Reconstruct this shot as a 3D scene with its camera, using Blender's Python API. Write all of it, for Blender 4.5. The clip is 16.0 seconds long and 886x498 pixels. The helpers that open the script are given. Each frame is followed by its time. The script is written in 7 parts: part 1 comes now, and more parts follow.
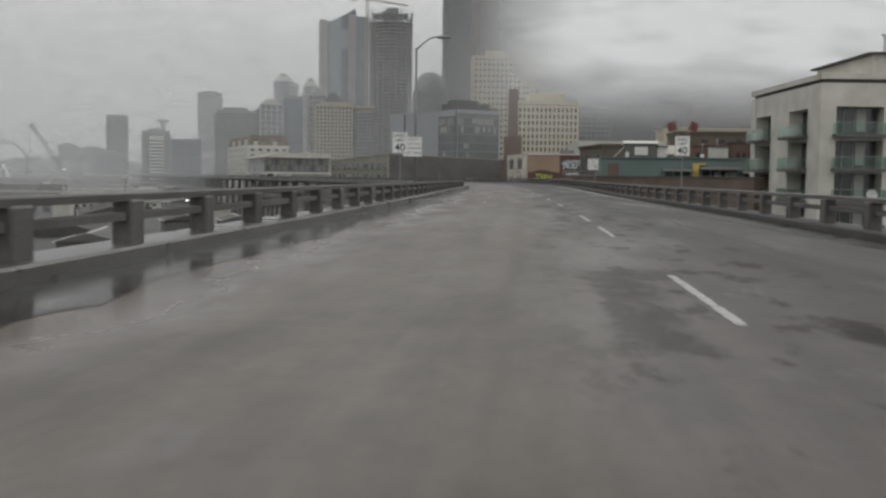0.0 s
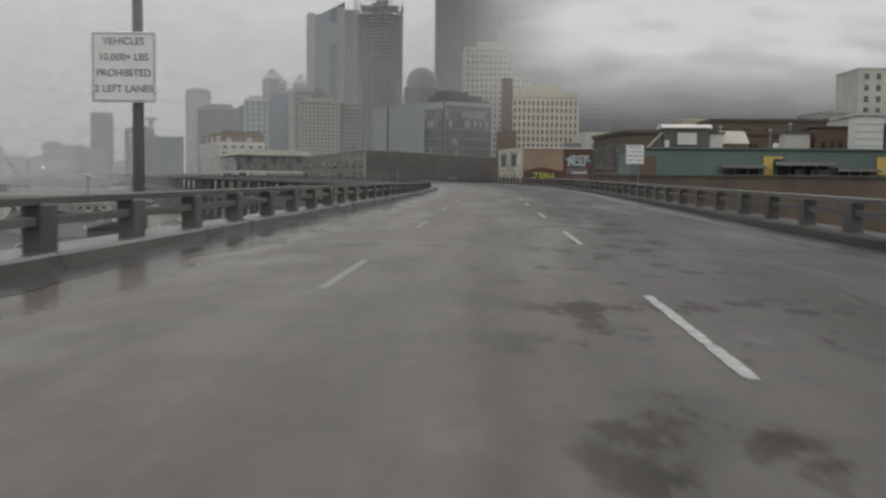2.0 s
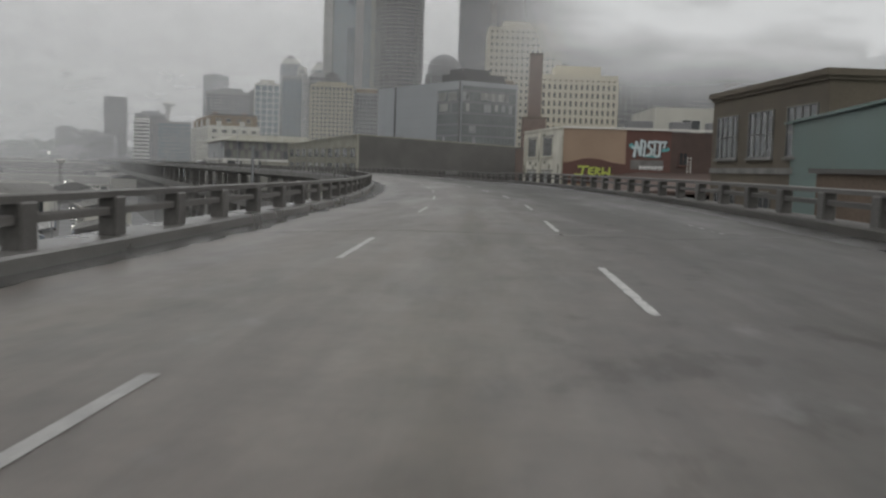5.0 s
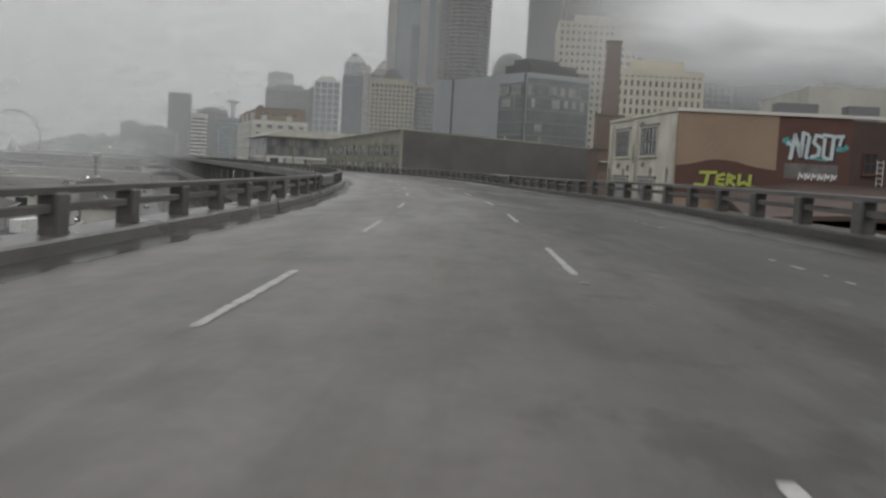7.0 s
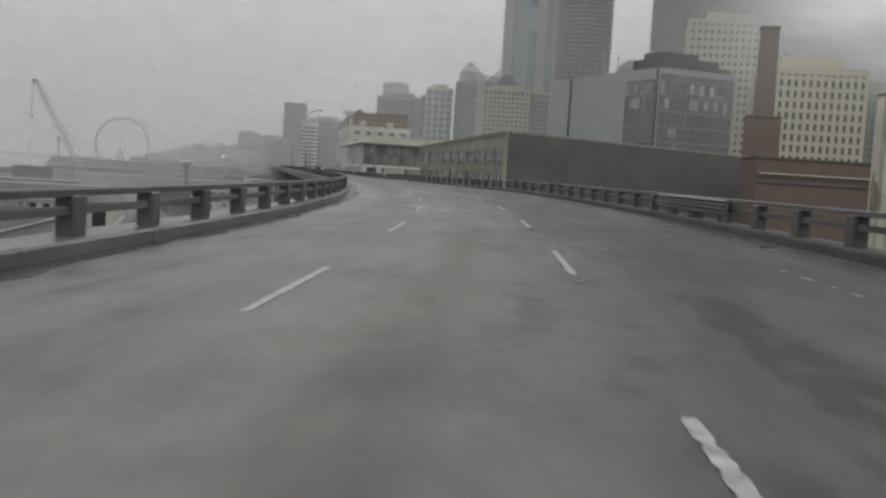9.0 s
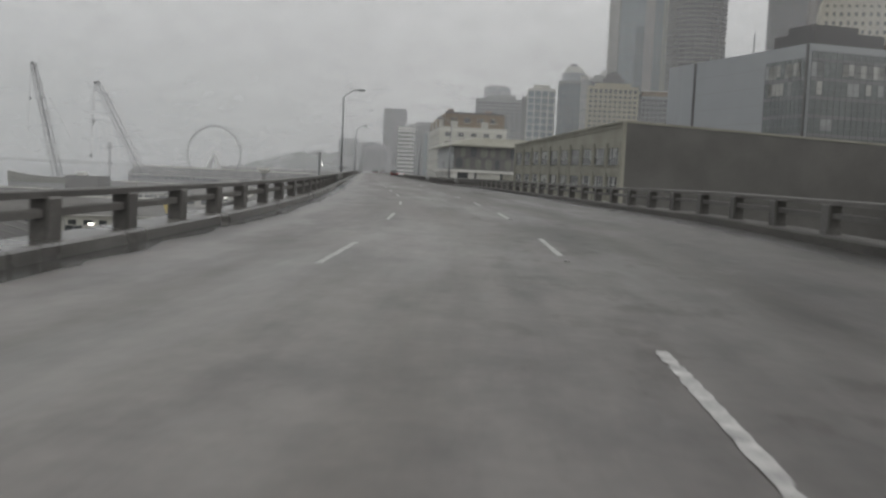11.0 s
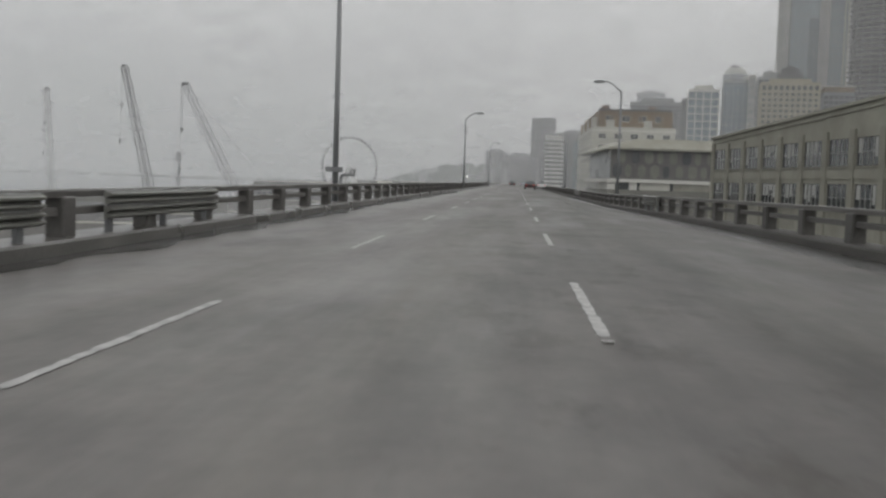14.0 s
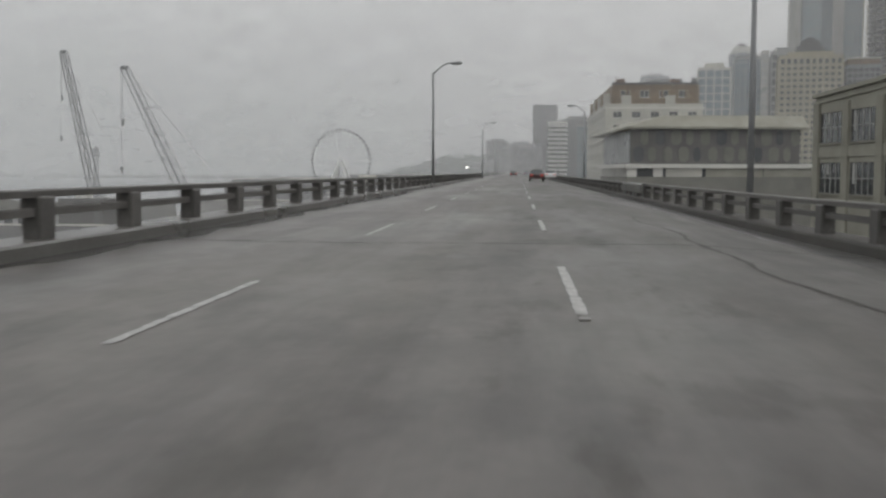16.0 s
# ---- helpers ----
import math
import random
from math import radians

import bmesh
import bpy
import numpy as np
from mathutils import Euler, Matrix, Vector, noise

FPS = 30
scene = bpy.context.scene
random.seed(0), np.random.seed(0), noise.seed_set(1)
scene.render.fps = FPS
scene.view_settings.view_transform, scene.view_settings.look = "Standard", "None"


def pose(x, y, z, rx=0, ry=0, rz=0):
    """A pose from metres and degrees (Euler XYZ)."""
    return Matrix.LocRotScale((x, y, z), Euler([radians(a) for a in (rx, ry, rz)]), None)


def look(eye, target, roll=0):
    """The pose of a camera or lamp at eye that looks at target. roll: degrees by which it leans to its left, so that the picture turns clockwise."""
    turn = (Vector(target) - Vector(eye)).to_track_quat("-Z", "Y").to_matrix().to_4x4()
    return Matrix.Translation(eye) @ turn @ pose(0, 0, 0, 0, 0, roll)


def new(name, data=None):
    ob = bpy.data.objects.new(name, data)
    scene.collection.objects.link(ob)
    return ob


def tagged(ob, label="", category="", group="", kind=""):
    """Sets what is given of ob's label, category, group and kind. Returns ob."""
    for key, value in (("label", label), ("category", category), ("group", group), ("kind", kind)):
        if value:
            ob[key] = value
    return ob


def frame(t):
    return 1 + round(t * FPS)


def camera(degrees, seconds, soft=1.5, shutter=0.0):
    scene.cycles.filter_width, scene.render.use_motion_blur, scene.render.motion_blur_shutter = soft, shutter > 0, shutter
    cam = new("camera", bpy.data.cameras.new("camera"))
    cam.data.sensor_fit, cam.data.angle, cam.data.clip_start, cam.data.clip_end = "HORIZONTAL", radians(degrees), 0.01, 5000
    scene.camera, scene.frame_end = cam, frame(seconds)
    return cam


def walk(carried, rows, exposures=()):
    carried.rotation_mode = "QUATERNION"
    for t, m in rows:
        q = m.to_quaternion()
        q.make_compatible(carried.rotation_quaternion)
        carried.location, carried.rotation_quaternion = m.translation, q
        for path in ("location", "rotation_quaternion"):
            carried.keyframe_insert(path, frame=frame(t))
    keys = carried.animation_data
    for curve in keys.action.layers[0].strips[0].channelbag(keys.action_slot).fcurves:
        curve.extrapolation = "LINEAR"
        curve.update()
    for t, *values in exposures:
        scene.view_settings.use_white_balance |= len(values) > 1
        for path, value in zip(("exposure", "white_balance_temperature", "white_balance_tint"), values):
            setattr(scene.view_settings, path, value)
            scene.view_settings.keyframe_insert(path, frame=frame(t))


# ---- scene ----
# ================= camera =================
cam = camera(46.4, 16.0, soft=2.5, shutter=0.12)
EYE = 1.17
# seconds, x, y, yaw, pitch, roll
PATH = [
    (0.0, 0.00, 0.00, -0.00, -3.99, -0.61),
    (0.5, 0.93, 11.93, -0.03, -3.82, -1.18),
    (1.0, 1.86, 23.94, -0.08, -4.13, -0.98),
    (1.5, 2.87, 36.10, -0.24, -3.87, -0.62),
    (2.0, 3.82, 48.44, -0.27, -4.02, -0.64),
    (2.5, 4.68, 60.28, -0.06, -3.93, -0.43),
    (3.0, 5.48, 71.98, 0.16, -4.30, -0.81),
    (3.5, 6.17, 83.65, 0.36, -4.33, -1.07),
    (4.0, 6.77, 95.33, 0.53, -4.36, -1.33),
    (4.5, 7.30, 106.93, 0.74, -4.39, -1.59),
    (5.0, 7.76, 118.38, 1.06, -4.42, -1.85),
    (5.5, 8.16, 129.62, 1.55, -4.45, -2.11),
    (6.0, 8.50, 140.79, 2.24, -4.26, -3.51),
    (6.5, 8.70, 151.76, 3.35, -4.41, -3.09),
    (7.0, 8.62, 163.17, 4.68, -4.42, -3.11),
    (7.5, 8.27, 174.96, 6.31, -4.46, -3.01),
    (8.0, 7.59, 186.91, 7.84, -4.13, -3.05),
    (8.5, 6.55, 198.79, 9.52, -4.58, -3.02),
    (9.0, 5.18, 210.38, 11.11, -4.15, -3.53),
    (9.5, 3.57, 222.06, 12.59, -4.15, -3.34),
    (10.0, 1.69, 233.62, 14.01, -4.15, -3.15),
    (10.5, -0.46, 245.04, 15.41, -4.15, -2.95),
    (11.0, -2.89, 256.33, 16.82, -4.15, -2.76),
    (11.5, -5.59, 267.46, 18.29, -4.15, -2.57),
    (12.0, -8.57, 278.39, 19.96, -4.14, -3.06),
    (12.5, -11.96, 289.45, 21.53, -4.11, -2.39),
    (13.0, -15.71, 300.50, 23.27, -3.84, -2.47),
    (13.5, -19.76, 311.53, 24.57, -4.19, -1.88),
    (14.0, -23.86, 322.29, 25.09, -3.83, -1.87),
    (14.5, -27.96, 332.89, 25.31, -4.17, -1.58),
    (15.0, -32.10, 343.82, 25.05, -3.97, -1.14),
    (15.5, -36.25, 354.73, 25.04, -3.94, -0.66),
    (16.0, -40.61, 366.21, 25.23, -4.28, -0.12),
]
walk(cam, [(t, pose(x, y, EYE, 90 + pitch, roll, yaw)) for t, x, y, yaw, pitch, roll in PATH])

# ================= light =================
world = bpy.data.worlds.new("overcast")
scene.world = world
world.use_nodes = True
wn, wl = world.node_tree.nodes, world.node_tree.links
wn.clear()
w_out = wn.new("ShaderNodeOutputWorld")
w_bg = wn.new("ShaderNodeBackground")
w_sky = wn.new("ShaderNodeTexSky")
w_sky.sky_type, w_sky.sun_disc = "NISHITA", False
w_sky.sun_elevation, w_sky.sun_rotation = radians(38), radians(150)
w_sky.air_density, w_sky.dust_density = 2.0, 6.0
w_grey = wn.new("ShaderNodeHueSaturation")
w_grey.inputs["Saturation"].default_value = 0.12
wl.new(w_sky.outputs[0], w_grey.inputs["Color"])
w_co = wn.new("ShaderNodeTexCoord")
w_map = wn.new("ShaderNodeMapping")
w_map.inputs["Scale"].default_value = (1.0, 1.0, 2.6)
wl.new(w_co.outputs["Generated"], w_map.inputs[0])
w_noise = wn.new("ShaderNodeTexNoise")
w_noise.inputs["Scale"].default_value, w_noise.inputs["Detail"].default_value = 1.5, 3.0
wl.new(w_map.outputs[0], w_noise.inputs["Vector"])
w_cloud = wn.new("ShaderNodeValToRGB")
w_cloud.color_ramp.elements[0].position, w_cloud.color_ramp.elements[0].color = 0.32, (4.38, 4.45, 4.48, 1)
w_cloud.color_ramp.elements[1].position, w_cloud.color_ramp.elements[1].color = 0.72, (5.68, 5.72, 5.70, 1)
wl.new(w_noise.outputs[0], w_cloud.inputs[0])
# cloud deck: paler overhead, greyer down at the horizon
w_sep = wn.new("ShaderNodeSeparateXYZ")
wl.new(w_co.outputs["Generated"], w_sep.inputs[0])
w_low = wn.new("ShaderNodeMapRange")
w_low.inputs["From Min"].default_value, w_low.inputs["From Max"].default_value = 0.0, 0.30
w_low.inputs["To Min"].default_value, w_low.inputs["To Max"].default_value = 0.60, 1.06
wl.new(w_sep.outputs["Z"], w_low.inputs["Value"])
w_mul = wn.new("ShaderNodeMix")
w_mul.data_type, w_mul.blend_type = "RGBA", "MULTIPLY"
w_mul.inputs["Factor"].default_value = 1.0
wl.new(w_cloud.outputs[0], w_mul.inputs["A"])
wl.new(w_low.outputs[0], w_mul.inputs["B"])
w_mix = wn.new("ShaderNodeMix")
w_mix.data_type = "RGBA"
w_mix.inputs["Factor"].default_value = 0.9
wl.new(w_grey.outputs[0], w_mix.inputs["A"])
wl.new(w_mul.outputs["Result"], w_mix.inputs["B"])
wl.new(w_mix.outputs["Result"], w_bg.inputs["Color"])
w_bg.inputs["Strength"].default_value = 0.151
wl.new(w_bg.outputs[0], w_out.inputs[0])
sun = new("sun", bpy.data.lights.new("sun", "SUN"))
sun.data.energy, sun.data.angle, sun.data.color = 0.5, radians(40), (1.0, 0.97, 0.93)
sun.matrix_world = look((0, 0, 80), (-35, -55, 0))
scene.view_settings.exposure = 0.0

# ================= materials =================
def mat(name, base, rough=0.7, metal=0.0, vary=0.25, scale=0.6, fine=14.0, bump=0.15, dirt=None, dirt_amount=0.4, spec=0.5, piece=0.0):
    """A worn surface: large stains, fine grain, relief; base in linear colour, scale in patches a metre."""
    m = bpy.data.materials.new(name)
    m.use_nodes = True
    n, l = m.node_tree.nodes, m.node_tree.links
    b = n["Principled BSDF"]
    co = n.new("ShaderNodeTexCoord")
    big, small = n.new("ShaderNodeTexNoise"), n.new("ShaderNodeTexNoise")
    big.inputs["Scale"].default_value, big.inputs["Detail"].default_value = scale, 6
    small.inputs["Scale"].default_value, small.inputs["Detail"].default_value = fine, 4
    for x in (big, small):
        l.new(co.outputs["Object"], x.inputs["Vector"])
    ramp = n.new("ShaderNodeValToRGB")
    d = dirt or tuple(c * (1 - vary * 1.6) for c in base)
    e = ramp.color_ramp.elements
    e[0].position, e[1].position = 0.30, 0.68
    e[0].color = (*[c0 * dirt_amount + c1 * (1 - dirt_amount) for c0, c1 in zip(d, base)], 1)
    e[1].color = (*[min(c * (1 + vary * 0.5), 1) for c in base], 1)
    l.new(big.outputs[0], ramp.inputs[0])
    mix = n.new("ShaderNodeMix")
    mix.data_type, mix.blend_type = "RGBA", "OVERLAY"
    mix.inputs["Factor"].default_value = vary
    l.new(ramp.outputs[0], mix.inputs["A"])
    l.new(small.outputs[0], mix.inputs["B"])
    last = mix.outputs["Result"]
    if piece:
        info = n.new("ShaderNodeObjectInfo")
        hsv = n.new("ShaderNodeHueSaturation")
        rng = n.new("ShaderNodeMapRange")
        rng.inputs["To Min"].default_value, rng.inputs["To Max"].default_value = 1 - piece, 1 + piece
        l.new(info.outputs["Random"], rng.inputs["Value"])
        l.new(rng.outputs[0], hsv.inputs["Value"])
        l.new(last, hsv.inputs["Color"])
        last = hsv.outputs[0]
    l.new(last, b.inputs["Base Color"])
    rr = n.new("ShaderNodeMapRange")
    rr.inputs["To Min"].default_value, rr.inputs["To Max"].default_value = max(rough - 0.15, 0.02), min(rough + 0.15, 1)
    l.new(big.outputs[0], rr.inputs["Value"])
    l.new(rr.outputs[0], b.inputs["Roughness"])
    b.inputs["Metallic"].default_value = metal
    b.inputs["Specular IOR Level"].default_value = spec
    if bump:
        bp = n.new("ShaderNodeBump")
        bp.inputs["Strength"].default_value, bp.inputs["Distance"].default_value = bump, 0.02
        l.new(small.outputs[0], bp.inputs["Height"])
        l.new(bp.outputs[0], b.inputs["Normal"])
    return m


def wet_road():
    """Rain-soaked concrete deck: worn wheel tracks along the lanes, dark streaks, dull wet sheen."""
    m = mat("wet_deck", (0.114, 0.1075, 0.1025), 0.5, vary=0.16, scale=0.3, fine=7.0, bump=0.08, dirt=(0.074, 0.069, 0.065), dirt_amount=0.5, spec=0.42)
    n, l = m.node_tree.nodes, m.node_tree.links
    b = n["Principled BSDF"]
    uv = n.new("ShaderNodeUVMap")
    # u: metres across, v: metres along
    def lane_noise(across, along, detail, seed):
        mp = n.new("ShaderNodeMapping")
        mp.inputs["Scale"].default_value = (across, along, 1)
        mp.inputs["Location"].default_value = (seed, seed * 0.7, 0)
        l.new(uv.outputs[0], mp.inputs[0])
        nz = n.new("ShaderNodeTexNoise")
        nz.inputs["Scale"].default_value, nz.inputs["Detail"].default_value, nz.inputs["Roughness"].default_value = 1.0, detail, 0.6
        l.new(mp.outputs[0], nz.inputs["Vector"])
        return nz
    def smooth(nz, a, b_, lo, hi):
        r = n.new("ShaderNodeMapRange")
        r.interpolation_type = "SMOOTHSTEP"
        for k, v in (("From Min", a), ("From Max", b_), ("To Min", lo), ("To Max", hi)):
            r.inputs[k].default_value = v
        l.new(nz, r.inputs["Value"])
        return r.outputs[0]
    def times(a, b_):
        k = n.new("ShaderNodeMath")
        k.operation = "MULTIPLY"
        l.new(a, k.inputs[0])
        l.new(b_, k.inputs[1])
        return k.outputs[0]
    def blend(kind, fac, a, b_, amount=None):
        k = n.new("ShaderNodeMix")
        k.data_type, k.blend_type = "RGBA", kind
        if fac is None:
            k.inputs["Factor"].default_value = amount
        else:
            l.new(fac, k.inputs["Factor"])
        for src, slot in ((a, "A"), (b_, "B")):
            if isinstance(src, tuple):
                k.inputs[slot].default_value = (*src, 1)
            else:
                l.new(src, k.inputs[slot])
        return k.outputs["Result"]
    sep = n.new("ShaderNodeSeparateXYZ")
    l.new(uv.outputs[0], sep.inputs[0])
    def strip(off, half, soft, lo=1.0):
        """1 along a strip of the lane, 0 beside it."""
        d = n.new("ShaderNodeMath")
        d.operation = "SUBTRACT"
        l.new(sep.outputs["X"], d.inputs[0])
        d.inputs[1].default_value = off
        ab = n.new("ShaderNodeMath")
        ab.operation = "ABSOLUTE"
        l.new(d.outputs[0], ab.inputs[0])
        return smooth(ab.outputs[0], half, half + soft, lo, 0.0)
    streak = smooth(lane_noise(1.0, 0.07, 7, 0.0).outputs[0], 0.34, 0.58, 0.72, 1.0)
    blotch = smooth(lane_noise(0.9, 0.35, 8, 4.0).outputs[0], 0.33, 0.50, 0.70, 1.0)
    # the dimming from side to side is made evener on the far stretch
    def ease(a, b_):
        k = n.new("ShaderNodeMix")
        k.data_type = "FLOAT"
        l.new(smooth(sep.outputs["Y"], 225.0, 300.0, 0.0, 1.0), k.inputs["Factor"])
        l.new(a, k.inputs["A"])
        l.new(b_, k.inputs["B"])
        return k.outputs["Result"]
    # right side darkened in the base colour to imitate windscreen dimming
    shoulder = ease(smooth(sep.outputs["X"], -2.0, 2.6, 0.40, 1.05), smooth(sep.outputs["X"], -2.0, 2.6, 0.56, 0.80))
    # base colour grows paler further along the deck
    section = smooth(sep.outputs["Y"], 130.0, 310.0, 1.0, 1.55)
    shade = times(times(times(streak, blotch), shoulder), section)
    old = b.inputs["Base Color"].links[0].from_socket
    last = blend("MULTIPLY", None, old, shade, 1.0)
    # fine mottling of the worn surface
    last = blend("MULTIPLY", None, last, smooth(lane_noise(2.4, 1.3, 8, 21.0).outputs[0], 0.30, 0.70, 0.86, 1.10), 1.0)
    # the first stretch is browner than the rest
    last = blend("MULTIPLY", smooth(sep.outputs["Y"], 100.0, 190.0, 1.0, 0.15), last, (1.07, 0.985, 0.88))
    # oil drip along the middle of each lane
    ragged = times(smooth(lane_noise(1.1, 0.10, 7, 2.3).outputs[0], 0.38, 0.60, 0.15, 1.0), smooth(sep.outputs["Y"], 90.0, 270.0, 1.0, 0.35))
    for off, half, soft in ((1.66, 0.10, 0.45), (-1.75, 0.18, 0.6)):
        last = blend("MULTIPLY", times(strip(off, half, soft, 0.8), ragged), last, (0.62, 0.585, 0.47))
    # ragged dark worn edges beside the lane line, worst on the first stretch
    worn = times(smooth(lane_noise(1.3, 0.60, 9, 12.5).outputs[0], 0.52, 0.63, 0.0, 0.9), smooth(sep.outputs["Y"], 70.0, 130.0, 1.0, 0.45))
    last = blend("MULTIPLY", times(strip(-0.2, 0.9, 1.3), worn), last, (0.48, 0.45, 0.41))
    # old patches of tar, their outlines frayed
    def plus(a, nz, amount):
        k = n.new("ShaderNodeMath")
        k.operation = "MULTIPLY_ADD"
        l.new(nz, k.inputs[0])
        k.inputs[1].default_value = amount
        l.new(a, k.inputs[2])
        return k.outputs[0]
    fray_x = plus(sep.outputs["X"], lane_noise(1.6, 0.8, 7, 41.0).outputs[0], 0.9)
    fray_y = plus(sep.outputs["Y"], lane_noise(1.9, 0.9, 7, 47.0).outputs[0], 2.2)
    def between(v, lo, hi, soft):
        k = n.new("ShaderNodeMath")
        k.operation = "SUBTRACT"
        l.new(v, k.inputs[0])
        k.inputs[1].default_value = (lo + hi) / 2
        ab = n.new("ShaderNodeMath")
        ab.operation = "ABSOLUTE"
        l.new(k.outputs[0], ab.inputs[0])
        return smooth(ab.outputs[0], (hi - lo) / 2 - soft, (hi - lo) / 2 + soft, 1.0, 0.0)
    tar = None
    for y0, y1, o0, o1, dark in ((6.6, 12.2, 0.42, 1.05, 0.75), (11.9, 13.2, -0.1, 1.1, 0.7), (27.5, 33.5, 0.45, 0.85, 0.8), (32.5, 41.0, 0.05, 0.5, 0.75), (40.8, 44.0, 0.5, 1.25, 0.85), (44.0, 47.8, 0.0, 0.9, 0.5), (52.6, 54.0, 0.35, 0.85, 0.35), (70.6, 72.5, -1.7, -0.6, 0.85), (80.2, 82.0, -2.7, -1.6, 0.85), (87.0, 89.0, -2.0, -0.8, 0.7), (74.0, 86.0, -0.9, -0.3, 0.5), (161.6, 162.6, 0.2, 0.7, 0.6), (166.0, 174.0, -2.3, -1.2, 0.5), (214.0, 222.0, -1.5, -0.9, 0.6), (318.0, 325.0, -3.2, -2.4, 0.6)):
        patch = times(between(fray_x, o0 + 0.45, o1 + 0.45, 0.10), between(fray_y, y0 + 1.1, y1 + 1.1, 0.22))
        k = n.new("ShaderNodeMath")
        k.operation = "MULTIPLY"
        l.new(patch, k.inputs[0])
        k.inputs[1].default_value = dark
        if tar is None:
            tar = k.outputs[0]
        else:
            mx = n.new("ShaderNodeMath")
            mx.operation = "MAXIMUM"
            l.new(tar, mx.inputs[0])
            l.new(k.outputs[0], mx.inputs[1])
            tar = mx.outputs[0]
    tar = times(tar, smooth(lane_noise(2.2, 1.4, 6, 53.0).outputs[0], 0.32, 0.52, 0.45, 1.0))
    last = blend("MIX", tar, last, (0.032, 0.027, 0.021))
    # pale scoured patches where the aggregate shows
    scour = smooth(lane_noise(1.0, 0.42, 8, 31.0).outputs[0], 0.60, 0.72, 0.0, 0.5)
    last = blend("MIX", scour, last, (0.15, 0.146, 0.142))
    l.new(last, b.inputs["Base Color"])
    # water: a broken film over the lanes, a full one on the low side by the bay railing
    film = smooth(lane_noise(0.45, 0.07, 5, 9.0).outputs[0], 0.30, 0.74, 0.0, 0.42)
    ragged_edge = n.new("ShaderNodeMath")
    ragged_edge.operation = "MULTIPLY_ADD"
    l.new(lane_noise(0.7, 0.30, 6, 17.0).outputs[0], ragged_edge.inputs[0])
    ragged_edge.inputs[1].default_value = 3.4
    l.new(sep.outputs["X"], ragged_edge.inputs[2])
    pool = times(smooth(ragged_edge.outputs[0], 5.2, 7.6, 0.0, 1.0), smooth(sep.outputs["Y"], 85.0, 150.0, 0.72, 0.45))
    wet = n.new("ShaderNodeMath")
    wet.operation = "MAXIMUM"
    l.new(film, wet.inputs[0])
    l.new(pool, wet.inputs[1])
    l.new(smooth(wet.outputs[0], 0.0, 1.0, 0.50, 0.14), b.inputs["Roughness"])
    l.new(smooth(wet.outputs[0], 0.0, 0.4, 0.07, 0.0), [k for k in n if k.type == "BUMP"][0].inputs["Strength"])
    # tar and worn concrete drink the water and lose their sheen
    dull = n.new("ShaderNodeMath")
    dull.operation = "MAXIMUM"
    l.new(tar, dull.inputs[0])
    l.new(times(strip(-0.2, 0.9, 1.3), worn), dull.inputs[1])
    # specular also drops to the right, part of the same imitated dimming
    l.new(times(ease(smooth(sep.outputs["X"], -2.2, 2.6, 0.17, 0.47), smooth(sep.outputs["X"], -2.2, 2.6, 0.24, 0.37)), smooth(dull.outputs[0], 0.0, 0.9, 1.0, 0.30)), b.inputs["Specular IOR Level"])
    b.inputs["IOR"].default_value = 1.4
    return m


def glass_mat(name, tint, rough=0.12):
    m = mat(name, tint, rough, vary=0.12, scale=0.15, fine=2.0, bump=0.03, spec=0.8)
    return m


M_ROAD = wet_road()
M_CONC = mat("weathered_concrete", (0.20, 0.195, 0.185), 0.75, vary=0.35, scale=0.8, dirt=(0.07, 0.066, 0.06), dirt_amount=0.6, piece=0.12)
M_CURB = mat("wet_curb_concrete", (0.100, 0.096, 0.090), 0.30, vary=0.4, scale=0.5, dirt=(0.045, 0.043, 0.039), dirt_amount=0.6)
M_RAIL = mat("grimy_rail_concrete", (0.090, 0.086, 0.080), 0.6, vary=0.35, scale=0.9, dirt=(0.050, 0.047, 0.043), dirt_amount=0.6, piece=0.18)
M_PAINT = mat("worn_lane_paint", (0.37, 0.365, 0.355), 0.4, vary=0.55, scale=4.5, fine=26, dirt=(0.10, 0.098, 0.095), dirt_amount=0.85)
M_FAINT = mat("faint_worn_paint", (0.24, 0.235, 0.225), 0.45, vary=0.4, scale=1.6, fine=22, dirt=(0.12, 0.12, 0.115), dirt_amount=0.7)
M_JOINT = mat("joint_rubber", (0.010, 0.010, 0.010), 0.7, vary=0.3, spec=0.1)
M_PATCH = mat("asphalt_patch", (0.040, 0.036, 0.031), 0.62, vary=0.45, scale=1.2, fine=18, spec=0.3)
M_GALV = mat("galvanised_steel", (0.27, 0.275, 0.27), 0.36, metal=0.4, vary=0.18, scale=1.5)
M_DULLGALV = mat("dull_weathered_steel", (0.175, 0.175, 0.160), 0.42, metal=0.3, vary=0.25, scale=1.5)
M_LIPSHINE = mat("painted_lip_shine", (0.62, 0.63, 0.63), 0.25, metal=0.3, vary=0.15, scale=2)
M_STEEL = mat("grey_painted_steel", (0.20, 0.205, 0.21), 0.5, metal=0.2, vary=0.2)
M_WHITE = mat("white_sheeting", (0.78, 0.78, 0.76), 0.5, vary=0.08, scale=2)
M_BLACK = mat("black_lettering", (0.02, 0.02, 0.02), 0.5, vary=0.1)
M_GROUND = mat("city_ground", (0.085, 0.083, 0.080), 0.6, vary=0.4, scale=0.03, fine=1.5, dirt=(0.05, 0.05, 0.048))
M_STREET = mat("wet_street_asphalt", (0.050, 0.050, 0.050), 0.36, vary=0.35, scale=0.1, fine=5, spec=0.35)
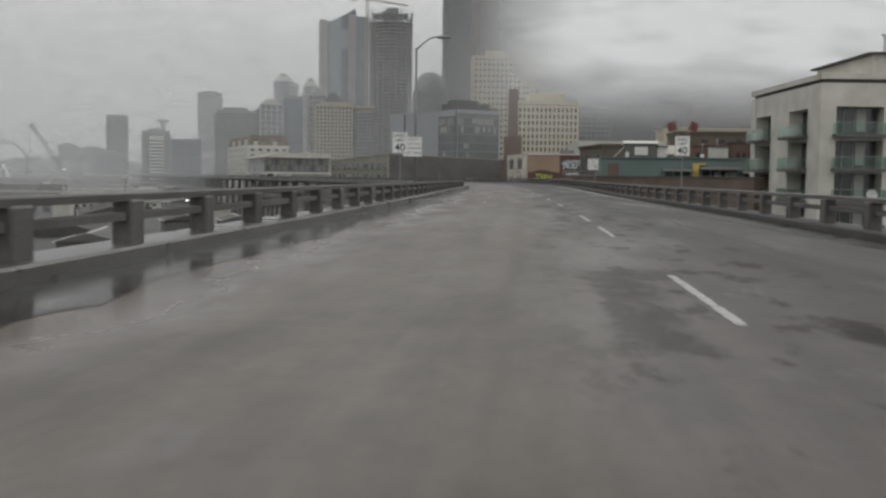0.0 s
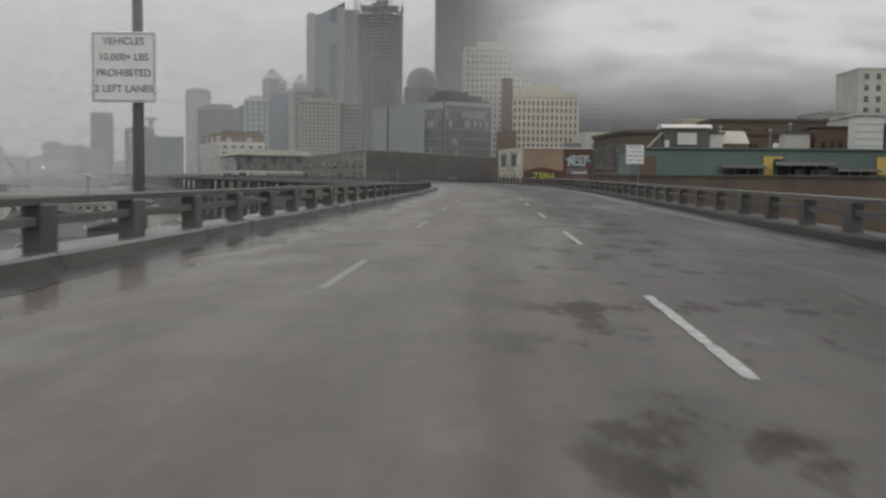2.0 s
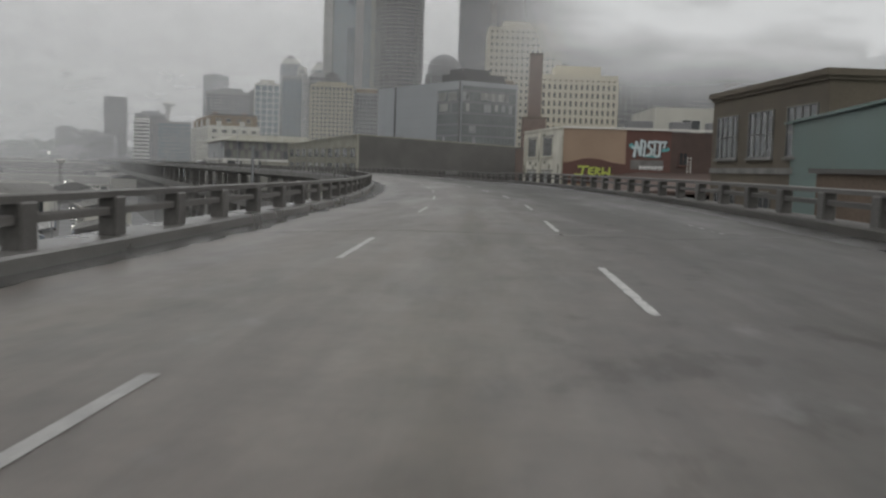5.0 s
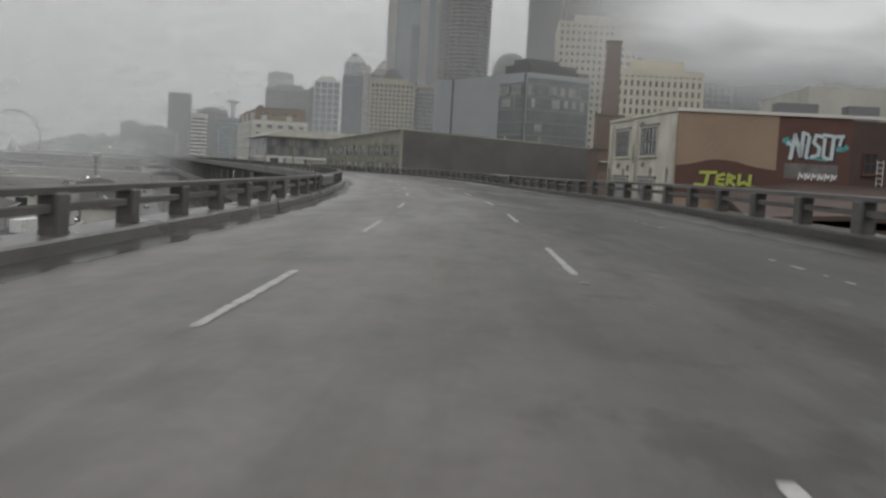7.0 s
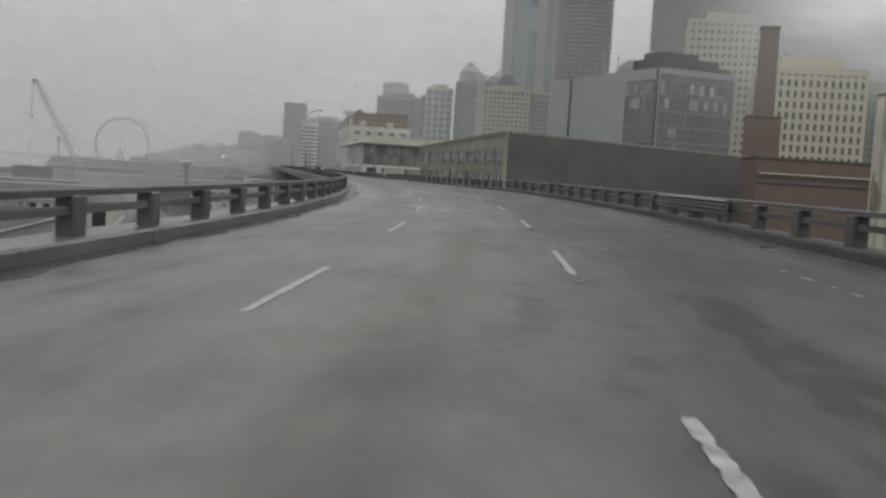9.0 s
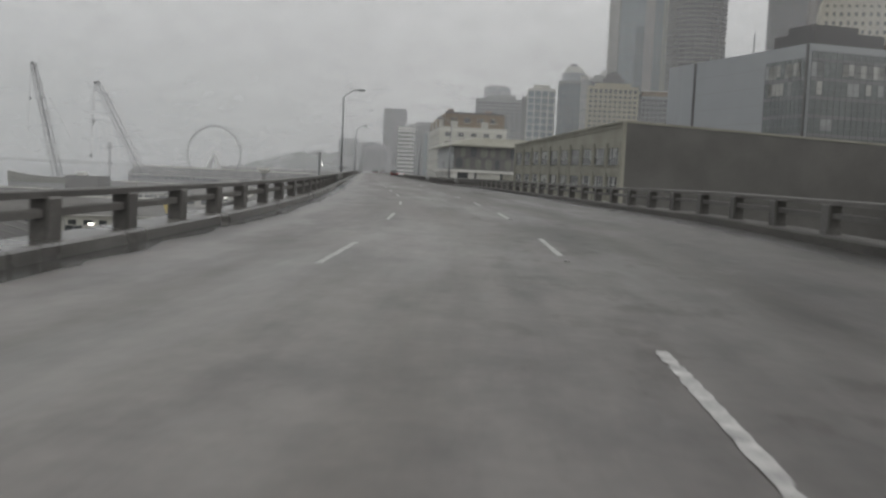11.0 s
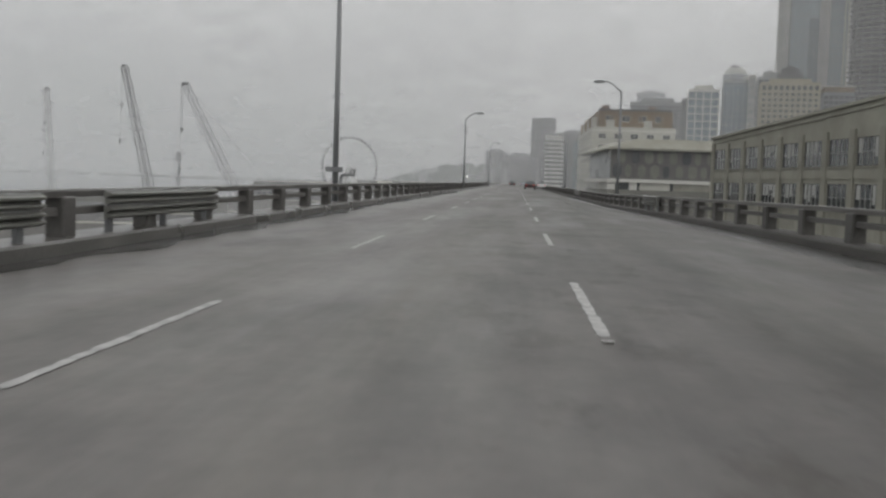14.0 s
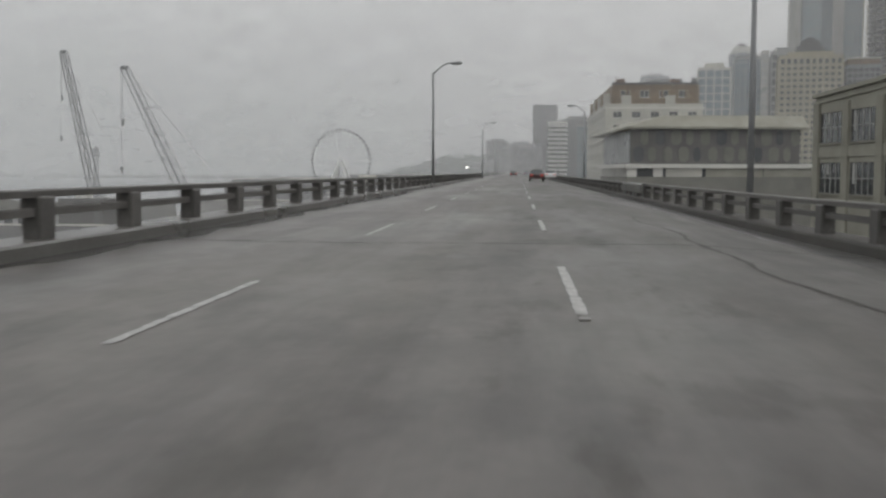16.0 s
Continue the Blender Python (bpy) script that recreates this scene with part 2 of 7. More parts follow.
M_WATER = mat("bay_water", (0.05, 0.065, 0.07), 0.18, vary=0.2, scale=0.02, fine=0.4, bump=0.5)
M_GUTTER = mat("curb_reflection_dark", (0.034, 0.032, 0.029), 0.32, vary=0.35, scale=0.6, fine=9, spec=0.3)
M_PUDDLE = mat("standing_gutter_water", (0.028, 0.027, 0.025), 0.17, vary=0.3, scale=0.6, fine=3, bump=0.0, spec=0.28)
M_OLIVE = mat("olive_grey_render", (0.305, 0.298, 0.252), 0.8, vary=0.2, scale=0.3, dirt=(0.12, 0.115, 0.09))
M_DKWALL = mat("dark_rendered_wall", (0.120, 0.117, 0.110), 0.8, vary=0.3, scale=0.2, dirt=(0.07, 0.067, 0.062))
M_TAN = mat("tan_brickwork", (0.118, 0.099, 0.074), 0.85, vary=0.25, scale=0.4, fine=10)
M_BRICK = mat("red_brown_brick", (0.138, 0.090, 0.068), 0.85, vary=0.3, scale=0.5, fine=9, dirt=(0.08, 0.04, 0.03))
M_FADED = mat("painted_out_tan_wall", (0.31, 0.228, 0.165), 0.85, vary=0.22, scale=0.25, dirt=(0.22, 0.15, 0.105))
M_MAROON = mat("maroon_paint", (0.112, 0.058, 0.047), 0.8, vary=0.25, scale=0.4)
M_CREAM = mat("flaking_cream_paint", (0.60, 0.58, 0.505), 0.8, vary=0.22, scale=0.35, dirt=(0.30, 0.28, 0.22), dirt_amount=0.5)
M_MOULD = mat("grey_green_mould", (0.20, 0.195, 0.15), 0.9, vary=0.4, scale=2.5, fine=12)
M_GREEN = mat("teal_green_metal", (0.130, 0.182, 0.172), 0.55, vary=0.2, scale=0.2, dirt=(0.08, 0.12, 0.10))
M_PALE = mat("pale_grey_concrete", (0.50, 0.49, 0.44), 0.8, vary=0.15, scale=0.2, dirt=(0.25, 0.25, 0.22))
M_OFFWHITE = mat("off_white_panel", (0.62, 0.61, 0.57), 0.7, vary=0.1, scale=0.3)
M_DARKWIN = glass_mat("dark_window_glass", (0.045, 0.05, 0.052), 0.1)
M_BLUEWIN = glass_mat("blue_grey_curtain_glass", (0.10, 0.155, 0.18), 0.12)
M_SMOKE = glass_mat("smoke_grey_glass", (0.08, 0.085, 0.09), 0.16)
M_LIGHTWIN = glass_mat("pale_blind_window", (0.30, 0.31, 0.31), 0.3)
M_YELLOWST = mat("buff_stone", (0.32, 0.295, 0.215), 0.8, vary=0.15, scale=0.1)
M_BEIGE = mat("beige_terracotta", (0.50, 0.46, 0.36), 0.8, vary=0.12, scale=0.1)
M_MIDGREY = mat("mid_grey_cladding", (0.20, 0.20, 0.205), 0.7, vary=0.15, scale=0.08)
M_MIDPALE = mat("light_grey_panel", (0.30, 0.30, 0.295), 0.7, vary=0.15, scale=0.08)
M_BAREFLOOR = mat("bare_floor_concrete", (0.24, 0.225, 0.20), 0.8, vary=0.2, scale=0.1)
M_DARKCLAD = mat("dark_bronze_cladding", (0.09, 0.087, 0.086), 0.5, vary=0.15, scale=0.08)
M_REDDISH = mat("reddish_brown_brick", (0.165, 0.122, 0.102), 0.8, vary=0.2, scale=0.3, fine=8)
M_SKYGLASS = mat("sky_blue_tower_glass", (0.72, 0.88, 0.98), 0.1, metal=0.7, vary=0.1, scale=0.03, fine=0.3, bump=0.02)
M_TEALGLASS = mat("teal_tower_glass", (0.40, 0.54, 0.60), 0.14, metal=0.65, vary=0.12, scale=0.05, fine=0.3, bump=0.02)
M_BROWNCLAD = mat("brown_granite", (0.17, 0.13, 0.10), 0.7, vary=0.15, scale=0.08)
M_OFFICEGLASS = mat("teal_grey_office_glass", (0.155, 0.170, 0.168), 0.22, vary=0.25, scale=0.12, fine=0.8, bump=0.03, spec=0.7)
M_BLUEPANEL = mat("pale_blue_grey_panel", (0.33, 0.345, 0.355), 0.5, vary=0.1, scale=0.1)
M_WARMPIER = mat("warm_grey_stone_pier", (0.40, 0.37, 0.335), 0.7, vary=0.15, scale=0.05)
M_DEEPGLASS = mat("deep_blue_grey_glass", (0.13, 0.175, 0.21), 0.2, metal=0.3, vary=0.2, scale=0.04, fine=0.3, bump=0.02)
M_OCHRE = mat("weathered_ochre_brown_roofing", (0.19, 0.135, 0.085), 0.8, vary=0.3, scale=0.25, dirt=(0.10, 0.075, 0.055))
M_DULLOLIVE = mat("dull_olive_panel", (0.175, 0.172, 0.150), 0.7, vary=0.25, scale=0.3)
M_CURBDARK = mat("dark_rough_curb", (0.066, 0.062, 0.056), 0.6, vary=0.4, scale=0.5, dirt=(0.026, 0.025, 0.022), dirt_amount=0.6, spec=0.25)
M_FADEDINK = mat("faded_grey_lettering", (0.16, 0.16, 0.155), 0.6, vary=0.2)
M_ROOF = mat("roof_felt", (0.080, 0.078, 0.076), 0.7, vary=0.35, scale=0.2, spec=0.25)
M_RUST = mat("rust_brown_cladding", (0.155, 0.105, 0.082), 0.7, vary=0.2)
M_REDCAR = mat("maroon_car_paint", (0.055, 0.026, 0.026), 0.25, vary=0.05, spec=0.7)
M_WHITECAR = mat("white_car_paint", (0.68, 0.68, 0.68), 0.25, vary=0.04, spec=0.7)
M_DARKCAR = mat("charcoal_car_paint", (0.03, 0.032, 0.036), 0.25, vary=0.05, spec=0.7)
M_BLUECAR = mat("silver_blue_car_paint", (0.22, 0.25, 0.29), 0.25, vary=0.05, spec=0.7)
M_TYRE = mat("tyre_rubber", (0.015, 0.015, 0.015), 0.8, vary=0.1)
M_LEAF = mat("evergreen_hill", (0.05, 0.065, 0.05), 0.9, vary=0.4, scale=0.02, fine=0.2)
M_TEAL = mat("teal_spray_paint", (0.10, 0.36, 0.36), 0.6, vary=0.15)
M_SILVERP = mat("pale_blue_spray_paint", (0.55, 0.63, 0.64), 0.6, vary=0.15)
M_LIME = mat("lime_spray_paint", (0.45, 0.50, 0.10), 0.6, vary=0.15)
M_YELLOWP = mat("yellow_paint", (0.60, 0.45, 0.12), 0.6, vary=0.15)
M_BROWNBRICK = mat("grey_brown_brick", (0.150, 0.114, 0.088), 0.85, vary=0.35, scale=0.5, fine=9)
M_DKBRICK = mat("dark_old_brick", (0.086, 0.060, 0.051), 0.85, vary=0.3, scale=0.5, fine=9)
M_CONCW = mat("pale_warm_concrete", (0.56, 0.545, 0.485), 0.8, vary=0.2, scale=0.35, dirt=(0.26, 0.25, 0.21))
M_BLIND = mat("pale_blind_cloth", (0.42, 0.42, 0.40), 0.7, vary=0.2, scale=0.4)
M_FLAG = mat("faded_red_flag_cloth", (0.29, 0.13, 0.125), 0.7, vary=0.15)
M_RED = mat("red_paint", (0.35, 0.03, 0.03), 0.5, vary=0.15)


def clear_glass(name, tint):
    m = bpy.data.materials.new(name)
    m.use_nodes = True
    b = m.node_tree.nodes["Principled BSDF"]
    b.inputs["Base Color"].default_value = (*tint, 1)
    b.inputs["Roughness"].default_value = 0.06
    b.inputs["Transmission Weight"].default_value = 1.0
    b.inputs["IOR"].default_value = 1.45
    return m


M_GREENGLASS = clear_glass("green_balcony_glass", (0.62, 0.80, 0.72))


def lamp_mat(name, colour, strength):
    m = bpy.data.materials.new(name)
    m.use_nodes = True
    b = m.node_tree.nodes["Principled BSDF"]
    b.inputs["Base Color"].default_value = (*colour, 1)
    b.inputs["Emission Color"].default_value = (*colour, 1)
    b.inputs["Emission Strength"].default_value = strength
    return m


M_TAIL = lamp_mat("lit_tail_lamp", (0.5, 0.05, 0.04), 0.12)
M_HEAD = lamp_mat("lit_headlamp", (1.0, 0.97, 0.9), 5.0)
M_GREENLAMP = lamp_mat("green_signal_lamp", (0.1, 1.0, 0.6), 4.0)


def haze_mat(name, alpha, low, high, seed):
    """Flat sheet imitating hanging haze: mostly clear, thinning upward in uneven banks."""
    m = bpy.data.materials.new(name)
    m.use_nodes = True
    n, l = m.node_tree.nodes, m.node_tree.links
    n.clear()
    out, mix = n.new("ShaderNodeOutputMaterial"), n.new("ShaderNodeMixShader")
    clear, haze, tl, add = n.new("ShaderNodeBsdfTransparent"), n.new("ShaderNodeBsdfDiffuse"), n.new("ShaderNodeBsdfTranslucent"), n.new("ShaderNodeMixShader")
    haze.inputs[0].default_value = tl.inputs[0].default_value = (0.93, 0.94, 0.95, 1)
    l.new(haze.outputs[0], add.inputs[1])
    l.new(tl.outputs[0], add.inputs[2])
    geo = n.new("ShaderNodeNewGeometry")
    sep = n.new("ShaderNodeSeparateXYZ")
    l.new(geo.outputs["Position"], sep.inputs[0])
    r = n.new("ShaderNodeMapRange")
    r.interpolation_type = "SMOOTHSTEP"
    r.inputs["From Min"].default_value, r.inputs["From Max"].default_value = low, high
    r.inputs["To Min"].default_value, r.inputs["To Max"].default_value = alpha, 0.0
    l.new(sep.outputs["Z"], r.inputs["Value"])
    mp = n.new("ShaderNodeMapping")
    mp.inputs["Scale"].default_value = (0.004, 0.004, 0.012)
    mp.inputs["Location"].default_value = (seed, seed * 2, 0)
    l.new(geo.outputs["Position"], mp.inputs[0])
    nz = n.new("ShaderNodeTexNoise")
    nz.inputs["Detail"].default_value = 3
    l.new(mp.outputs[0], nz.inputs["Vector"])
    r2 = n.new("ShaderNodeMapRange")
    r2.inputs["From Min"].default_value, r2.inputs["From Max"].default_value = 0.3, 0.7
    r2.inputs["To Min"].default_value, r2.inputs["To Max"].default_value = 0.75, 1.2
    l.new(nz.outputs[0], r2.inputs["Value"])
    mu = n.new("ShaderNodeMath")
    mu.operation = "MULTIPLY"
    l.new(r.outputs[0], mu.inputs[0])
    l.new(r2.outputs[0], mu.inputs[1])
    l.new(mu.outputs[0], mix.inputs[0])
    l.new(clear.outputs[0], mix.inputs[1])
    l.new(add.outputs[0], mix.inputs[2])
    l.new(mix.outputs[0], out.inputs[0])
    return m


# ================= building blocks =================
def box(bm, x0, y0, z0, x1, y1, z1, m=None):
    vs = [Vector((x, y, z)) for x in (x0, x1) for y in (y0, y1) for z in (z0, z1)]
    if m is not None:
        vs = [m @ v for v in vs]
    v = [bm.verts.new(p) for p in vs]
    for f in ((0, 1, 3, 2), (4, 6, 7, 5), (0, 4, 5, 1), (2, 3, 7, 6), (0, 2, 6, 4), (1, 5, 7, 3)):
        bm.faces.new([v[i] for i in f])


def rod(bm, a, b, r0, r1=None, sides=8):
    a, b = Vector(a), Vector(b)
    r1 = r0 if r1 is None else r1
    q = (b - a).to_track_quat("Z", "Y").to_matrix()
    ra, rb = [], []
    for i in range(sides):
        c = Vector((math.cos(2 * math.pi * i / sides), math.sin(2 * math.pi * i / sides), 0))
        ra.append(bm.verts.new(a + q @ (c * r0)))
        rb.append(bm.verts.new(b + q @ (c * r1)))
    for i in range(sides):
        j = (i + 1) % sides
        bm.faces.new((ra[i], ra[j], rb[j], rb[i]))
    bm.faces.new(ra[::-1])
    bm.faces.new(rb)


def bevel(bm, w, seg=1):
    bmesh.ops.bevel(bm, geom=list(bm.edges), offset=w, segments=seg, affect="EDGES", clamp_overlap=True)


def mesh_of(name, bm, material, smooth=False):
    me = bpy.data.meshes.new(name)
    bmesh.ops.recalc_face_normals(bm, faces=bm.faces)
    bm.to_mesh(me)
    bm.free()
    me.materials.append(material)
    if smooth:
        for p in me.polygons:
            p.use_smooth = True
    return me


def part(name, bm, material, parent=None, label="", smooth=False):
    ob = new(name, mesh_of(name, bm, material, smooth))
    ob.parent = parent
    if label:
        ob["label"] = label
    return ob


def piece(name, me, parent, m):
    ob = new(name, me)
    ob.parent = parent
    ob.matrix_basis = m
    return ob


def thing(name, m, label, category, group="", kind=""):
    ob = new(name)
    ob.matrix_basis = m
    return tagged(ob, label, category, group, kind)


# ================= the road's line =================
KNOT_Y = (-120, -60, 0, 25, 50, 75, 100, 120, 140, 150, 160, 180, 200, 220, 230, 240, 260, 280, 300, 320, 340, 360, 400, 500, 620, 1000, 1500)
KNOT_X = (-7.9, -3.1, 1.72, 3.78, 5.42, 6.78, 8.05, 9.19, 9.72, 9.95, 9.93, 8.97, 7.42, 4.87, 3.38, 1.69, -2.56, -8.02, -14.72, -22.2, -29.92, -37.64, -53.08, -91.7, -138.0, -284.7, -477.7)


def natural_spline(ys, xs):
    n = len(ys)
    h = np.diff(ys)
    a, b = np.eye(n), np.zeros(n)
    for i in range(1, n - 1):
        a[i, i - 1:i + 2] = h[i - 1], 2 * (h[i - 1] + h[i]), h[i]
        b[i] = 6 * ((xs[i + 1] - xs[i]) / h[i] - (xs[i] - xs[i - 1]) / h[i - 1])
    m = np.linalg.solve(a, b)

    def at(y):
        i = int(min(max(np.searchsorted(ys, y) - 1, 0), n - 2))
        p, c = ys[i + 1] - y, y - ys[i]
        return float(m[i] * p ** 3 / 6 / h[i] + m[i + 1] * c ** 3 / 6 / h[i] + (xs[i] / h[i] - m[i] * h[i] / 6) * p + (xs[i + 1] / h[i] - m[i + 1] * h[i] / 6) * c)
    return at


line_x = natural_spline(np.array(KNOT_Y, float), np.array(KNOT_X, float))


def heading(y):
    """The road's unit direction at y."""
    d = (line_x(y + 1) - line_x(y - 1)) / 2
    k = math.hypot(d, 1)
    return d / k, 1 / k


def at_road(y, off, z=0.0):
    """A point beside the lane line that crosses y; off: metres to its left."""
    tx, ty = heading(y)
    return Vector((line_x(y) - ty * off, y + tx * off, z))


def road_pose(y, off, z=0.0, turn=0.0):
    """A frame there with its y axis along the road and x to the right."""
    tx, ty = heading(y)
    p = at_road(y, off, z)
    return pose(p.x, p.y, p.z, 0, 0, math.degrees(math.atan2(-tx, ty)) + turn)


def left_edge(y):
    return float(np.interp(y, (0, 60, 100, 150, 200, 250, 290, 330, 360), (6.7, 6.75, 6.7, 6.7, 6.55, 6.6, 6.85, 6.85, 6.7)))


def right_edge(y):
    return -float(np.interp(y, (0, 70, 100, 160, 200, 230, 260, 290, 320, 350, 390), (5.2, 5.1, 5.45, 5.45, 5.4, 5.15, 5.15, 5.4, 5.55, 5.4, 5.2)))


def left_bank(y):
    """The deck's edge drops on the inside of the bend."""
    return float(np.interp(y, (20, 60, 100, 150, 230, 290, 330, 360), (0.04, 0.0, -0.08, -0.22, -0.22, -0.14, -0.04, 0.04)))


def right_bank(y):
    return float(np.interp(y, (60, 100, 150, 190, 206, 218, 232, 260, 284, 300, 345, 365, 386), (-0.05, 0.05, 0.18, 0.23, 0.20, 0.11, 0.10, 0.13, 0.17, 0.08, 0.0, -0.11, -0.25)))


def deck_z(y, off):
    if off > 3.2:
        return left_bank(y) * (off - 3.2) / (left_edge(y) - 3.2)
    if off < -2.2:
        return right_bank(y) * (-off - 2.2) / (-right_edge(y) - 2.2)
    return 0.0


STATIONS = [-100.0]
while STATIONS[-1] < 1400:
    STATIONS.append(STATIONS[-1] + (4.0 if STATIONS[-1] < 500 else 20.0))


def sweep(bm, profile, y0=-100.0, y1=1400.0, side=None, lift=None):
    """Sweeps closed profile points (offset, height) along the road; side: function of y that gives the offset's origin."""
    rows = []
    for y in [s for s in STATIONS if y0 <= s <= y1]:
        o = side(y) if side else 0.0
        up = lift(y) if lift else 0.0
        rows.append([bm.verts.new(at_road(y, o + a, z + up)) for a, z in profile])
    k = len(profile)
    for r, s in zip(rows[:-1], rows[1:]):
        for i in range(k):
            j = (i + 1) % k
            bm.faces.new((r[i], r[j], s[j], s[i]))
    bm.faces.new(rows[0])
    bm.faces.new(rows[-1][::-1])


# ================= ground and water =================
LOW = -18.0
bm = bmesh.new()
box(bm, -4500, -1500, LOW - 2, 4500, 4800, LOW)
tagged(part("ground", bm, M_GROUND), "flat grey city ground far below the elevated road", "ground", kind="structure")
bm = bmesh.new()
shore = [(-150, -800), (-150, 100), (-170, 300), (-235, 480), (-330, 760), (-480, 1150), (-800, 1900), (-1500, 2500), (-4400, 2900), (-4400, -800)]
bm.faces.new([bm.verts.new((x, y, LOW + 0.02)) for x, y in shore])
tagged(part("water", bm, M_WATER), "grey rippled bay water under rain", "water", kind="structure")
bm = bmesh.new()
rows = []
for s in STATIONS:
    rows.append([bm.verts.new(at_road(s, o, LOW + 0.03)) for o in (46, 20)])
for r, s in zip(rows[:-1], rows[1:]):
    bm.faces.new((r[0], r[1], s[1], s[0]))
tagged(part("street", bm, M_STREET), "wet dark asphalt waterfront street beneath the viaduct", "street", kind="structure")

# ================= viaduct =================
bm = bmesh.new()
uvl = bm.loops.layers.uv.new("UVMap")
rows = []
for s in STATIONS:
    l, r = left_edge(s), right_edge(s)
    rows.append([(bm.verts.new(at_road(s, o, deck_z(s, o))), (o, s)) for o in (l + 0.2, 3.2, 0.0, -2.2, r - 0.2)])
for r, s in zip(rows[:-1], rows[1:]):
    for i in range(4):
        q = (r[i], s[i], s[i + 1], r[i + 1])
        f = bm.faces.new([v for v, _ in q])
        for lo, (_, uv) in zip(f.loops, q):
            lo[uvl].uv = uv
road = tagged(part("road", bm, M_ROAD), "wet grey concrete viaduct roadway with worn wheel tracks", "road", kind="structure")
bm = bmesh.new()
rows = []
for s in STATIONS:
    l, r = left_edge(s) + 0.75, right_edge(s) - 0.75
    rows.append([bm.verts.new(at_road(s, a, z)) for a, z in ((l, left_bank(s) - 0.08), (3.2, -0.05), (-2.2, -0.05), (r, right_bank(s) - 0.08), (r, -0.9), (r + 1.6, -1.5), (l - 1.6, -1.5), (l, -0.9))])
for r, s in zip(rows[:-1], rows[1:]):
    for i in range(8):
        bm.faces.new((r[i], r[(i + 1) % 8], s[(i + 1) % 8], s[i]))
tagged(part("upper_deck", bm, M_CONC), "weathered concrete slab and edge beams of the upper deck", "bridge deck", kind="structure")
bm = bmesh.new()
rows = []
for s in STATIONS:
    l, r = left_edge(s) + 0.3, right_edge(s) - 0.3
    rows.append([bm.verts.new(at_road(s, a, z)) for a, z in ((l, -6.2), (l, -7.2), (l - 0.3, -8.6), (r + 0.3, -8.6), (r, -7.2), (r, -6.2), (r + 0.3, -6.2), (r + 0.3, -7.2), (l - 0.3, -7.2), (l - 0.3, -6.2))])
for r, s in zip(rows[:-1], rows[1:]):
    for i in range(10):
        bm.faces.new((r[i], r[(i + 1) % 10], s[(i + 1) % 10], s[i]))
tagged(part("lower_deck", bm, M_CONC), "weathered concrete lower deck of the double viaduct", "bridge deck", kind="structure")
bm = bmesh.new()
box(bm, -0.65, -0.6, LOW, 0.65, 0.6, -1.4)
column_me = mesh_of("column", bm, M_CONC)
columns = thing("viaduct_columns", Matrix(), "rows of square weathered concrete viaduct columns", "column", kind="structure")
s = -90.0
while s < 900:
    for o in (left_edge(s) - 0.9, right_edge(s) + 0.9):
        piece("column", column_me, columns, road_pose(s, o))
    s += 18.0

# curbs under the railings
for nm, edge, sg, lift in (("curb_left", left_edge, 1, left_bank), ("curb_right", right_edge, -1, right_bank)):
    bm = bmesh.new()
    sweep(bm, [(0, -0.03), (sg * 0.02, 0.17), (sg * 0.06, 0.205), (sg * 0.75, 0.215), (sg * 0.75, -0.06)], side=edge, lift=lift)
    # the right curb takes the darker, rougher concrete
    tagged(part(nm, bm, M_CURB if sg > 0 else M_CURBDARK), "low stained concrete curb along the deck edge", "curb", kind="structure")
# water standing along the low gutter
bm = bmesh.new()
rows = []
y = -20.0
while y < 420:
    l = left_edge(y)
    w = float(np.interp(y, (0, 40, 90, 130, 220, 260), (1.25, 1.05, 0.7, 0.7, 0.6, 0.5))) * (1 + 0.5 * noise.noise(Vector((y * 0.09, 1.7, 0)))) + 0.30 * noise.noise(Vector((y * 0.5, 5.0, 0))) + 0.14 * noise.noise(Vector((y * 1.7, 9.0, 0)))
    rows.append([bm.verts.new(at_road(y, o, deck_z(y, o) + 0.005)) for o in (l + 0.02, l - max(w, 0.06))])
    y += 0.5
for r, s in zip(rows[:-1], rows[1:]):
    bm.faces.new((r[0], r[1], s[1], s[0]))
part("gutter_water", bm, M_PUDDLE, road, "dark water standing in the gutter")
# dark strip on the right imitates the curb mirrored in the wet deck
bm = bmesh.new()
rows = []
y = -20.0
while y < 420:
    r = right_edge(y)
    w = 0.75 + 0.35 * noise.noise(Vector((y * 0.06, 21.7, 0))) + 0.12 * noise.noise(Vector((y * 0.7, 28.0, 0)))
    rows.append([bm.verts.new(at_road(y, o, deck_z(y, o) + 0.005)) for o in (r - 0.02, r + max(w, 0.12))])
    y += 0.5
for r, s in zip(rows[:-1], rows[1:]):
    bm.faces.new((r[0], r[1], s[1], s[0]))
part("curb_reflection_strip", bm, M_GUTTER, road, "dark gutter strip standing in for the wet curb reflection")
for ya, yb in ((196.0, 262.0), (352.0, 420.0)):
    bm = bmesh.new()
    rows = []
    y = ya
    while y < yb:
        o = right_edge(y) + 0.06
        rows.append([bm.verts.new(at_road(y, q, deck_z(y, q) + 0.010)) for q in (o, o + 0.05)])
        y += 1.0
    for r, s in zip(rows[:-1], rows[1:]):
        bm.faces.new((r[0], r[1], s[1], s[0]))
    part("edge_line", bm, M_FAINT, road, "worn white edge line")

# concrete railings: square posts with two beams
post_mes = []
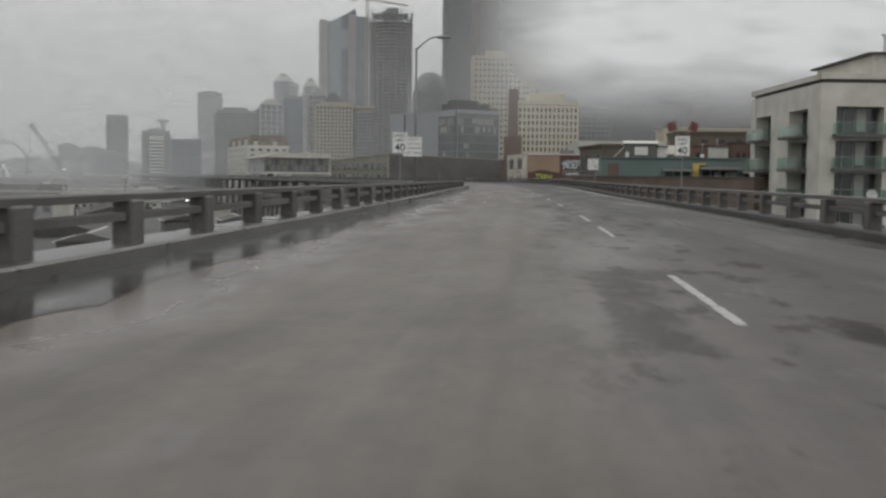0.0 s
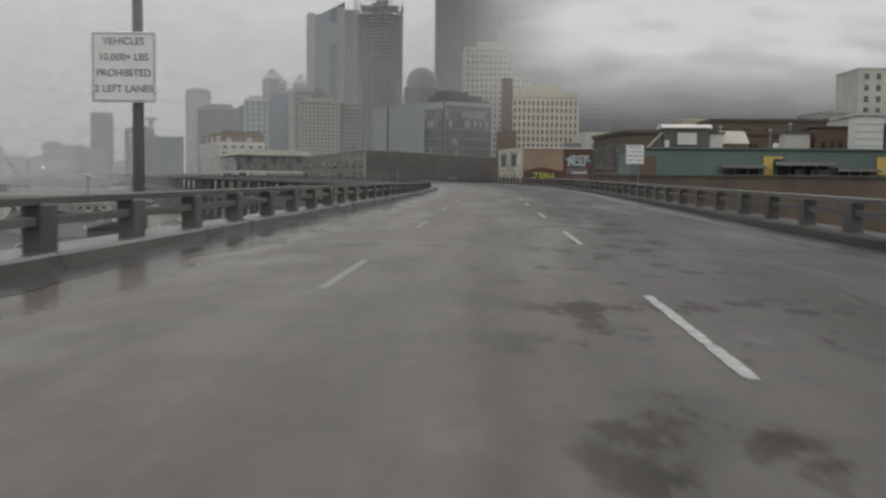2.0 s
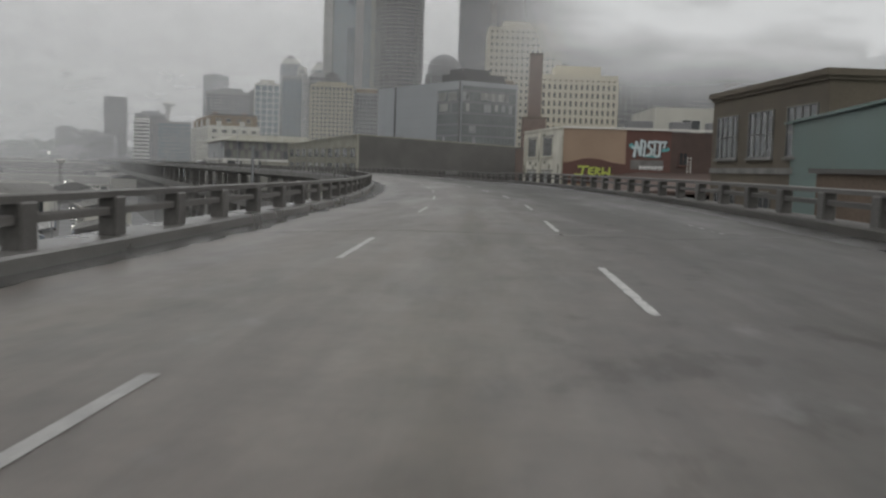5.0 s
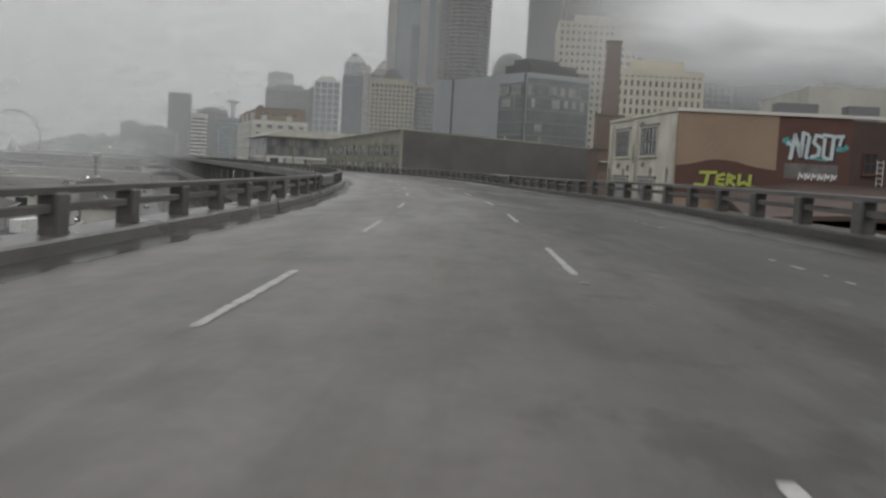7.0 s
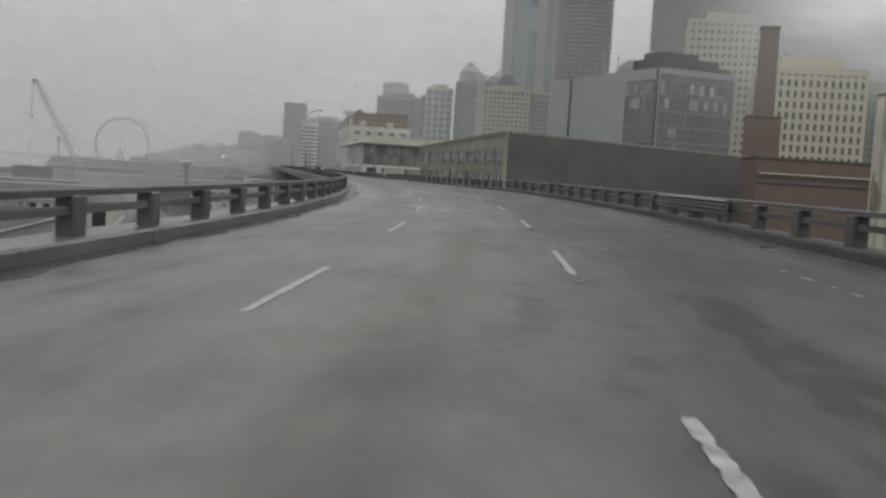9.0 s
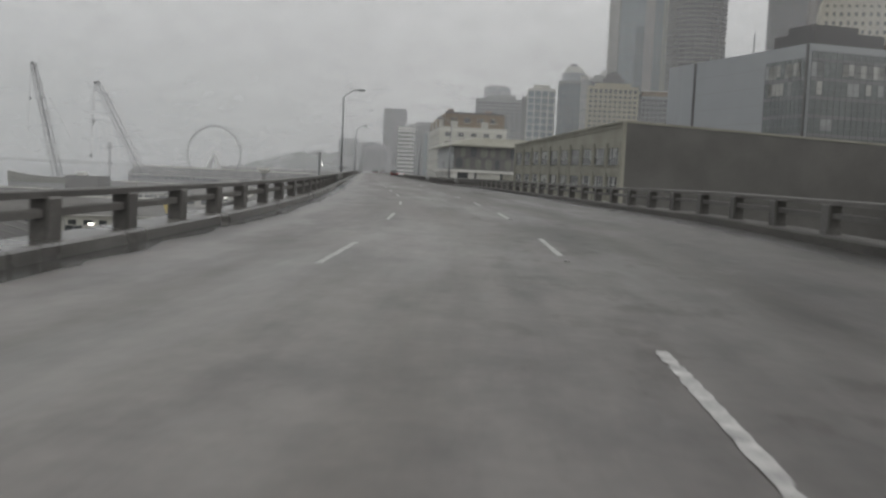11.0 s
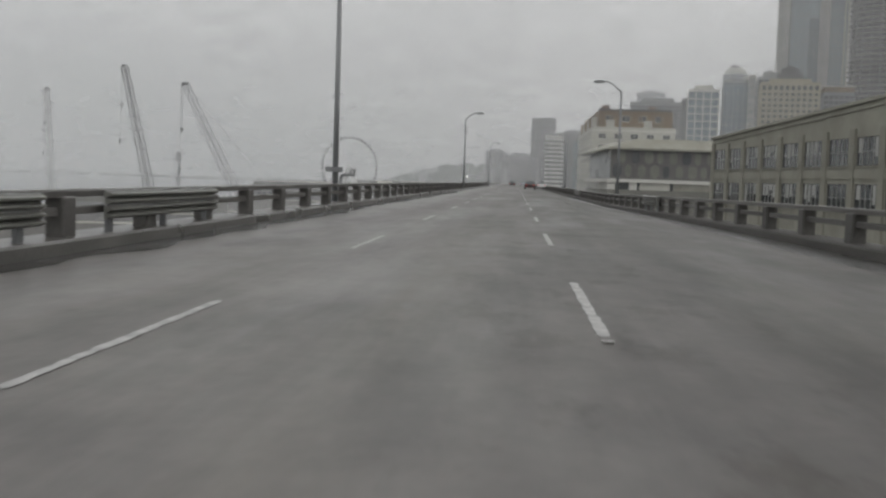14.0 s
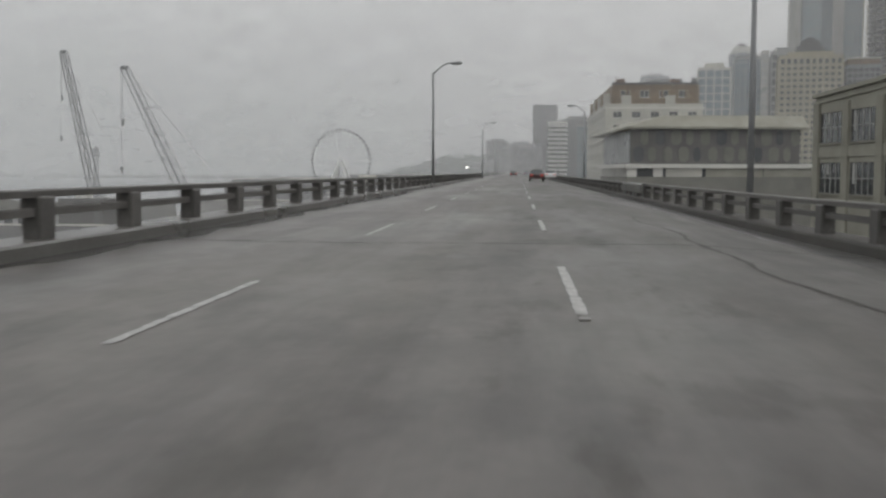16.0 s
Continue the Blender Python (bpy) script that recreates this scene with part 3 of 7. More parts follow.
for k in range(3):
    rnd = random.Random(k)
    bm = bmesh.new()
    box(bm, -0.14, -0.23, 0.0, 0.14, 0.23, 0.70)
    for v in bm.verts:
        v.co += Vector((rnd.uniform(-0.012, 0.012), rnd.uniform(-0.02, 0.02), 0))
    bevel(bm, 0.03)
    post_mes.append(mesh_of("post", bm, M_RAIL))
SPAN = 3.15
# one post's station and the number of spans up to it from the one before
POSTS_LEFT = ((35.0, 0), (86.07, 16), (95.83, 3), (142.86, 15), (152.38, 3), (163.86, 4), (173.95, 3), (189.61, 5), (195.63, 2), (224.33, 9), (234.23, 3), (282.53, 15), (293.65, 3), (314.03, 6), (329.49, 5), (345.06, 5), (357.81, 4), (378.94, 7), (397.39, 6))
POSTS_RIGHT = ((56.6, 0), (77.6, 7), (90.71, 4), (102.69, 4), (178.3, 24), (217.14, 12), (228.98, 4), (319.7, 29), (353.5, 11))
for edge, sg, lift, knots, words in ((left_edge, 1, left_bank, POSTS_LEFT, "bay side"), (right_edge, -1, right_bank, POSTS_RIGHT, "city side")):
    railing = thing("railing", Matrix(), "grimy concrete viaduct railing of posts and two beams, " + words, "railing", "viaduct railings")
    for nm, z0, z1, a, b in (("top_rail", 0.77, 0.88, 0.25, 0.46), ("lower_rail", 0.515, 0.63, 0.28, 0.43)):
        bm = bmesh.new()
        sweep(bm, [(sg * a, z0), (sg * b, z0), (sg * b, z1 - 0.02), (sg * (b - 0.03), z1), (sg * (a + 0.03), z1), (sg * a, z1 - 0.02)], side=edge, lift=lift)
        part(nm, bm, M_RAIL, railing)
    places = []
    s = knots[0][0]
    while s > -30:
        places.append(s)
        s -= SPAN * heading(s)[1]
    for (a, _), (b, n) in zip(knots[:-1], knots[1:]):
        places += [a + (b - a) * (k + 1) / n for k in range(n)]
    s = knots[-1][0]
    while s < 540:
        s += SPAN * heading(s)[1]
        places.append(s)
    for k, s in enumerate(places):
        piece("post", post_mes[k % 3], railing, road_pose(s + 0.2, edge(s) + sg * 0.35, 0.09 + lift(s)))

# lane dashes and raised markers
dash_mes = []
for k in range(4):
    rnd = random.Random(k)
    bm = bmesh.new()
    n = 40
    lft, rgt = [], []
    for i in range(n + 1):
        v = 4.3 * i / n
        thin = 0.018 if i in (0, n) or rnd.random() < 0.14 else 0.0
        lft.append(bm.verts.new((-0.052 + thin + rnd.uniform(-0.010, 0.010), v, 0)))
        rgt.append(bm.verts.new((0.052 - thin + rnd.uniform(-0.010, 0.010), v, 0)))
    for i in range(n):
        bm.faces.new((lft[i], rgt[i], rgt[i + 1], lft[i + 1]))
    dash_mes.append(mesh_of("lane_dash", bm, M_PAINT))
thin_me = dash_mes[1].copy()
for v in thin_me.vertices:
    v.co.x *= 0.86
    v.co.y *= 0.94
bm = bmesh.new()
box(bm, -0.05, -0.04, 0, 0.05, 0.04, 0.016)
bevel(bm, 0.008)
marker_me = mesh_of("pavement_marker", bm, M_FAINT)
bm = bmesh.new()
bm.faces.new([bm.verts.new(p) for p in ((-0.05, 0, 0), (0.05, 0, 0), (0.05, 3.6, 0), (-0.05, 3.6, 0))])
faint_me = mesh_of("lane_dash", bm, M_FAINT)
# scraps of a dash that traffic has worn away
rnd = random.Random(77)
bm = bmesh.new()
for v, d in ((0.0, 0.35), (0.9, 0.22), (1.9, 0.6), (3.2, 0.3)):
    bm.faces.new([bm.verts.new((x + rnd.uniform(-0.015, 0.015), v + s + rnd.uniform(-0.06, 0.06), 0)) for x, s in ((-0.04, 0), (0.03, 0.03), (0.045, d * 0.6), (0.02, d), (-0.03, d * 0.9))])
scrap_me = mesh_of("lane_dash", bm, M_FAINT)


def dashes(off, starts, marker=1.4, me=None):
    for k, y in enumerate(starts):
        tx, ty = heading(y + 2.2)
        o = off(y) if callable(off) else off
        piece("lane_dash", me or dash_mes[k % 4], road, road_pose(y, o, 0.006 + max(deck_z(y, o), deck_z(y + 4, o)), 0.0))
        if marker:
            piece("pavement_marker", marker_me, road, road_pose(y - marker * ty, o, 0.004))


def run(y, y_end, cycle=12.06):
    out = []
    while y < y_end:
        out.append(y)
        y += cycle * heading(y)[1]
    return out


dashes(0.0, (8.25, 20.8, 28.2, 43.2, 54.4, 66.6, 78.4, 91.0, 103.0, 115.0, 127.0), marker=0)
dashes(0.0, (138.9, 150.3, 163.0, 175.5, 188.0, 199.4, 211.5, 223.5, 235.5, 247.3, 259.5, 272.0), marker=1.0)
dashes(0.0, (284.4, 295.1, 306.4, 317.8, 330.0, 340.8, 351.7, 363.4, 374.3, 385.7), marker=0.3)
dashes(0.0, run(397.0, 560.0))


def second_line(y):
    return float(np.interp(y, (45, 100, 135, 150, 160, 175, 200, 220, 260, 270, 280, 300, 325, 350), (3.36, 3.15, 3.32, 3.2, 3.28, 3.08, 3.08, 2.95, 3.12, 3.28, 3.24, 3.1, 3.4, 3.3)))


dashes(second_line, (46.7, 58.9, 71.6, 84.1, 96.2, 108.2, 120.2), marker=0, me=faint_me)
dashes(second_line, (131.4, 145.9, 158.4, 170.2, 181.3, 192.8, 205.5, 218.4, 230.2, 242.0, 254.0), marker=0, me=thin_me)
dashes(second_line, (268.9, 281.0, 292.4, 304.4, 316.0, 327.4, 338.2, 350.1, 362.2, 372.7, 384.0), marker=0, me=thin_me)
dashes(second_line, run(395.3, 560.0), me=thin_me)
dashes(-3.3, (139.0, 151.2, 163.4, 175.4, 187.2, 199.0, 211.0, 222.6, 234.6, 246.6, 258.4), me=scrap_me, marker=0)

# expansion joints across the deck
for k, y in enumerate((65.4, 137.5, 210.9, 299.9, 382.0, 455.0, 528.0)):
    rnd = random.Random(50 + k)
    bm = bmesh.new()
    l, r = left_edge(y) + 0.05, right_edge(y) - 0.05
    n = 40
    a, b = [], []
    for i in range(n + 1):
        o = l + (r - l) * i / n
        sk = (-0.32 * o if k == 3 else -0.12 * (o / 7)) + (0.12 * max(o - 1.0, 0.0) if k == 0 else 0.0) + 0.10 * noise.noise(Vector((o * 0.4, k * 3.0, 0)))
        a.append(bm.verts.new(at_road(y + sk + rnd.uniform(-0.015, 0.015), o, deck_z(y, o) + 0.012)))
        b.append(bm.verts.new(at_road(y + sk + (0.04 if k == 3 else 0.055) + rnd.uniform(-0.022, 0.022), o, deck_z(y, o) + 0.012)))
    for i in range(n):
        bm.faces.new((a[i], a[i + 1], b[i + 1], b[i]))
    part("expansion_joint", bm, M_JOINT, road, "dark sealed expansion joint")
    for i in range(0, n, 3):
        if rnd.random() < 0.15:
            o0, o1 = l + (r - l) * i / n, l + (r - l) * min(i + 2.6, n) / n
            sk = -0.32 * o0 if k == 3 else -0.12 * (o0 / 7)
            bm = bmesh.new()
            bm.faces.new([bm.verts.new(at_road(y + sk + v, o, deck_z(y, o) + 0.010)) for o, v in ((o0, 0.20), (o1, 0.20), (o1, 0.27), (o0, 0.26))])
            part("joint_edge", bm, M_FAINT, road, "worn pale joint edging")

# tar patches, potholes and cracks
for k, (y, off, w, h) in enumerate(((5.6, -0.75, 0.25, 0.5), (44.4, -1.6, 0.5, 0.7), (84.0, -2.6, 0.7, 0.4), (157.6, 1.2, 0.2, 0.2), (162.0, 0.42, 0.36, 0.18), (284.5, 0.9, 0.3, 0.22), (283.5, 0.97, 0.5, 0.16), (369.0, -1.1, 0.4, 0.5))):
    bm = bmesh.new()
    c = bm.verts.new((0, 0, 0))
    ring = []
    n = 44
    for i in range(n):
        t = 2 * math.pi * i / n
        q = 1 + 0.38 * noise.noise(Vector((2.2 * math.cos(t), 2.2 * math.sin(t), k * 3.3))) + 0.22 * noise.noise(Vector((7 * math.cos(t), 7 * math.sin(t), k * 5.1)))
        ring.append(bm.verts.new((math.cos(t) * w / 2 * q, math.sin(t) * h / 2 * q, 0)))
    for i in range(n):
        bm.faces.new((c, ring[i], ring[(i + 1) % n]))
    ob = part("tar_patch", bm, M_PATCH, road, "dark ragged asphalt patch")
    ob.matrix_basis = road_pose(y, off, 0.006 + deck_z(y, off))
for k, (y0, y1, off) in enumerate(((2, 13, -2.5), (14, 30, -2.3), (34, 48, -2.6), (50, 63, -2.2), (67, 82, -2.5), (86, 104, -2.4), (296, 312, -2.4), (312, 331, -2.6), (370, 392, -2.5))):
    bm = bmesh.new()
    rows = []
    y = float(y0)
    while y < y1:
        f = math.sin(math.pi * (y - y0) / (y1 - y0))
        o = off + 0.35 * noise.noise(Vector((y * 0.25, k * 2.0, 3))) + 0.10 * noise.noise(Vector((y * 1.6, k * 2.0, 7)))
        w = 0.012 + 0.05 * f * (0.6 + noise.noise(Vector((y * 0.8, k, 11))))
        rows.append([bm.verts.new(at_road(y, q, deck_z(y, q) + 0.006)) for q in (o + max(w, 0.01), o - max(w, 0.01))])
        y += 0.4
    for r, s in zip(rows[:-1], rows[1:]):
        bm.faces.new((r[0], r[1], s[1], s[0]))
    part("crack", bm, M_PATCH, road, "dark sealed crack along the lane")


# steel beam panels bolted over broken railing
def beam_panel(y, edge, sg, length, group):
    th = thing("guardrail_panel", road_pose(y, edge(y) + sg * 0.12, left_bank(y) if sg > 0 else right_bank(y)), "galvanised corrugated steel beams bolted to the railing posts", "guardrail", group)
    for k in range(2):
        bm = bmesh.new()
        z = 0.42 + 0.225 * k
        prof = [(0.0, 0.0), (-0.09, 0.04), (-0.09, 0.065), (0.0, 0.105), (-0.09, 0.145), (-0.09, 0.17), (0.0, 0.21), (0.03, 0.21), (0.03, 0.0)]
        ends = [[bm.verts.new((-sg * p, v, z + q)) for p, q in prof] for v in (0.0, length)]
        for i in range(len(prof)):
            j = (i + 1) % len(prof)
            bm.faces.new((ends[0][i], ends[0][j], ends[1][j], ends[1][i]))
        bm.faces.new(ends[0])
        bm.faces.new(ends[1][::-1])
        beam = part("steel_beam", bm, M_DULLGALV, th)
        # pale strip puts the wet shine of the beam's top edge into colour
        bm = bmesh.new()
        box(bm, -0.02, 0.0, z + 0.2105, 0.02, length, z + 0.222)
        part("lip_shine", bm, M_LIPSHINE, beam, "pale strip imitating wet shine on the upper lip")
    for v in (0.4, length / 2, length - 0.4):
        bm = bmesh.new()
        box(bm, -0.06, v - 0.08, 0.15, 0.02, v + 0.08, 0.86)
        bmesh.ops.translate(bm, verts=bm.verts, vec=(-sg * 0.09, 0, 0))
        part("beam_post", bm, M_STEEL, th)


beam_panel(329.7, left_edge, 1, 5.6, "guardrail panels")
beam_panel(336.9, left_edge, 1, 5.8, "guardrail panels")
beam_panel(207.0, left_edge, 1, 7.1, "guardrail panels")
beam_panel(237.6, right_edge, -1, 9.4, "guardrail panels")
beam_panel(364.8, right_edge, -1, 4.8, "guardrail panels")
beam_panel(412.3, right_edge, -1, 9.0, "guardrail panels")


# ================= signs =================
def lettering(text, size, parent, x, z, y, material=M_BLACK):
    cu = bpy.data.curves.new("lettering", "FONT")
    cu.body, cu.size, cu.align_x, cu.align_y, cu.extrude = text, size, "CENTER", "CENTER", 0.002
    cu.offset = size * 0.012
    tmp = bpy.data.objects.new("tmp", cu)
    scene.collection.objects.link(tmp)
    me = bpy.data.meshes.new_from_object(tmp.evaluated_get(bpy.context.evaluated_depsgraph_get()))
    bpy.data.objects.remove(tmp)
    me.materials.clear()
    me.materials.append(material)
    ob = new("lettering", me)
    ob.parent = parent
    ob.matrix_basis = pose(x, y, z, 90, 0, 0)
    return ob


def sign_base(x, y, z_panel, w, h, turn, label, post_x=0.0, post_r=0.05, post=True):
    th = thing("road_sign", pose(x, y, 0, 0, 0, turn), label, "sign", "road signs")
    bm = bmesh.new()
    box(bm, -w / 2, -0.012, z_panel, w / 2, 0.012, z_panel + h)
    bevel(bm, 0.01)
    part("panel", bm, M_WHITE, th)
    bm = bmesh.new()
    e, b = 0.03, 0.015
    for q in ((-w / 2 + e, z_panel + e, w / 2 - e, z_panel + e + b), (-w / 2 + e, z_panel + h - e - b, w / 2 - e, z_panel + h - e), (-w / 2 + e, z_panel + e, -w / 2 + e + b, z_panel + h - e), (w / 2 - e - b, z_panel + e, w / 2 - e, z_panel + h - e)):
        box(bm, q[0], -0.016, q[1], q[2], -0.0125, q[3])
    part("border", bm, M_FADEDINK, th)
    if post:
        bm = bmesh.new()
        rod(bm, (post_x, 0.07, -1.2), (post_x, 0.07, z_panel + h * 0.9), post_r)
        part("sign_post", bm, M_STEEL, th)
        bm = bmesh.new()
        box(bm, post_x - 0.12, -0.05, -1.3, post_x + 0.12, 0.19, -1.1)
        part("foot_bracket", bm, M_STEEL, th)
    return th


def speed_sign(x, y, z, turn, where, flags=False):
    th = sign_base(x, y, z, 0.92, 1.24, turn, "white speed limit sign on a post " + where)
    lettering("SPEED", 0.25, th, 0, z + 1.02, -0.016, M_FADEDINK)
    lettering("LIMIT", 0.25, th, 0, z + 0.76, -0.016, M_FADEDINK)
    lettering("40", 0.62, th, 0, z + 0.32, -0.016)
    for sx in (-1, 1) if flags else ():
        bm = bmesh.new()
        rod(bm, (0.2 * sx, 0.03, z + 1.0), (0.62 * sx, 0.03, z + 2.15), 0.018, sides=6)
        st = part("flag_staff", bm, M_STEEL, th)
        bm = bmesh.new()
        n = 6
        g = [[bm.verts.new((sx * (0.44 + 0.10 * i + 0.04 * j) - sx * 0.12, 0.03 + 0.05 * math.sin(i * 1.3 + j * 0.5), z + 1.66 + 0.10 * j - 0.035 * i)) for j in range(n)] for i in range(n)]
        for i in range(n - 1):
            for j in range(n - 1):
                bm.faces.new((g[i][j], g[i + 1][j], g[i + 1][j + 1], g[i][j + 1]))
        bmesh.ops.solidify(bm, geom=list(bm.faces), thickness=0.006)
        part("flag", bm, M_FLAG, st, "faded red warning flag")


speed_sign(-2.6, 62.2, 2.57, -3, "beside the bay railing")
speed_sign(14.85, 64.5, 2.62, -3, "with two red flags", flags=True)


def lorry_sign(x, y, z, turn, post, where):
    th = sign_base(x, y, z, 1.22, 1.30, turn, "white lane restriction sign in four lines " + where, post_x=0.25, post=post)
    for i, w in enumerate(("VEHICLES", "10,000+ LBS", "PROHIBITED", "2 LEFT LANES")):
        lettering(w, 0.185, th, 0, z + 1.12 - 0.29 * i, -0.016, M_FADEDINK)


lorry_sign(-2.02, 67.8, 2.47, -3, False, "on the lamp pole")
lorry_sign(17.2, 119.0, 2.15, -3, True, "beside the city railing")


# ================= lamps =================
def street_lamp(x, y, turn, bend, where, group="street lamps"):
    """Tapered pole with a curved arm that reaches along +x over the road."""
    th = thing("street_lamp", pose(x, y, 0, 0, 0, turn), "tall grey steel street lamp with curved arm " + where, "street lamp", group)
    bm = bmesh.new()
    rod(bm, (0, 0, -1.2), (0, 0, bend), 0.125, 0.075, 12)
    part("pole", bm, M_STEEL, th, smooth=True)
    bm = bmesh.new()
    box(bm, -0.22, -0.22, -1.4, 0.22, 0.22, -0.9)
    bevel(bm, 0.03)
    part("base_plate", bm, M_STEEL, th)
    bm = bmesh.new()
    pts = [(1.35 * u, 0, bend - 0.1 + 0.85 * math.sin(u * math.pi / 2)) for u in [i / 8 for i in range(9)]]
    rings = []
    for i, p in enumerate(pts):
        a, b = pts[max(i - 1, 0)], pts[min(i + 1, 8)]
        t = Vector((b[0] - a[0], 0, b[2] - a[2])).normalized()
        r = 0.052 - 0.001 * i
        rings.append([bm.verts.new(Vector(p) + Vector((-t.z * math.cos(q) * r, math.sin(q) * r, t.x * math.cos(q) * r))) for q in [2 * math.pi * j / 8 for j in range(8)]])
    for ra, rb in zip(rings[:-1], rings[1:]):
        for j in range(8):
            bm.faces.new((ra[j], ra[(j + 1) % 8], rb[(j + 1) % 8], rb[j]))
    bm.faces.new(rings[0][::-1])
    bm.faces.new(rings[-1])
    bmesh.ops.recalc_face_normals(bm, faces=list(bm.faces))
    part("arm", bm, M_STEEL, th, smooth=True)
    bm = bmesh.new()
    bmesh.ops.create_uvsphere(bm, u_segments=14, v_segments=8, radius=0.5)
    bmesh.ops.scale(bm, verts=bm.verts, vec=(1.0, 0.34, 0.26))
    bmesh.ops.translate(bm, verts=bm.verts, vec=(1.75, 0, bend + 0.72))
    part("lamp_head", bm, M_STEEL, th, "cobra-head lantern", smooth=True)
    return th


for x, y in ((-1.82, 68.0), (-6.6, -10.0)):
    street_lamp(x, y, 0, 9.5, "by the bay")
for x, y in ((-43.9, 355.6), (-74.9, 437.2), (-108.6, 526.0), (-140.0, 608.0), (-172.0, 690.0)):
    street_lamp(x, y, 21, 8.6, "by the bay")
for x, y in ((-46.2, 402.7), (-79.6, 490.0), (-111.0, 572.0), (-143.0, 655.0)):
    street_lamp(x, y, 201, 8.6, "by the city")

for k in range(16):
    y = 130 + 34 * k
    p = at_road(y, 19.0 if k % 2 else 47.0)
    th = thing("street_lamp", pose(p.x, p.y, 0, 0, 0, math.degrees(math.atan2(-heading(y)[0], heading(y)[1])) + (180 if k % 2 else 0)), "grey street lamp on the street below the viaduct", "street lamp", "lower street lamps")
    bm = bmesh.new()
    rod(bm, (0, 0, LOW), (0, 0, LOW + 9), 0.12, 0.08, 8)
    part("pole", bm, M_STEEL, th)
    bm = bmesh.new()
    rod(bm, (0, 0, LOW + 8.9), (2.2, 0, LOW + 9.4), 0.05, 0.05, 6)
    part("arm", bm, M_STEEL, th)
    bm = bmesh.new()
    box(bm, 2.1, -0.2, LOW + 9.3, 2.9, 0.2, LOW + 9.5)
    bevel(bm, 0.06)
    part("lamp_head", bm, M_HEAD if k in (3, 8, 12) else M_STEEL, th)

# pole-mounted box and bracket lamp on the bay side
th = thing("pole_box", pose(-43.9, 355.6, 0, 0, 0, 21), "small grey sign blade fixed to a lamp pole", "bracket")
bm = bmesh.new()
box(bm, -0.34, -0.2, 1.33, 0.30, -0.12, 1.52)
part("sign_blade", bm, M_STEEL, th)
bm = bmesh.new()
box(bm, -0.03, -0.119, 1.38, 0.03, -0.05, 1.46)
part("clamp", bm, M_STEEL, th)
th = thing("bent_pipe", pose(-43.9, 355.6, 0, 0, 0, 21), "dark bent pipe with two valves rising beside the railing", "pipe")
bm = bmesh.new()
pts = [(0.21, 0.0, -1.0), (0.21, 0.0, 1.10), (0.235, 0.0, 1.18), (0.30, 0.0, 1.22), (0.74, 0.0, 1.25)]
for a, b in zip(pts[:-1], pts[1:]):
    rod(bm, a, b, 0.05, 0.05, 10)
part("pipe", bm, M_STEEL, th, smooth=True)
for x in (0.58, 0.72):
    bm = bmesh.new()
    rod(bm, (x, 0, 1.28), (x, 0, 1.42), 0.035, 0.035, 8)
    rod(bm, (x - 0.07, 0, 1.44), (x + 0.07, 0, 1.44), 0.02, 0.02, 6)
    part("valve", bm, M_STEEL, th)
# short flat-topped mast outside the railing
th = thing("mast", pose(-32.9, 324.9, 0), "dark steel mast with a flat cap outside the railing", "mast")
bm = bmesh.new()
rod(bm, (0, 0, LOW), (0, 0, 2.2), 0.10, 0.08, 12)
part("pole", bm, M_STEEL, th)
bm = bmesh.new()
rod(bm, (0, 0, 2.2), (0, 0, 2.26), 0.2, 0.2, 14)
part("cap", bm, M_STEEL, th)
th = thing("mast", pose(-0.5, 159.1, 0), "dark slim steel mast with a flat cap outside the railing", "mast")
bm = bmesh.new()
rod(bm, (0, 0, LOW), (0, 0, 1.8), 0.09, 0.06, 12)
part("pole", bm, M_STEEL, th)
bm = bmesh.new()
rod(bm, (0, 0, 1.8), (0, 0, 1.85), 0.13, 0.13, 14)
part("cap", bm, M_STEEL, th)


# ================= buildings =================
def frame_ring(bm, x0, z0, x1, z1, t, y0, y1):
    """A closed rectangular ring, one connected piece."""
    loops = []
    for y in (y0, y1):
        for a, b, c, d in ((x0, z0, x1, z1), (x0 + t, z0 + t, x1 - t, z1 - t)):
            loops.append([bm.verts.new(p) for p in ((a, y, b), (c, y, b), (c, y, d), (a, y, d))])
    o0, i0, o1, i1 = loops
    for k in range(4):
        n = (k + 1) % 4
        bm.faces.new((o0[k], o0[n], i0[n], i0[k]))
        bm.faces.new((o1[k], i1[k], i1[n], o1[n]))
        bm.faces.new((o0[k], o1[k], o1[n], o0[n]))
        bm.faces.new((i0[k], i0[n], i1[n], i1[k]))


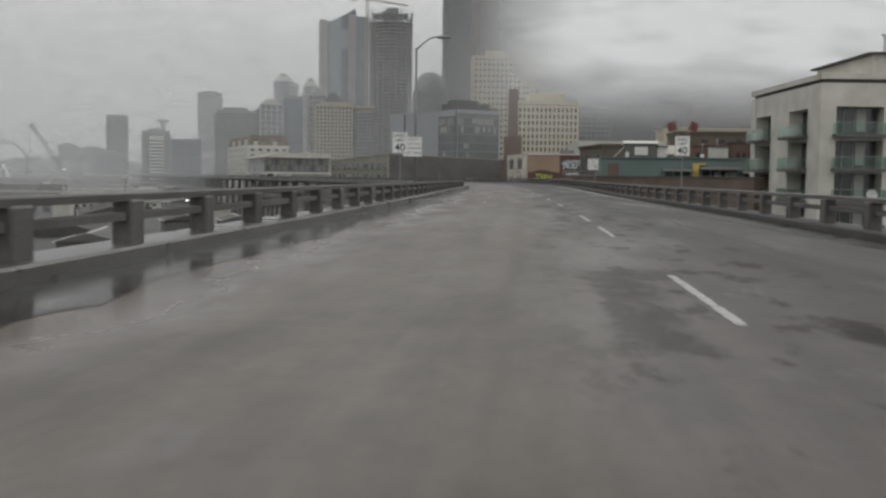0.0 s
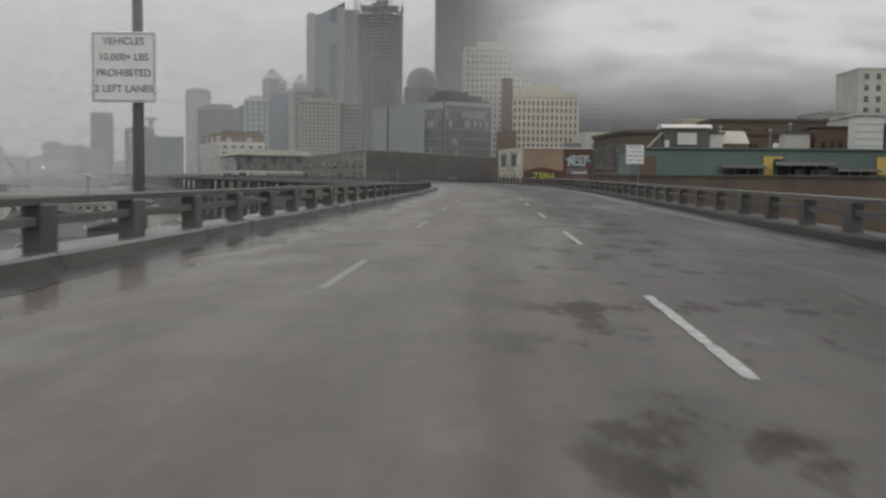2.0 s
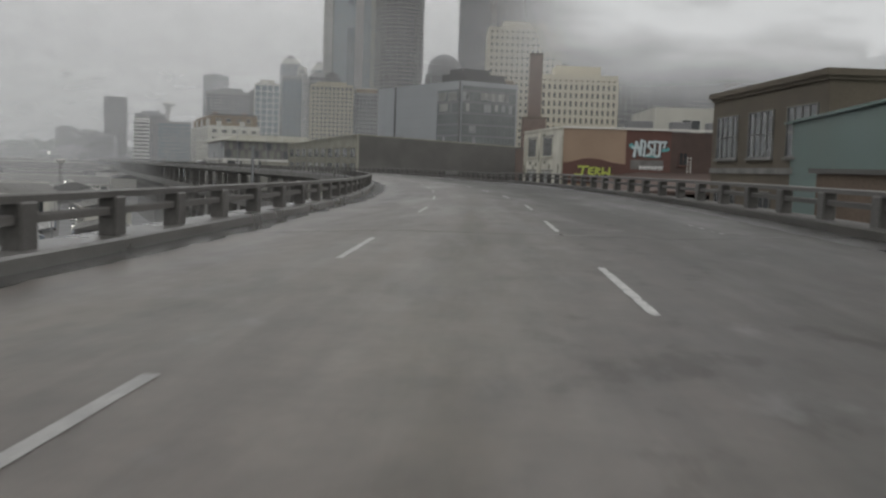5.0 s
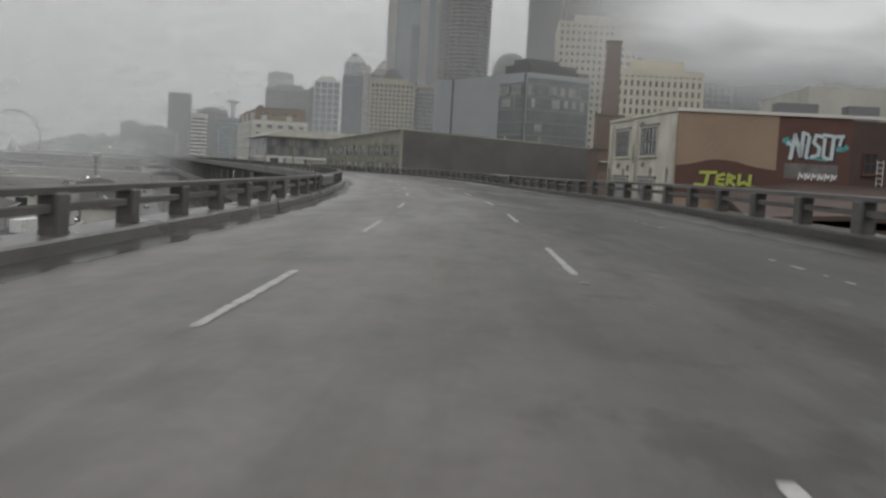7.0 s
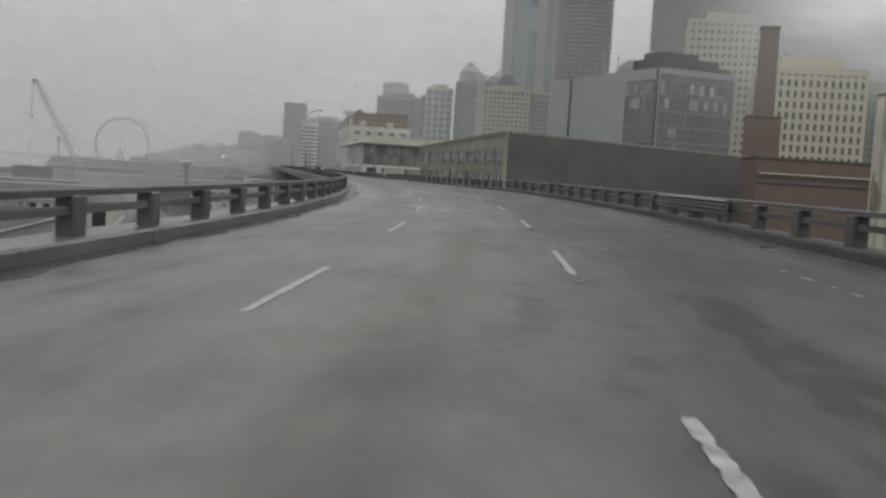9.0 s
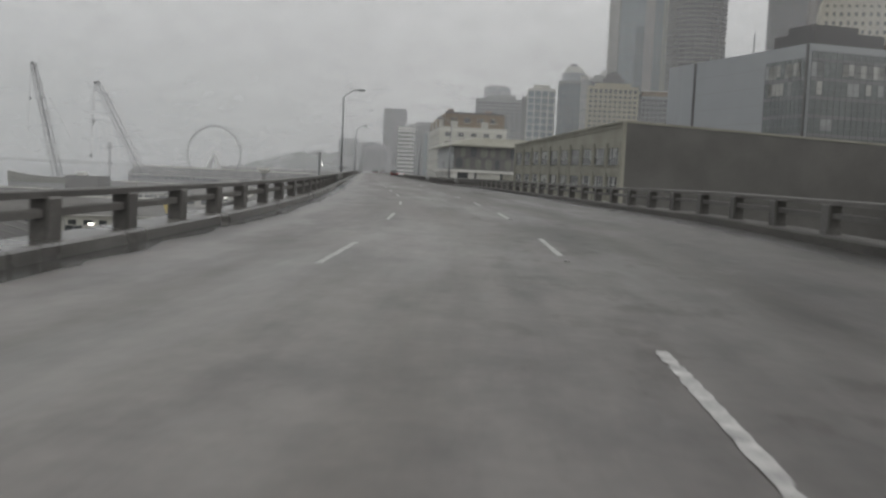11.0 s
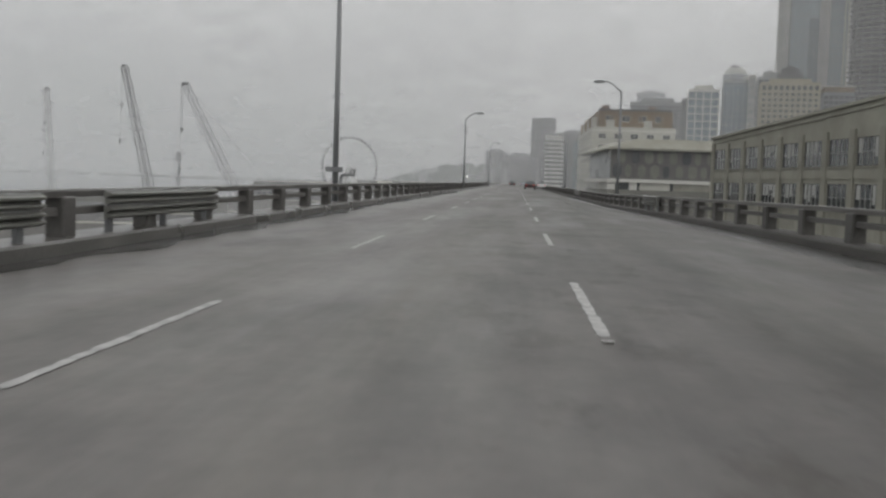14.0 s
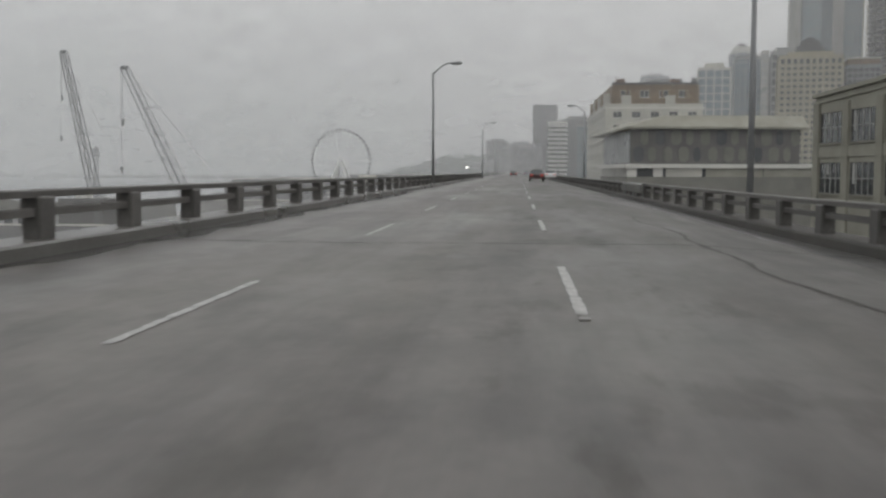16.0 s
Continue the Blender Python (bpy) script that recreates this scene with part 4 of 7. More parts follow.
def windows_on(parent, m, cols, rows, w, h, px, pz, x0, z0, glass=M_DARKWIN, frame=M_OFFWHITE, bars=2, cross=1, sill=None, bar_mat=None):
    """Single windows on a wall whose outer face lies at y = 0 of m; each is a frame with its pane, bars and sill."""
    t = 0.07
    bm = bmesh.new()
    frame_ring(bm, -w / 2, 0, w / 2, h, t, -0.05, 0.10)
    f_me = mesh_of("window", bm, frame)
    bm = bmesh.new()
    box(bm, -0.03, -0.02, t, 0.03, 0.08, h - t)
    v_me = mesh_of("glazing_bar", bm, bar_mat or frame)
    bm = bmesh.new()
    box(bm, -w / 2 + t, -0.012, -0.028, w / 2 - t, 0.07, 0.028)
    c_me = mesh_of("glazing_bar", bm, bar_mat or frame)
    bm = bmesh.new()
    box(bm, -w / 2 + 0.02, 0.03, 0.02, w / 2 - 0.02, 0.05, h - 0.02)
    g_me = mesh_of("pane", bm, glass)
    bm = bmesh.new()
    box(bm, -w / 2 - 0.1, -0.16, -0.12, w / 2 + 0.1, 0.05, -0.001)
    s_me = mesh_of("window_sill", bm, sill or frame)
    for j in range(rows):
        for i in range(cols):
            ob = piece("window", f_me, parent, m @ pose(x0 + px * i, -0.06, z0 + pz * j))
            piece("pane", g_me, ob, Matrix())
            piece("window_sill", s_me, ob, Matrix())
            for k in range(1, bars + 1):
                piece("glazing_bar", v_me, ob, pose(-w / 2 + w * k / (bars + 1), 0, 0))
            for k in range(1, cross + 1):
                piece("glazing_bar", c_me, ob, pose(0, 0, h * k / (cross + 1)))


def shell(parent, w, d, z0, z1, material, parapet=0.5, roof=M_ROOF, m=Matrix()):
    """Walls with a parapet and a sunk roof: footprint 0..w by 0..d."""
    bm = bmesh.new()
    t = 0.35
    lo = []
    for z in (z0, z1):
        for a, b, c, e in ((0, 0, w, d), (t, t, w - t, d - t)):
            lo.append([bm.verts.new(m @ Vector(p)) for p in ((a, b, z), (c, b, z), (c, e, z), (a, e, z))])
    o0, i0, o1, i1 = lo
    for k in range(4):
        n = (k + 1) % 4
        bm.faces.new((o0[k], o0[n], o1[n], o1[k]))
        bm.faces.new((i0[k], i1[k], i1[n], i0[n]))
        bm.faces.new((o1[k], o1[n], i1[n], i1[k]))
        bm.faces.new((o0[k], i0[k], i0[n], o0[n]))
    part("wall", bm, material, parent)
    bm = bmesh.new()
    box(bm, t, t, z1 - parapet - 0.3, w - t, d - t, z1 - parapet, m)
    part("roof", bm, roof, parent)


def cornice(parent, w, d, z, h, out, material, m=Matrix(), name="cornice"):
    bm = bmesh.new()
    box(bm, -out, -out, z, w + out, d + out, z + h, m)
    box(bm, -out * 0.5, -out * 0.5, z - h * 0.6, w + out * 0.5, d + out * 0.5, z - 0.002, m)
    part(name, bm, material, parent)


def rect(x0, y0, x1, y1):
    """A frame whose x axis runs from the first point to the second, wall face on its -y side."""
    return pose(x0, y0, 0, 0, 0, math.degrees(math.atan2(y1 - y0, x1 - x0)))


def rep(name, parent, material, dims, places, m=Matrix(), label=""):
    """Alike boxes of one size, each an object, sharing one mesh."""
    bm = bmesh.new()
    box(bm, 0, 0, 0, *dims)
    me = mesh_of(name, bm, material)
    for p in places:
        ob = piece(name, me, parent, m @ pose(*p))
        if label:
            ob["label"] = label


# long olive building: windowed front to the road, dark blank flank
A, C = (-49.9, 461.8), (-21.6, 406.6)
m = rect(*A, *C)
th = thing("office_block", m, "long two-storey olive rendered block with paired windows", "building")
W = math.dist(A, C)
D = 52.0


def rake(bm, low=8.0):
    """The parapet climbs towards the near corner and falls again along the flank."""
    for v in bm.verts:
        if v.co.z > low:
            v.co.z += (-0.75 + 2.25 * v.co.x / W) * (1 - max(v.co.y, 0.0) / D)


bm = bmesh.new()
box(bm, 0, 0, LOW, W - 0.02, 0.5, 8.3)
rake(bm)
part("front_wall", bm, M_OLIVE, th)
bm = bmesh.new()
box(bm, W - 0.5, 0.502, LOW, W, D, 8.3)
rake(bm)
part("flank_wall", bm, M_DKWALL, th, "dark blank rendered flank")
bm = bmesh.new()
box(bm, 0, 0.502, LOW, 0.5, D, 8.3)
box(bm, 0.502, D - 0.5, LOW, W - 0.502, D, 8.3)
rake(bm)
part("rear_wall", bm, M_OLIVE, th)
bm = bmesh.new()
box(bm, 0.5, 0.5, 6.9, W - 0.5, D - 0.5, 7.2)
part("roof", bm, M_ROOF, th)
bm = bmesh.new()
box(bm, -0.25, -0.25, 8.302, W + 0.1, D + 0.25, 8.62)
box(bm, -0.12, -0.14, 7.75, W - 0.3, 0.0, 7.92)
rake(bm, 7.5)
part("cornice", bm, M_OLIVE, th)
n = 10
BAY = (W - 1.0) / n
rep("pilaster", th, M_OLIVE, (1.15, 0.199, 6.95 - LOW), [(0.1 + BAY * i - (0.15 if i else 0.0), -0.2, LOW) for i in range(n + 1)])
bm = bmesh.new()
box(bm, 0.1, -0.12, 2.45, W - 0.2, -0.002, 3.35)
part("string_course", bm, M_OLIVE, th)
for z0, h in ((3.6, 2.6), (-0.6, 2.6)):
    windows_on(th, Matrix(), n, 1, 4.3, h, BAY, 1, 0.65 + BAY / 2, z0, glass=M_DARKWIN, frame=M_DKWALL, bars=3, cross=1, sill=M_OLIVE, bar_mat=M_BLIND)
    for i in range(n):
        rnd = random.Random(i * 7 + int(h * 10))
        for k in range(4):
            if rnd.random() < 0.6:
                a = 0.65 + BAY / 2 + BAY * i - 2.05 + 1.05 * k
                dr = rnd.uniform(0.25, 0.9)
                bm = bmesh.new()
                box(bm, a + rnd.uniform(0.1, 0.3), -0.055, z0 + h * (1 - dr), a + rnd.uniform(0.6, 0.85), -0.035, z0 + h - 0.1)
                part("blind", bm, M_BLIND, th, "pale drawn window blind")
# rooftop plant
for k, (x, y, w, d, h) in enumerate(((30, 18, 9, 6, 3.2), (44, 30, 5, 4, 2.4), (14, 24, 6, 5, 2.2))):
    rt = thing("rooftop_unit", m @ pose(x, y, 7.2), "pale boxy rooftop plant room", "plant room", "rooftop plant")
    bm = bmesh.new()
    box(bm, 0, 0, 0, w, d, h)
    part("casing", bm, M_OFFWHITE if k == 0 else M_MIDGREY, rt)
    bm = bmesh.new()
    box(bm, -0.2, -0.2, h + 0.002, w + 0.2, d + 0.2, h + 0.2)
    part("cap", bm, M_MIDGREY, rt)

# brown brick low building and tall brown chimney stack past the olive block
th = thing("brick_building", pose(24.6, 406, 0, 0, 0, 10), "low reddish brown brick building with a pale stone band", "building")
shell(th, 40, 10, LOW, 7.6, M_REDDISH, m=Matrix())
bm = bmesh.new()
box(bm, -0.06, -0.14, 4.1, 40.06, -0.002, 4.45)
part("stone_band", bm, M_TAN, th)
bm = bmesh.new()
box(bm, -0.2, -0.25, 7.602, 40.2, 10.2, 7.95)
part("parapet_cap", bm, M_DKWALL, th)
bm = bmesh.new()
box(bm, -0.05, -0.3, 3.2, 40.05, -0.142, 3.75)
part("pipe_ledge", bm, M_DKWALL, th, "dark ledge under the pale band")
bm = bmesh.new()
rod(bm, (0.5, -0.35, 4.9), (39.5, -0.35, 4.9), 0.14, 0.14, 8)
part("wall_pipe", bm, M_PALE, th, "pale pipe along the wall")
th = thing("chimney_tower", pose(31.3, 469, 0), "slim brown brick chimney tower on a wide base", "chimney")
bm = bmesh.new()
box(bm, -3.9, -3.8, LOW, 3.9, 3.8, 19.0)
bevel(bm, 0.15)
part("base", bm, M_REDDISH, th)
bm = bmesh.new()
box(bm, -4.1, -4.0, 19.002, 4.1, 4.0, 19.5)
part("ledge", bm, M_TAN, th)
bm = bmesh.new()
lo = [bm.verts.new((sx * 2.3, sy * 2.3, 19.502)) for sx, sy in ((-1, -1), (1, -1), (1, 1), (-1, 1))]
hi = [bm.verts.new((sx * 2.05, sy * 2.05, 40.0)) for sx, sy in ((-1, -1), (1, -1), (1, 1), (-1, 1))]
for k in range(4):
    bm.faces.new((lo[k], lo[(k + 1) % 4], hi[(k + 1) % 4], hi[k]))
bm.faces.new(hi)
bm.faces.new(lo[::-1])
part("shaft", bm, M_REDDISH, th)
bm = bmesh.new()
box(bm, -2.25, -2.25, 40.002, 2.25, 2.25, 40.7)
part("cap", bm, M_TAN, th)

# warehouse: cream front, painted-out brick side with graffiti
th = thing("warehouse", Matrix(), "three-storey brick warehouse with flaking cream front and graffiti side", "building")
mw = rect(16.6, 267.5, 19.9, 244.1)
WL = math.dist((16.6, 267.5), (19.9, 244.1))
bm = bmesh.new()
box(bm, 0, 0, LOW, WL - 0.4, 0.4, 6.6, mw)
part("front_wall", bm, M_CREAM, th, "flaking cream painted front")
ms = rect(19.9, 244.1, 61.9, 243.0)
bm = bmesh.new()
box(bm, -0.02, 0, LOW, 7.5, 0.4, 6.6, ms)
part("side_wall", bm, M_FADED, th, "painted-out tan brick wall")
bm = bmesh.new()
box(bm, 7.502, 0.03, LOW, 12.9, 0.4, 6.6, ms)
part("side_wall_rear", bm, M_MAROON, th, "maroon painted brick wall")
bm = bmesh.new()
box(bm, 12.902, 0.03, LOW, 42, 0.4, 6.45, ms)
part("side_wall_end", bm, M_DKBRICK, th, "dark old brick wall")
bm = bmesh.new()
edge_z = [2.45, 2.55, 2.72, 2.95, 3.05, 3.03, 2.95, 2.75, 2.6, 2.5, 2.45]
tops = [(0.75 * i, z) for i, z in enumerate(edge_z)]
front = [bm.verts.new(ms @ Vector((x, -0.02, z))) for x, z in [(0.0, 0.0)] + tops + [(7.5, 0.0)]]
back = [bm.verts.new(ms @ Vector((x, -0.002, z))) for x, z in [(0.0, 0.0)] + tops + [(7.5, 0.0)]]
bm.faces.new(front)
for i in range(len(front)):
    j = (i + 1) % len(front)
    bm.faces.new((front[i], front[j], back[j], back[i]))
part("painted_dado", bm, M_MAROON, th, "maroon painted lower wall")
bm = bmesh.new()
box(bm, -0.15, -0.15, 6.602, 42.2, 0.5, 6.85, ms)
part("parapet_cap", bm, M_OFFWHITE, th)
bm = bmesh.new()
box(bm, -0.15, -0.15, 6.602, WL - 0.2, 0.5, 6.85, mw)
part("front_cap", bm, M_CREAM, th)
bm = bmesh.new()
box(bm, 20.3, 244.6, 5.7, 60.0, 268, 6.0)
part("roof", bm, M_ROOF, th)
for zz, pane in ((3.2, M_SMOKE), (-1.2, M_LIGHTWIN)):
    windows_on(th, mw, 2, 1, 5.6, 2.5, 9.6, 4.4, 5.6, zz, glass=pane, frame=M_CREAM, bars=4, cross=1 if zz > 0 else 0, bar_mat=M_CONC)
rep("lintel", th, M_CONC, (6.0, 0.1, 0.22), [(2.6 + 9.6 * i, -0.104, zz + 2.5) for i in range(2) for zz in (3.2, -1.2)], mw)
rep("pier", th, M_CREAM, (1.1, 0.179, 6.4 - LOW), [(x, -0.18, LOW) for x in (0.4, 10.2, WL - 1.3)], mw)
windows_on(th, ms, 1, 1, 1.1, 1.6, 1, 1, 14.4, 2.5, glass=M_DARKWIN, frame=M_MAROON, bars=1, cross=1)
# flaked and mouldy patches on the cream front
for k, (x, z, w, h) in enumerate(((1.1, 1.4, 1.0, 2.2), (4.2, 2.4, 1.6, 0.5), (6.4, 1.75, 0.9, 0.9), (8.0, 2.2, 1.3, 0.6), (13.5, 2.5, 1.4, 0.5), (16.2, 1.9, 1.0, 0.8), (10.6, 3.4, 0.7, 1.6), (21.9, 1.6, 0.8, 1.5), (12.6, 6.0, 2.2, 0.5))):
    bm = bmesh.new()
    y = -0.19 if x in (1.1, 10.6, 21.9) else -0.012
    c = bm.verts.new(mw @ Vector((x, y, z)))
    ring = []
    for i in range(28):
        t = 2 * math.pi * i / 28
        q = 1 + 0.5 * noise.noise(Vector((2.6 * math.cos(t), 2.6 * math.sin(t), 40 + k * 3.3))) + 0.3 * noise.noise(Vector((8 * math.cos(t), 8 * math.sin(t), k * 5.1)))
        ring.append(bm.verts.new(mw @ Vector((x + math.cos(t) * w / 2 * q, y, z + math.sin(t) * h / 2 * q))))
    for i in range(28):
        bm.faces.new((c, ring[i], ring[(i + 1) % 28]))
    part("flaked_patch", bm, M_MOULD, th, "flaked mouldy patch of paint")
# ladder on the wall
lad = thing("wall_ladder", ms @ pose(15.1, -0.12, 0.6), "short pale metal ladder leaning on the maroon wall", "ladder")
rep("stile", lad, M_OFFWHITE, (0.06, 0.05, 2.0), [(-0.25, 0, 1.0), (0.19, 0, 1.0)])
for k in range(5):
    bm = bmesh.new()
    box(bm, -0.188, 0.01, 1.2 + 0.4 * k, 0.188, 0.045, 1.26 + 0.4 * k)
    part("rung", bm, M_OFFWHITE, lad)


# spray-painted shapes: a big tag, a lime tag, a white tag
def strokes(parent, name, m, shapes, material, y):
    bm = bmesh.new()
    for pts, wd in shapes:
        for (xa, za), (xb, zb) in zip(pts[:-1], pts[1:]):
            dx, dz = xb - xa, zb - za
            k = math.hypot(dx, dz) or 1
            nx, nz = -dz / k * wd / 2, dx / k * wd / 2
            ex, ez = dx / k * wd * 0.3, dz / k * wd * 0.3
            f = [m @ Vector(p) for p in ((xa + nx - ex, y, za + nz - ez), (xa - nx - ex, y, za - nz - ez), (xb - nx + ex, y, zb - nz + ez), (xb + nx + ex, y, zb + nz + ez))]
            bm.faces.new([bm.verts.new(p) for p in f])
    return part(name, bm, material, parent)


art = thing("graffiti", ms, "large pale blue and teal graffiti tag with smaller tags", "graffiti")
bold = [([(8.5, 3.4), (8.75, 5.2), (9.25, 3.6), (9.35, 5.4)], 0.3), ([(9.35, 5.4), (9.75, 5.25)], 0.22), ([(9.8, 5.1), (9.65, 3.6), (9.75, 3.5)], 0.26), ([(10.75, 5.15), (10.3, 5.25), (10.15, 4.7), (10.6, 4.3), (10.55, 3.75), (10.05, 3.6)], 0.27), ([(10.95, 5.0), (10.9, 3.65), (11.3, 3.5)], 0.24), ([(10.85, 5.3), (11.7, 5.2), (12.3, 5.25)], 0.26), ([(11.6, 5.2), (11.5, 3.5)], 0.28), ([(12.2, 5.2), (12.05, 4.55)], 0.22), ([(8.25, 4.6), (8.6, 4.3)], 0.2), ([(9.0, 4.2), (9.45, 4.5)], 0.2)]
strokes(art, "tag_shadow", Matrix(), [([(x + 0.07, z - 0.06) for x, z in p], w + 0.17) for p, w in bold], M_BLACK, 0.024)
strokes(art, "tag_arrow", Matrix(), [([(7.95, 4.75), (8.5, 4.65)], 0.34), ([(8.15, 4.95), (8.2, 4.4)], 0.2), ([(11.9, 4.25), (12.35, 4.3), (12.6, 4.45)], 0.34), ([(9.9, 3.5), (11.2, 3.4)], 0.16)], M_TEAL, 0.02)
strokes(art, "tag_letters", Matrix(), bold, M_SILVERP, 0.016)
lime = [([(1.9, 2.0), (3.1, 2.05)], 0.24), ([(2.5, 2.0), (2.35, 1.15)], 0.26), ([(3.7, 1.95), (3.2, 1.8), (3.15, 1.2), (3.7, 1.15)], 0.24), ([(3.3, 1.55), (3.7, 1.55)], 0.18), ([(4.0, 1.95), (4.5, 1.75), (4.05, 1.5), (4.5, 1.15)], 0.24), ([(4.0, 1.95), (3.95, 1.15)], 0.22), ([(4.85, 1.95), (4.8, 1.2), (5.2, 1.4), (5.6, 1.15), (5.65, 1.95)], 0.24), ([(1.5, 1.1), (2.3, 1.05)], 0.16), ([(5.6, 1.05), (6.3, 1.12)], 0.14)]
strokes(art, "lime_shadow", Matrix(), [([(x + 0.06, z - 0.06) for x, z in p], w + 0.13) for p, w in lime], M_BLACK, -0.026)
strokes(art, "lime_letters", Matrix(), lime, M_LIME, -0.032)
strokes(art, "pale_panel", Matrix(), [([(8.45, 2.48), (11.7, 2.48)], 1.15)], M_CONC, 0.026)
rnd = random.Random(7)
scr = [([(9.2 + 0.48 * i, 1.85), (9.3 + 0.48 * i, 2.35), (9.45 + 0.48 * i, 1.9 + rnd.uniform(0, 0.25)), (9.6 + 0.48 * i, 2.3)], 0.11) for i in range(6)]
strokes(art, "small_shadow", Matrix(), [(p, w + 0.11) for p, w in scr], M_BLACK, 0.018)
strokes(art, "small_letters", Matrix(), scr, M_WHITE, 0.012)
# dark lean-to roof that hides the foot of the side wall
th = thing("lean_to_roof", ms, "low dark lean-to roof against the warehouse side", "roof")
bm = bmesh.new()
v = [bm.verts.new(p) for p in ((3.2, -0.04, 0.75), (9.0, -0.04, 1.55), (30.0, -0.04, 1.75), (30.0, -14, -0.4), (9.0, -14, -0.4), (3.2, -14, -0.8))]
w = [bm.verts.new(q.co - Vector((0, 0, 0.3))) for q in v]
bm.faces.new(v)
bm.faces.new(w[::-1])
for i in range(6):
    bm.faces.new((v[i], w[i], w[(i + 1) % 6], v[(i + 1) % 6]))
part("roof_deck", bm, M_DKBRICK, th)
bm = bmesh.new()
box(bm, 3.5, -13.6, LOW, 29.7, -0.2, -1.2)
part("wall", bm, M_DKBRICK, th)
# white upper storeys set back behind the warehouse
th = thing("rear_building", pose(34, 262, 0), "pale rendered building behind the warehouse parapet", "building")
shell(th, 42, 20, LOW, 10.6, M_PALE)
windows_on(th, Matrix(), 5, 1, 2.6, 1.6, 7.0, 1, 5.0, 7.4, bars=1, cross=0)
for k, (x, w) in enumerate(((28.0, 3.2), (33.5, 2.4), (38.0, 2.2))):
    rt = thing("rooftop_unit", pose(x, 247.5, 6.0), "grey metal rooftop unit behind the parapet", "roof unit", "rooftop plant")
    bm = bmesh.new()
    box(bm, 0, 0, 0, w, 2, 1.9)
    bevel(bm, 0.05)
    part("casing", bm, M_MIDGREY, rt)

# tan building with tall sash windows close to the road
mt = rect(25.2, 191.5, 26.4, 172.0)
WT = math.dist((25.2, 191.5), (26.4, 172.0))
th = thing("tan_building", mt, "tan brick building with tall grouped sash windows and stone sills", "building")
shell(th, WT, 9, LOW, 6.6, M_TAN)
cornice(th, WT, 9, 6.602, 0.35, 0.3, M_TAN)
windows_on(th, Matrix(), 3, 1, 4.3, 2.85, 6.4, 1, 3.4, 2.45, glass=M_SMOKE, frame=M_CONC, bars=3, cross=1)
windows_on(th, Matrix(), 3, 1, 4.3, 2.85, 6.4, 1, 3.4, -2.4, glass=M_SMOKE, frame=M_CONC, bars=3, cross=1)
bm = bmesh.new()
box(bm, 0.05, -0.12, 1.5, WT, -0.004, 1.85)
part("stone_band", bm, M_CONC, th)

# teal green metal shed with rooftop clutter, facing the road's start
mg = rect(24.0, 157.0, 90.0, 150.0)
th = thing("metal_shed", mg, "teal green metal-clad shed with pale rooftop boxes", "building")
shell(th, 66, 24, LOW, 4.3, M_GREEN, parapet=0.2)
rep("cladding_rib", th, M_GREEN, (0.1, 0.039, 4.2 - LOW), [(i + 0.45, -0.04, LOW) for i in range(66)])
bm = bmesh.new()
box(bm, -0.2, -0.3, 4.302, 66.2, 24.2, 4.45)
part("eave", bm, M_GREEN, th)
bm = bmesh.new()
box(bm, 0.9, -0.08, 1.0, 2.6, -0.05, 3.5)
part("rusted_panel", bm, M_RUST, th, "rusted brown wall panel")
for x0, x1, z in ((9.2, 13.4, 2.45), (14.6, 20.4, 2.75), (20.8, 24.6, 2.2), (26.5, 33.0, 2.3)):
    bm = bmesh.new()
    v = [bm.verts.new(p) for p in ((x0, -0.05, z + 0.35), (x1, -0.05, z + 0.35), (x1 + 0.2, -2.0, z), (x0 - 0.2, -2.0, z))]
    v += [bm.verts.new(q.co - Vector((0, 0, 0.14))) for q in v]
    for f in ((0, 1, 2, 3), (7, 6, 5, 4), (0, 4, 5, 1), (1, 5, 6, 2), (2, 6, 7, 3), (3, 7, 4, 0)):
        bm.faces.new([v[k] for k in f])
    part("canopy", bm, M_DKWALL, th, "dark loading canopy")
    bm = bmesh.new()
    box(bm, x0 + 0.1, -0.09, -0.5, x1 - 0.1, -0.05, z + 0.15)
    part("loading_bay", bm, M_DARKWIN, th)
    n = max(2, round((x1 - x0) / 1.4))
    rep("bay_post", th, M_GREEN, (0.22, 0.08, z + 0.7), [(x0 + 0.1 + (x1 - x0 - 0.42) * k / n, -0.175, -0.52) for k in range(n + 1)])
rep("bay_window", th, M_LIGHTWIN, (1.0, 0.03, 1.1), [(16.7, -0.125, 1.2), (18.3, -0.125, 1.2), (19.2, -0.125, 1.2)])
rep("yellow_door_pier", th, M_YELLOWP, (0.95, 0.3, 4.6), [(13.5, -0.35, -1.0), (24.8, -0.35, -1.0)])
rep("pier_cap", th, M_YELLOWP, (1.5, 0.2, 0.25), [(13.9, -0.3, 3.35)])


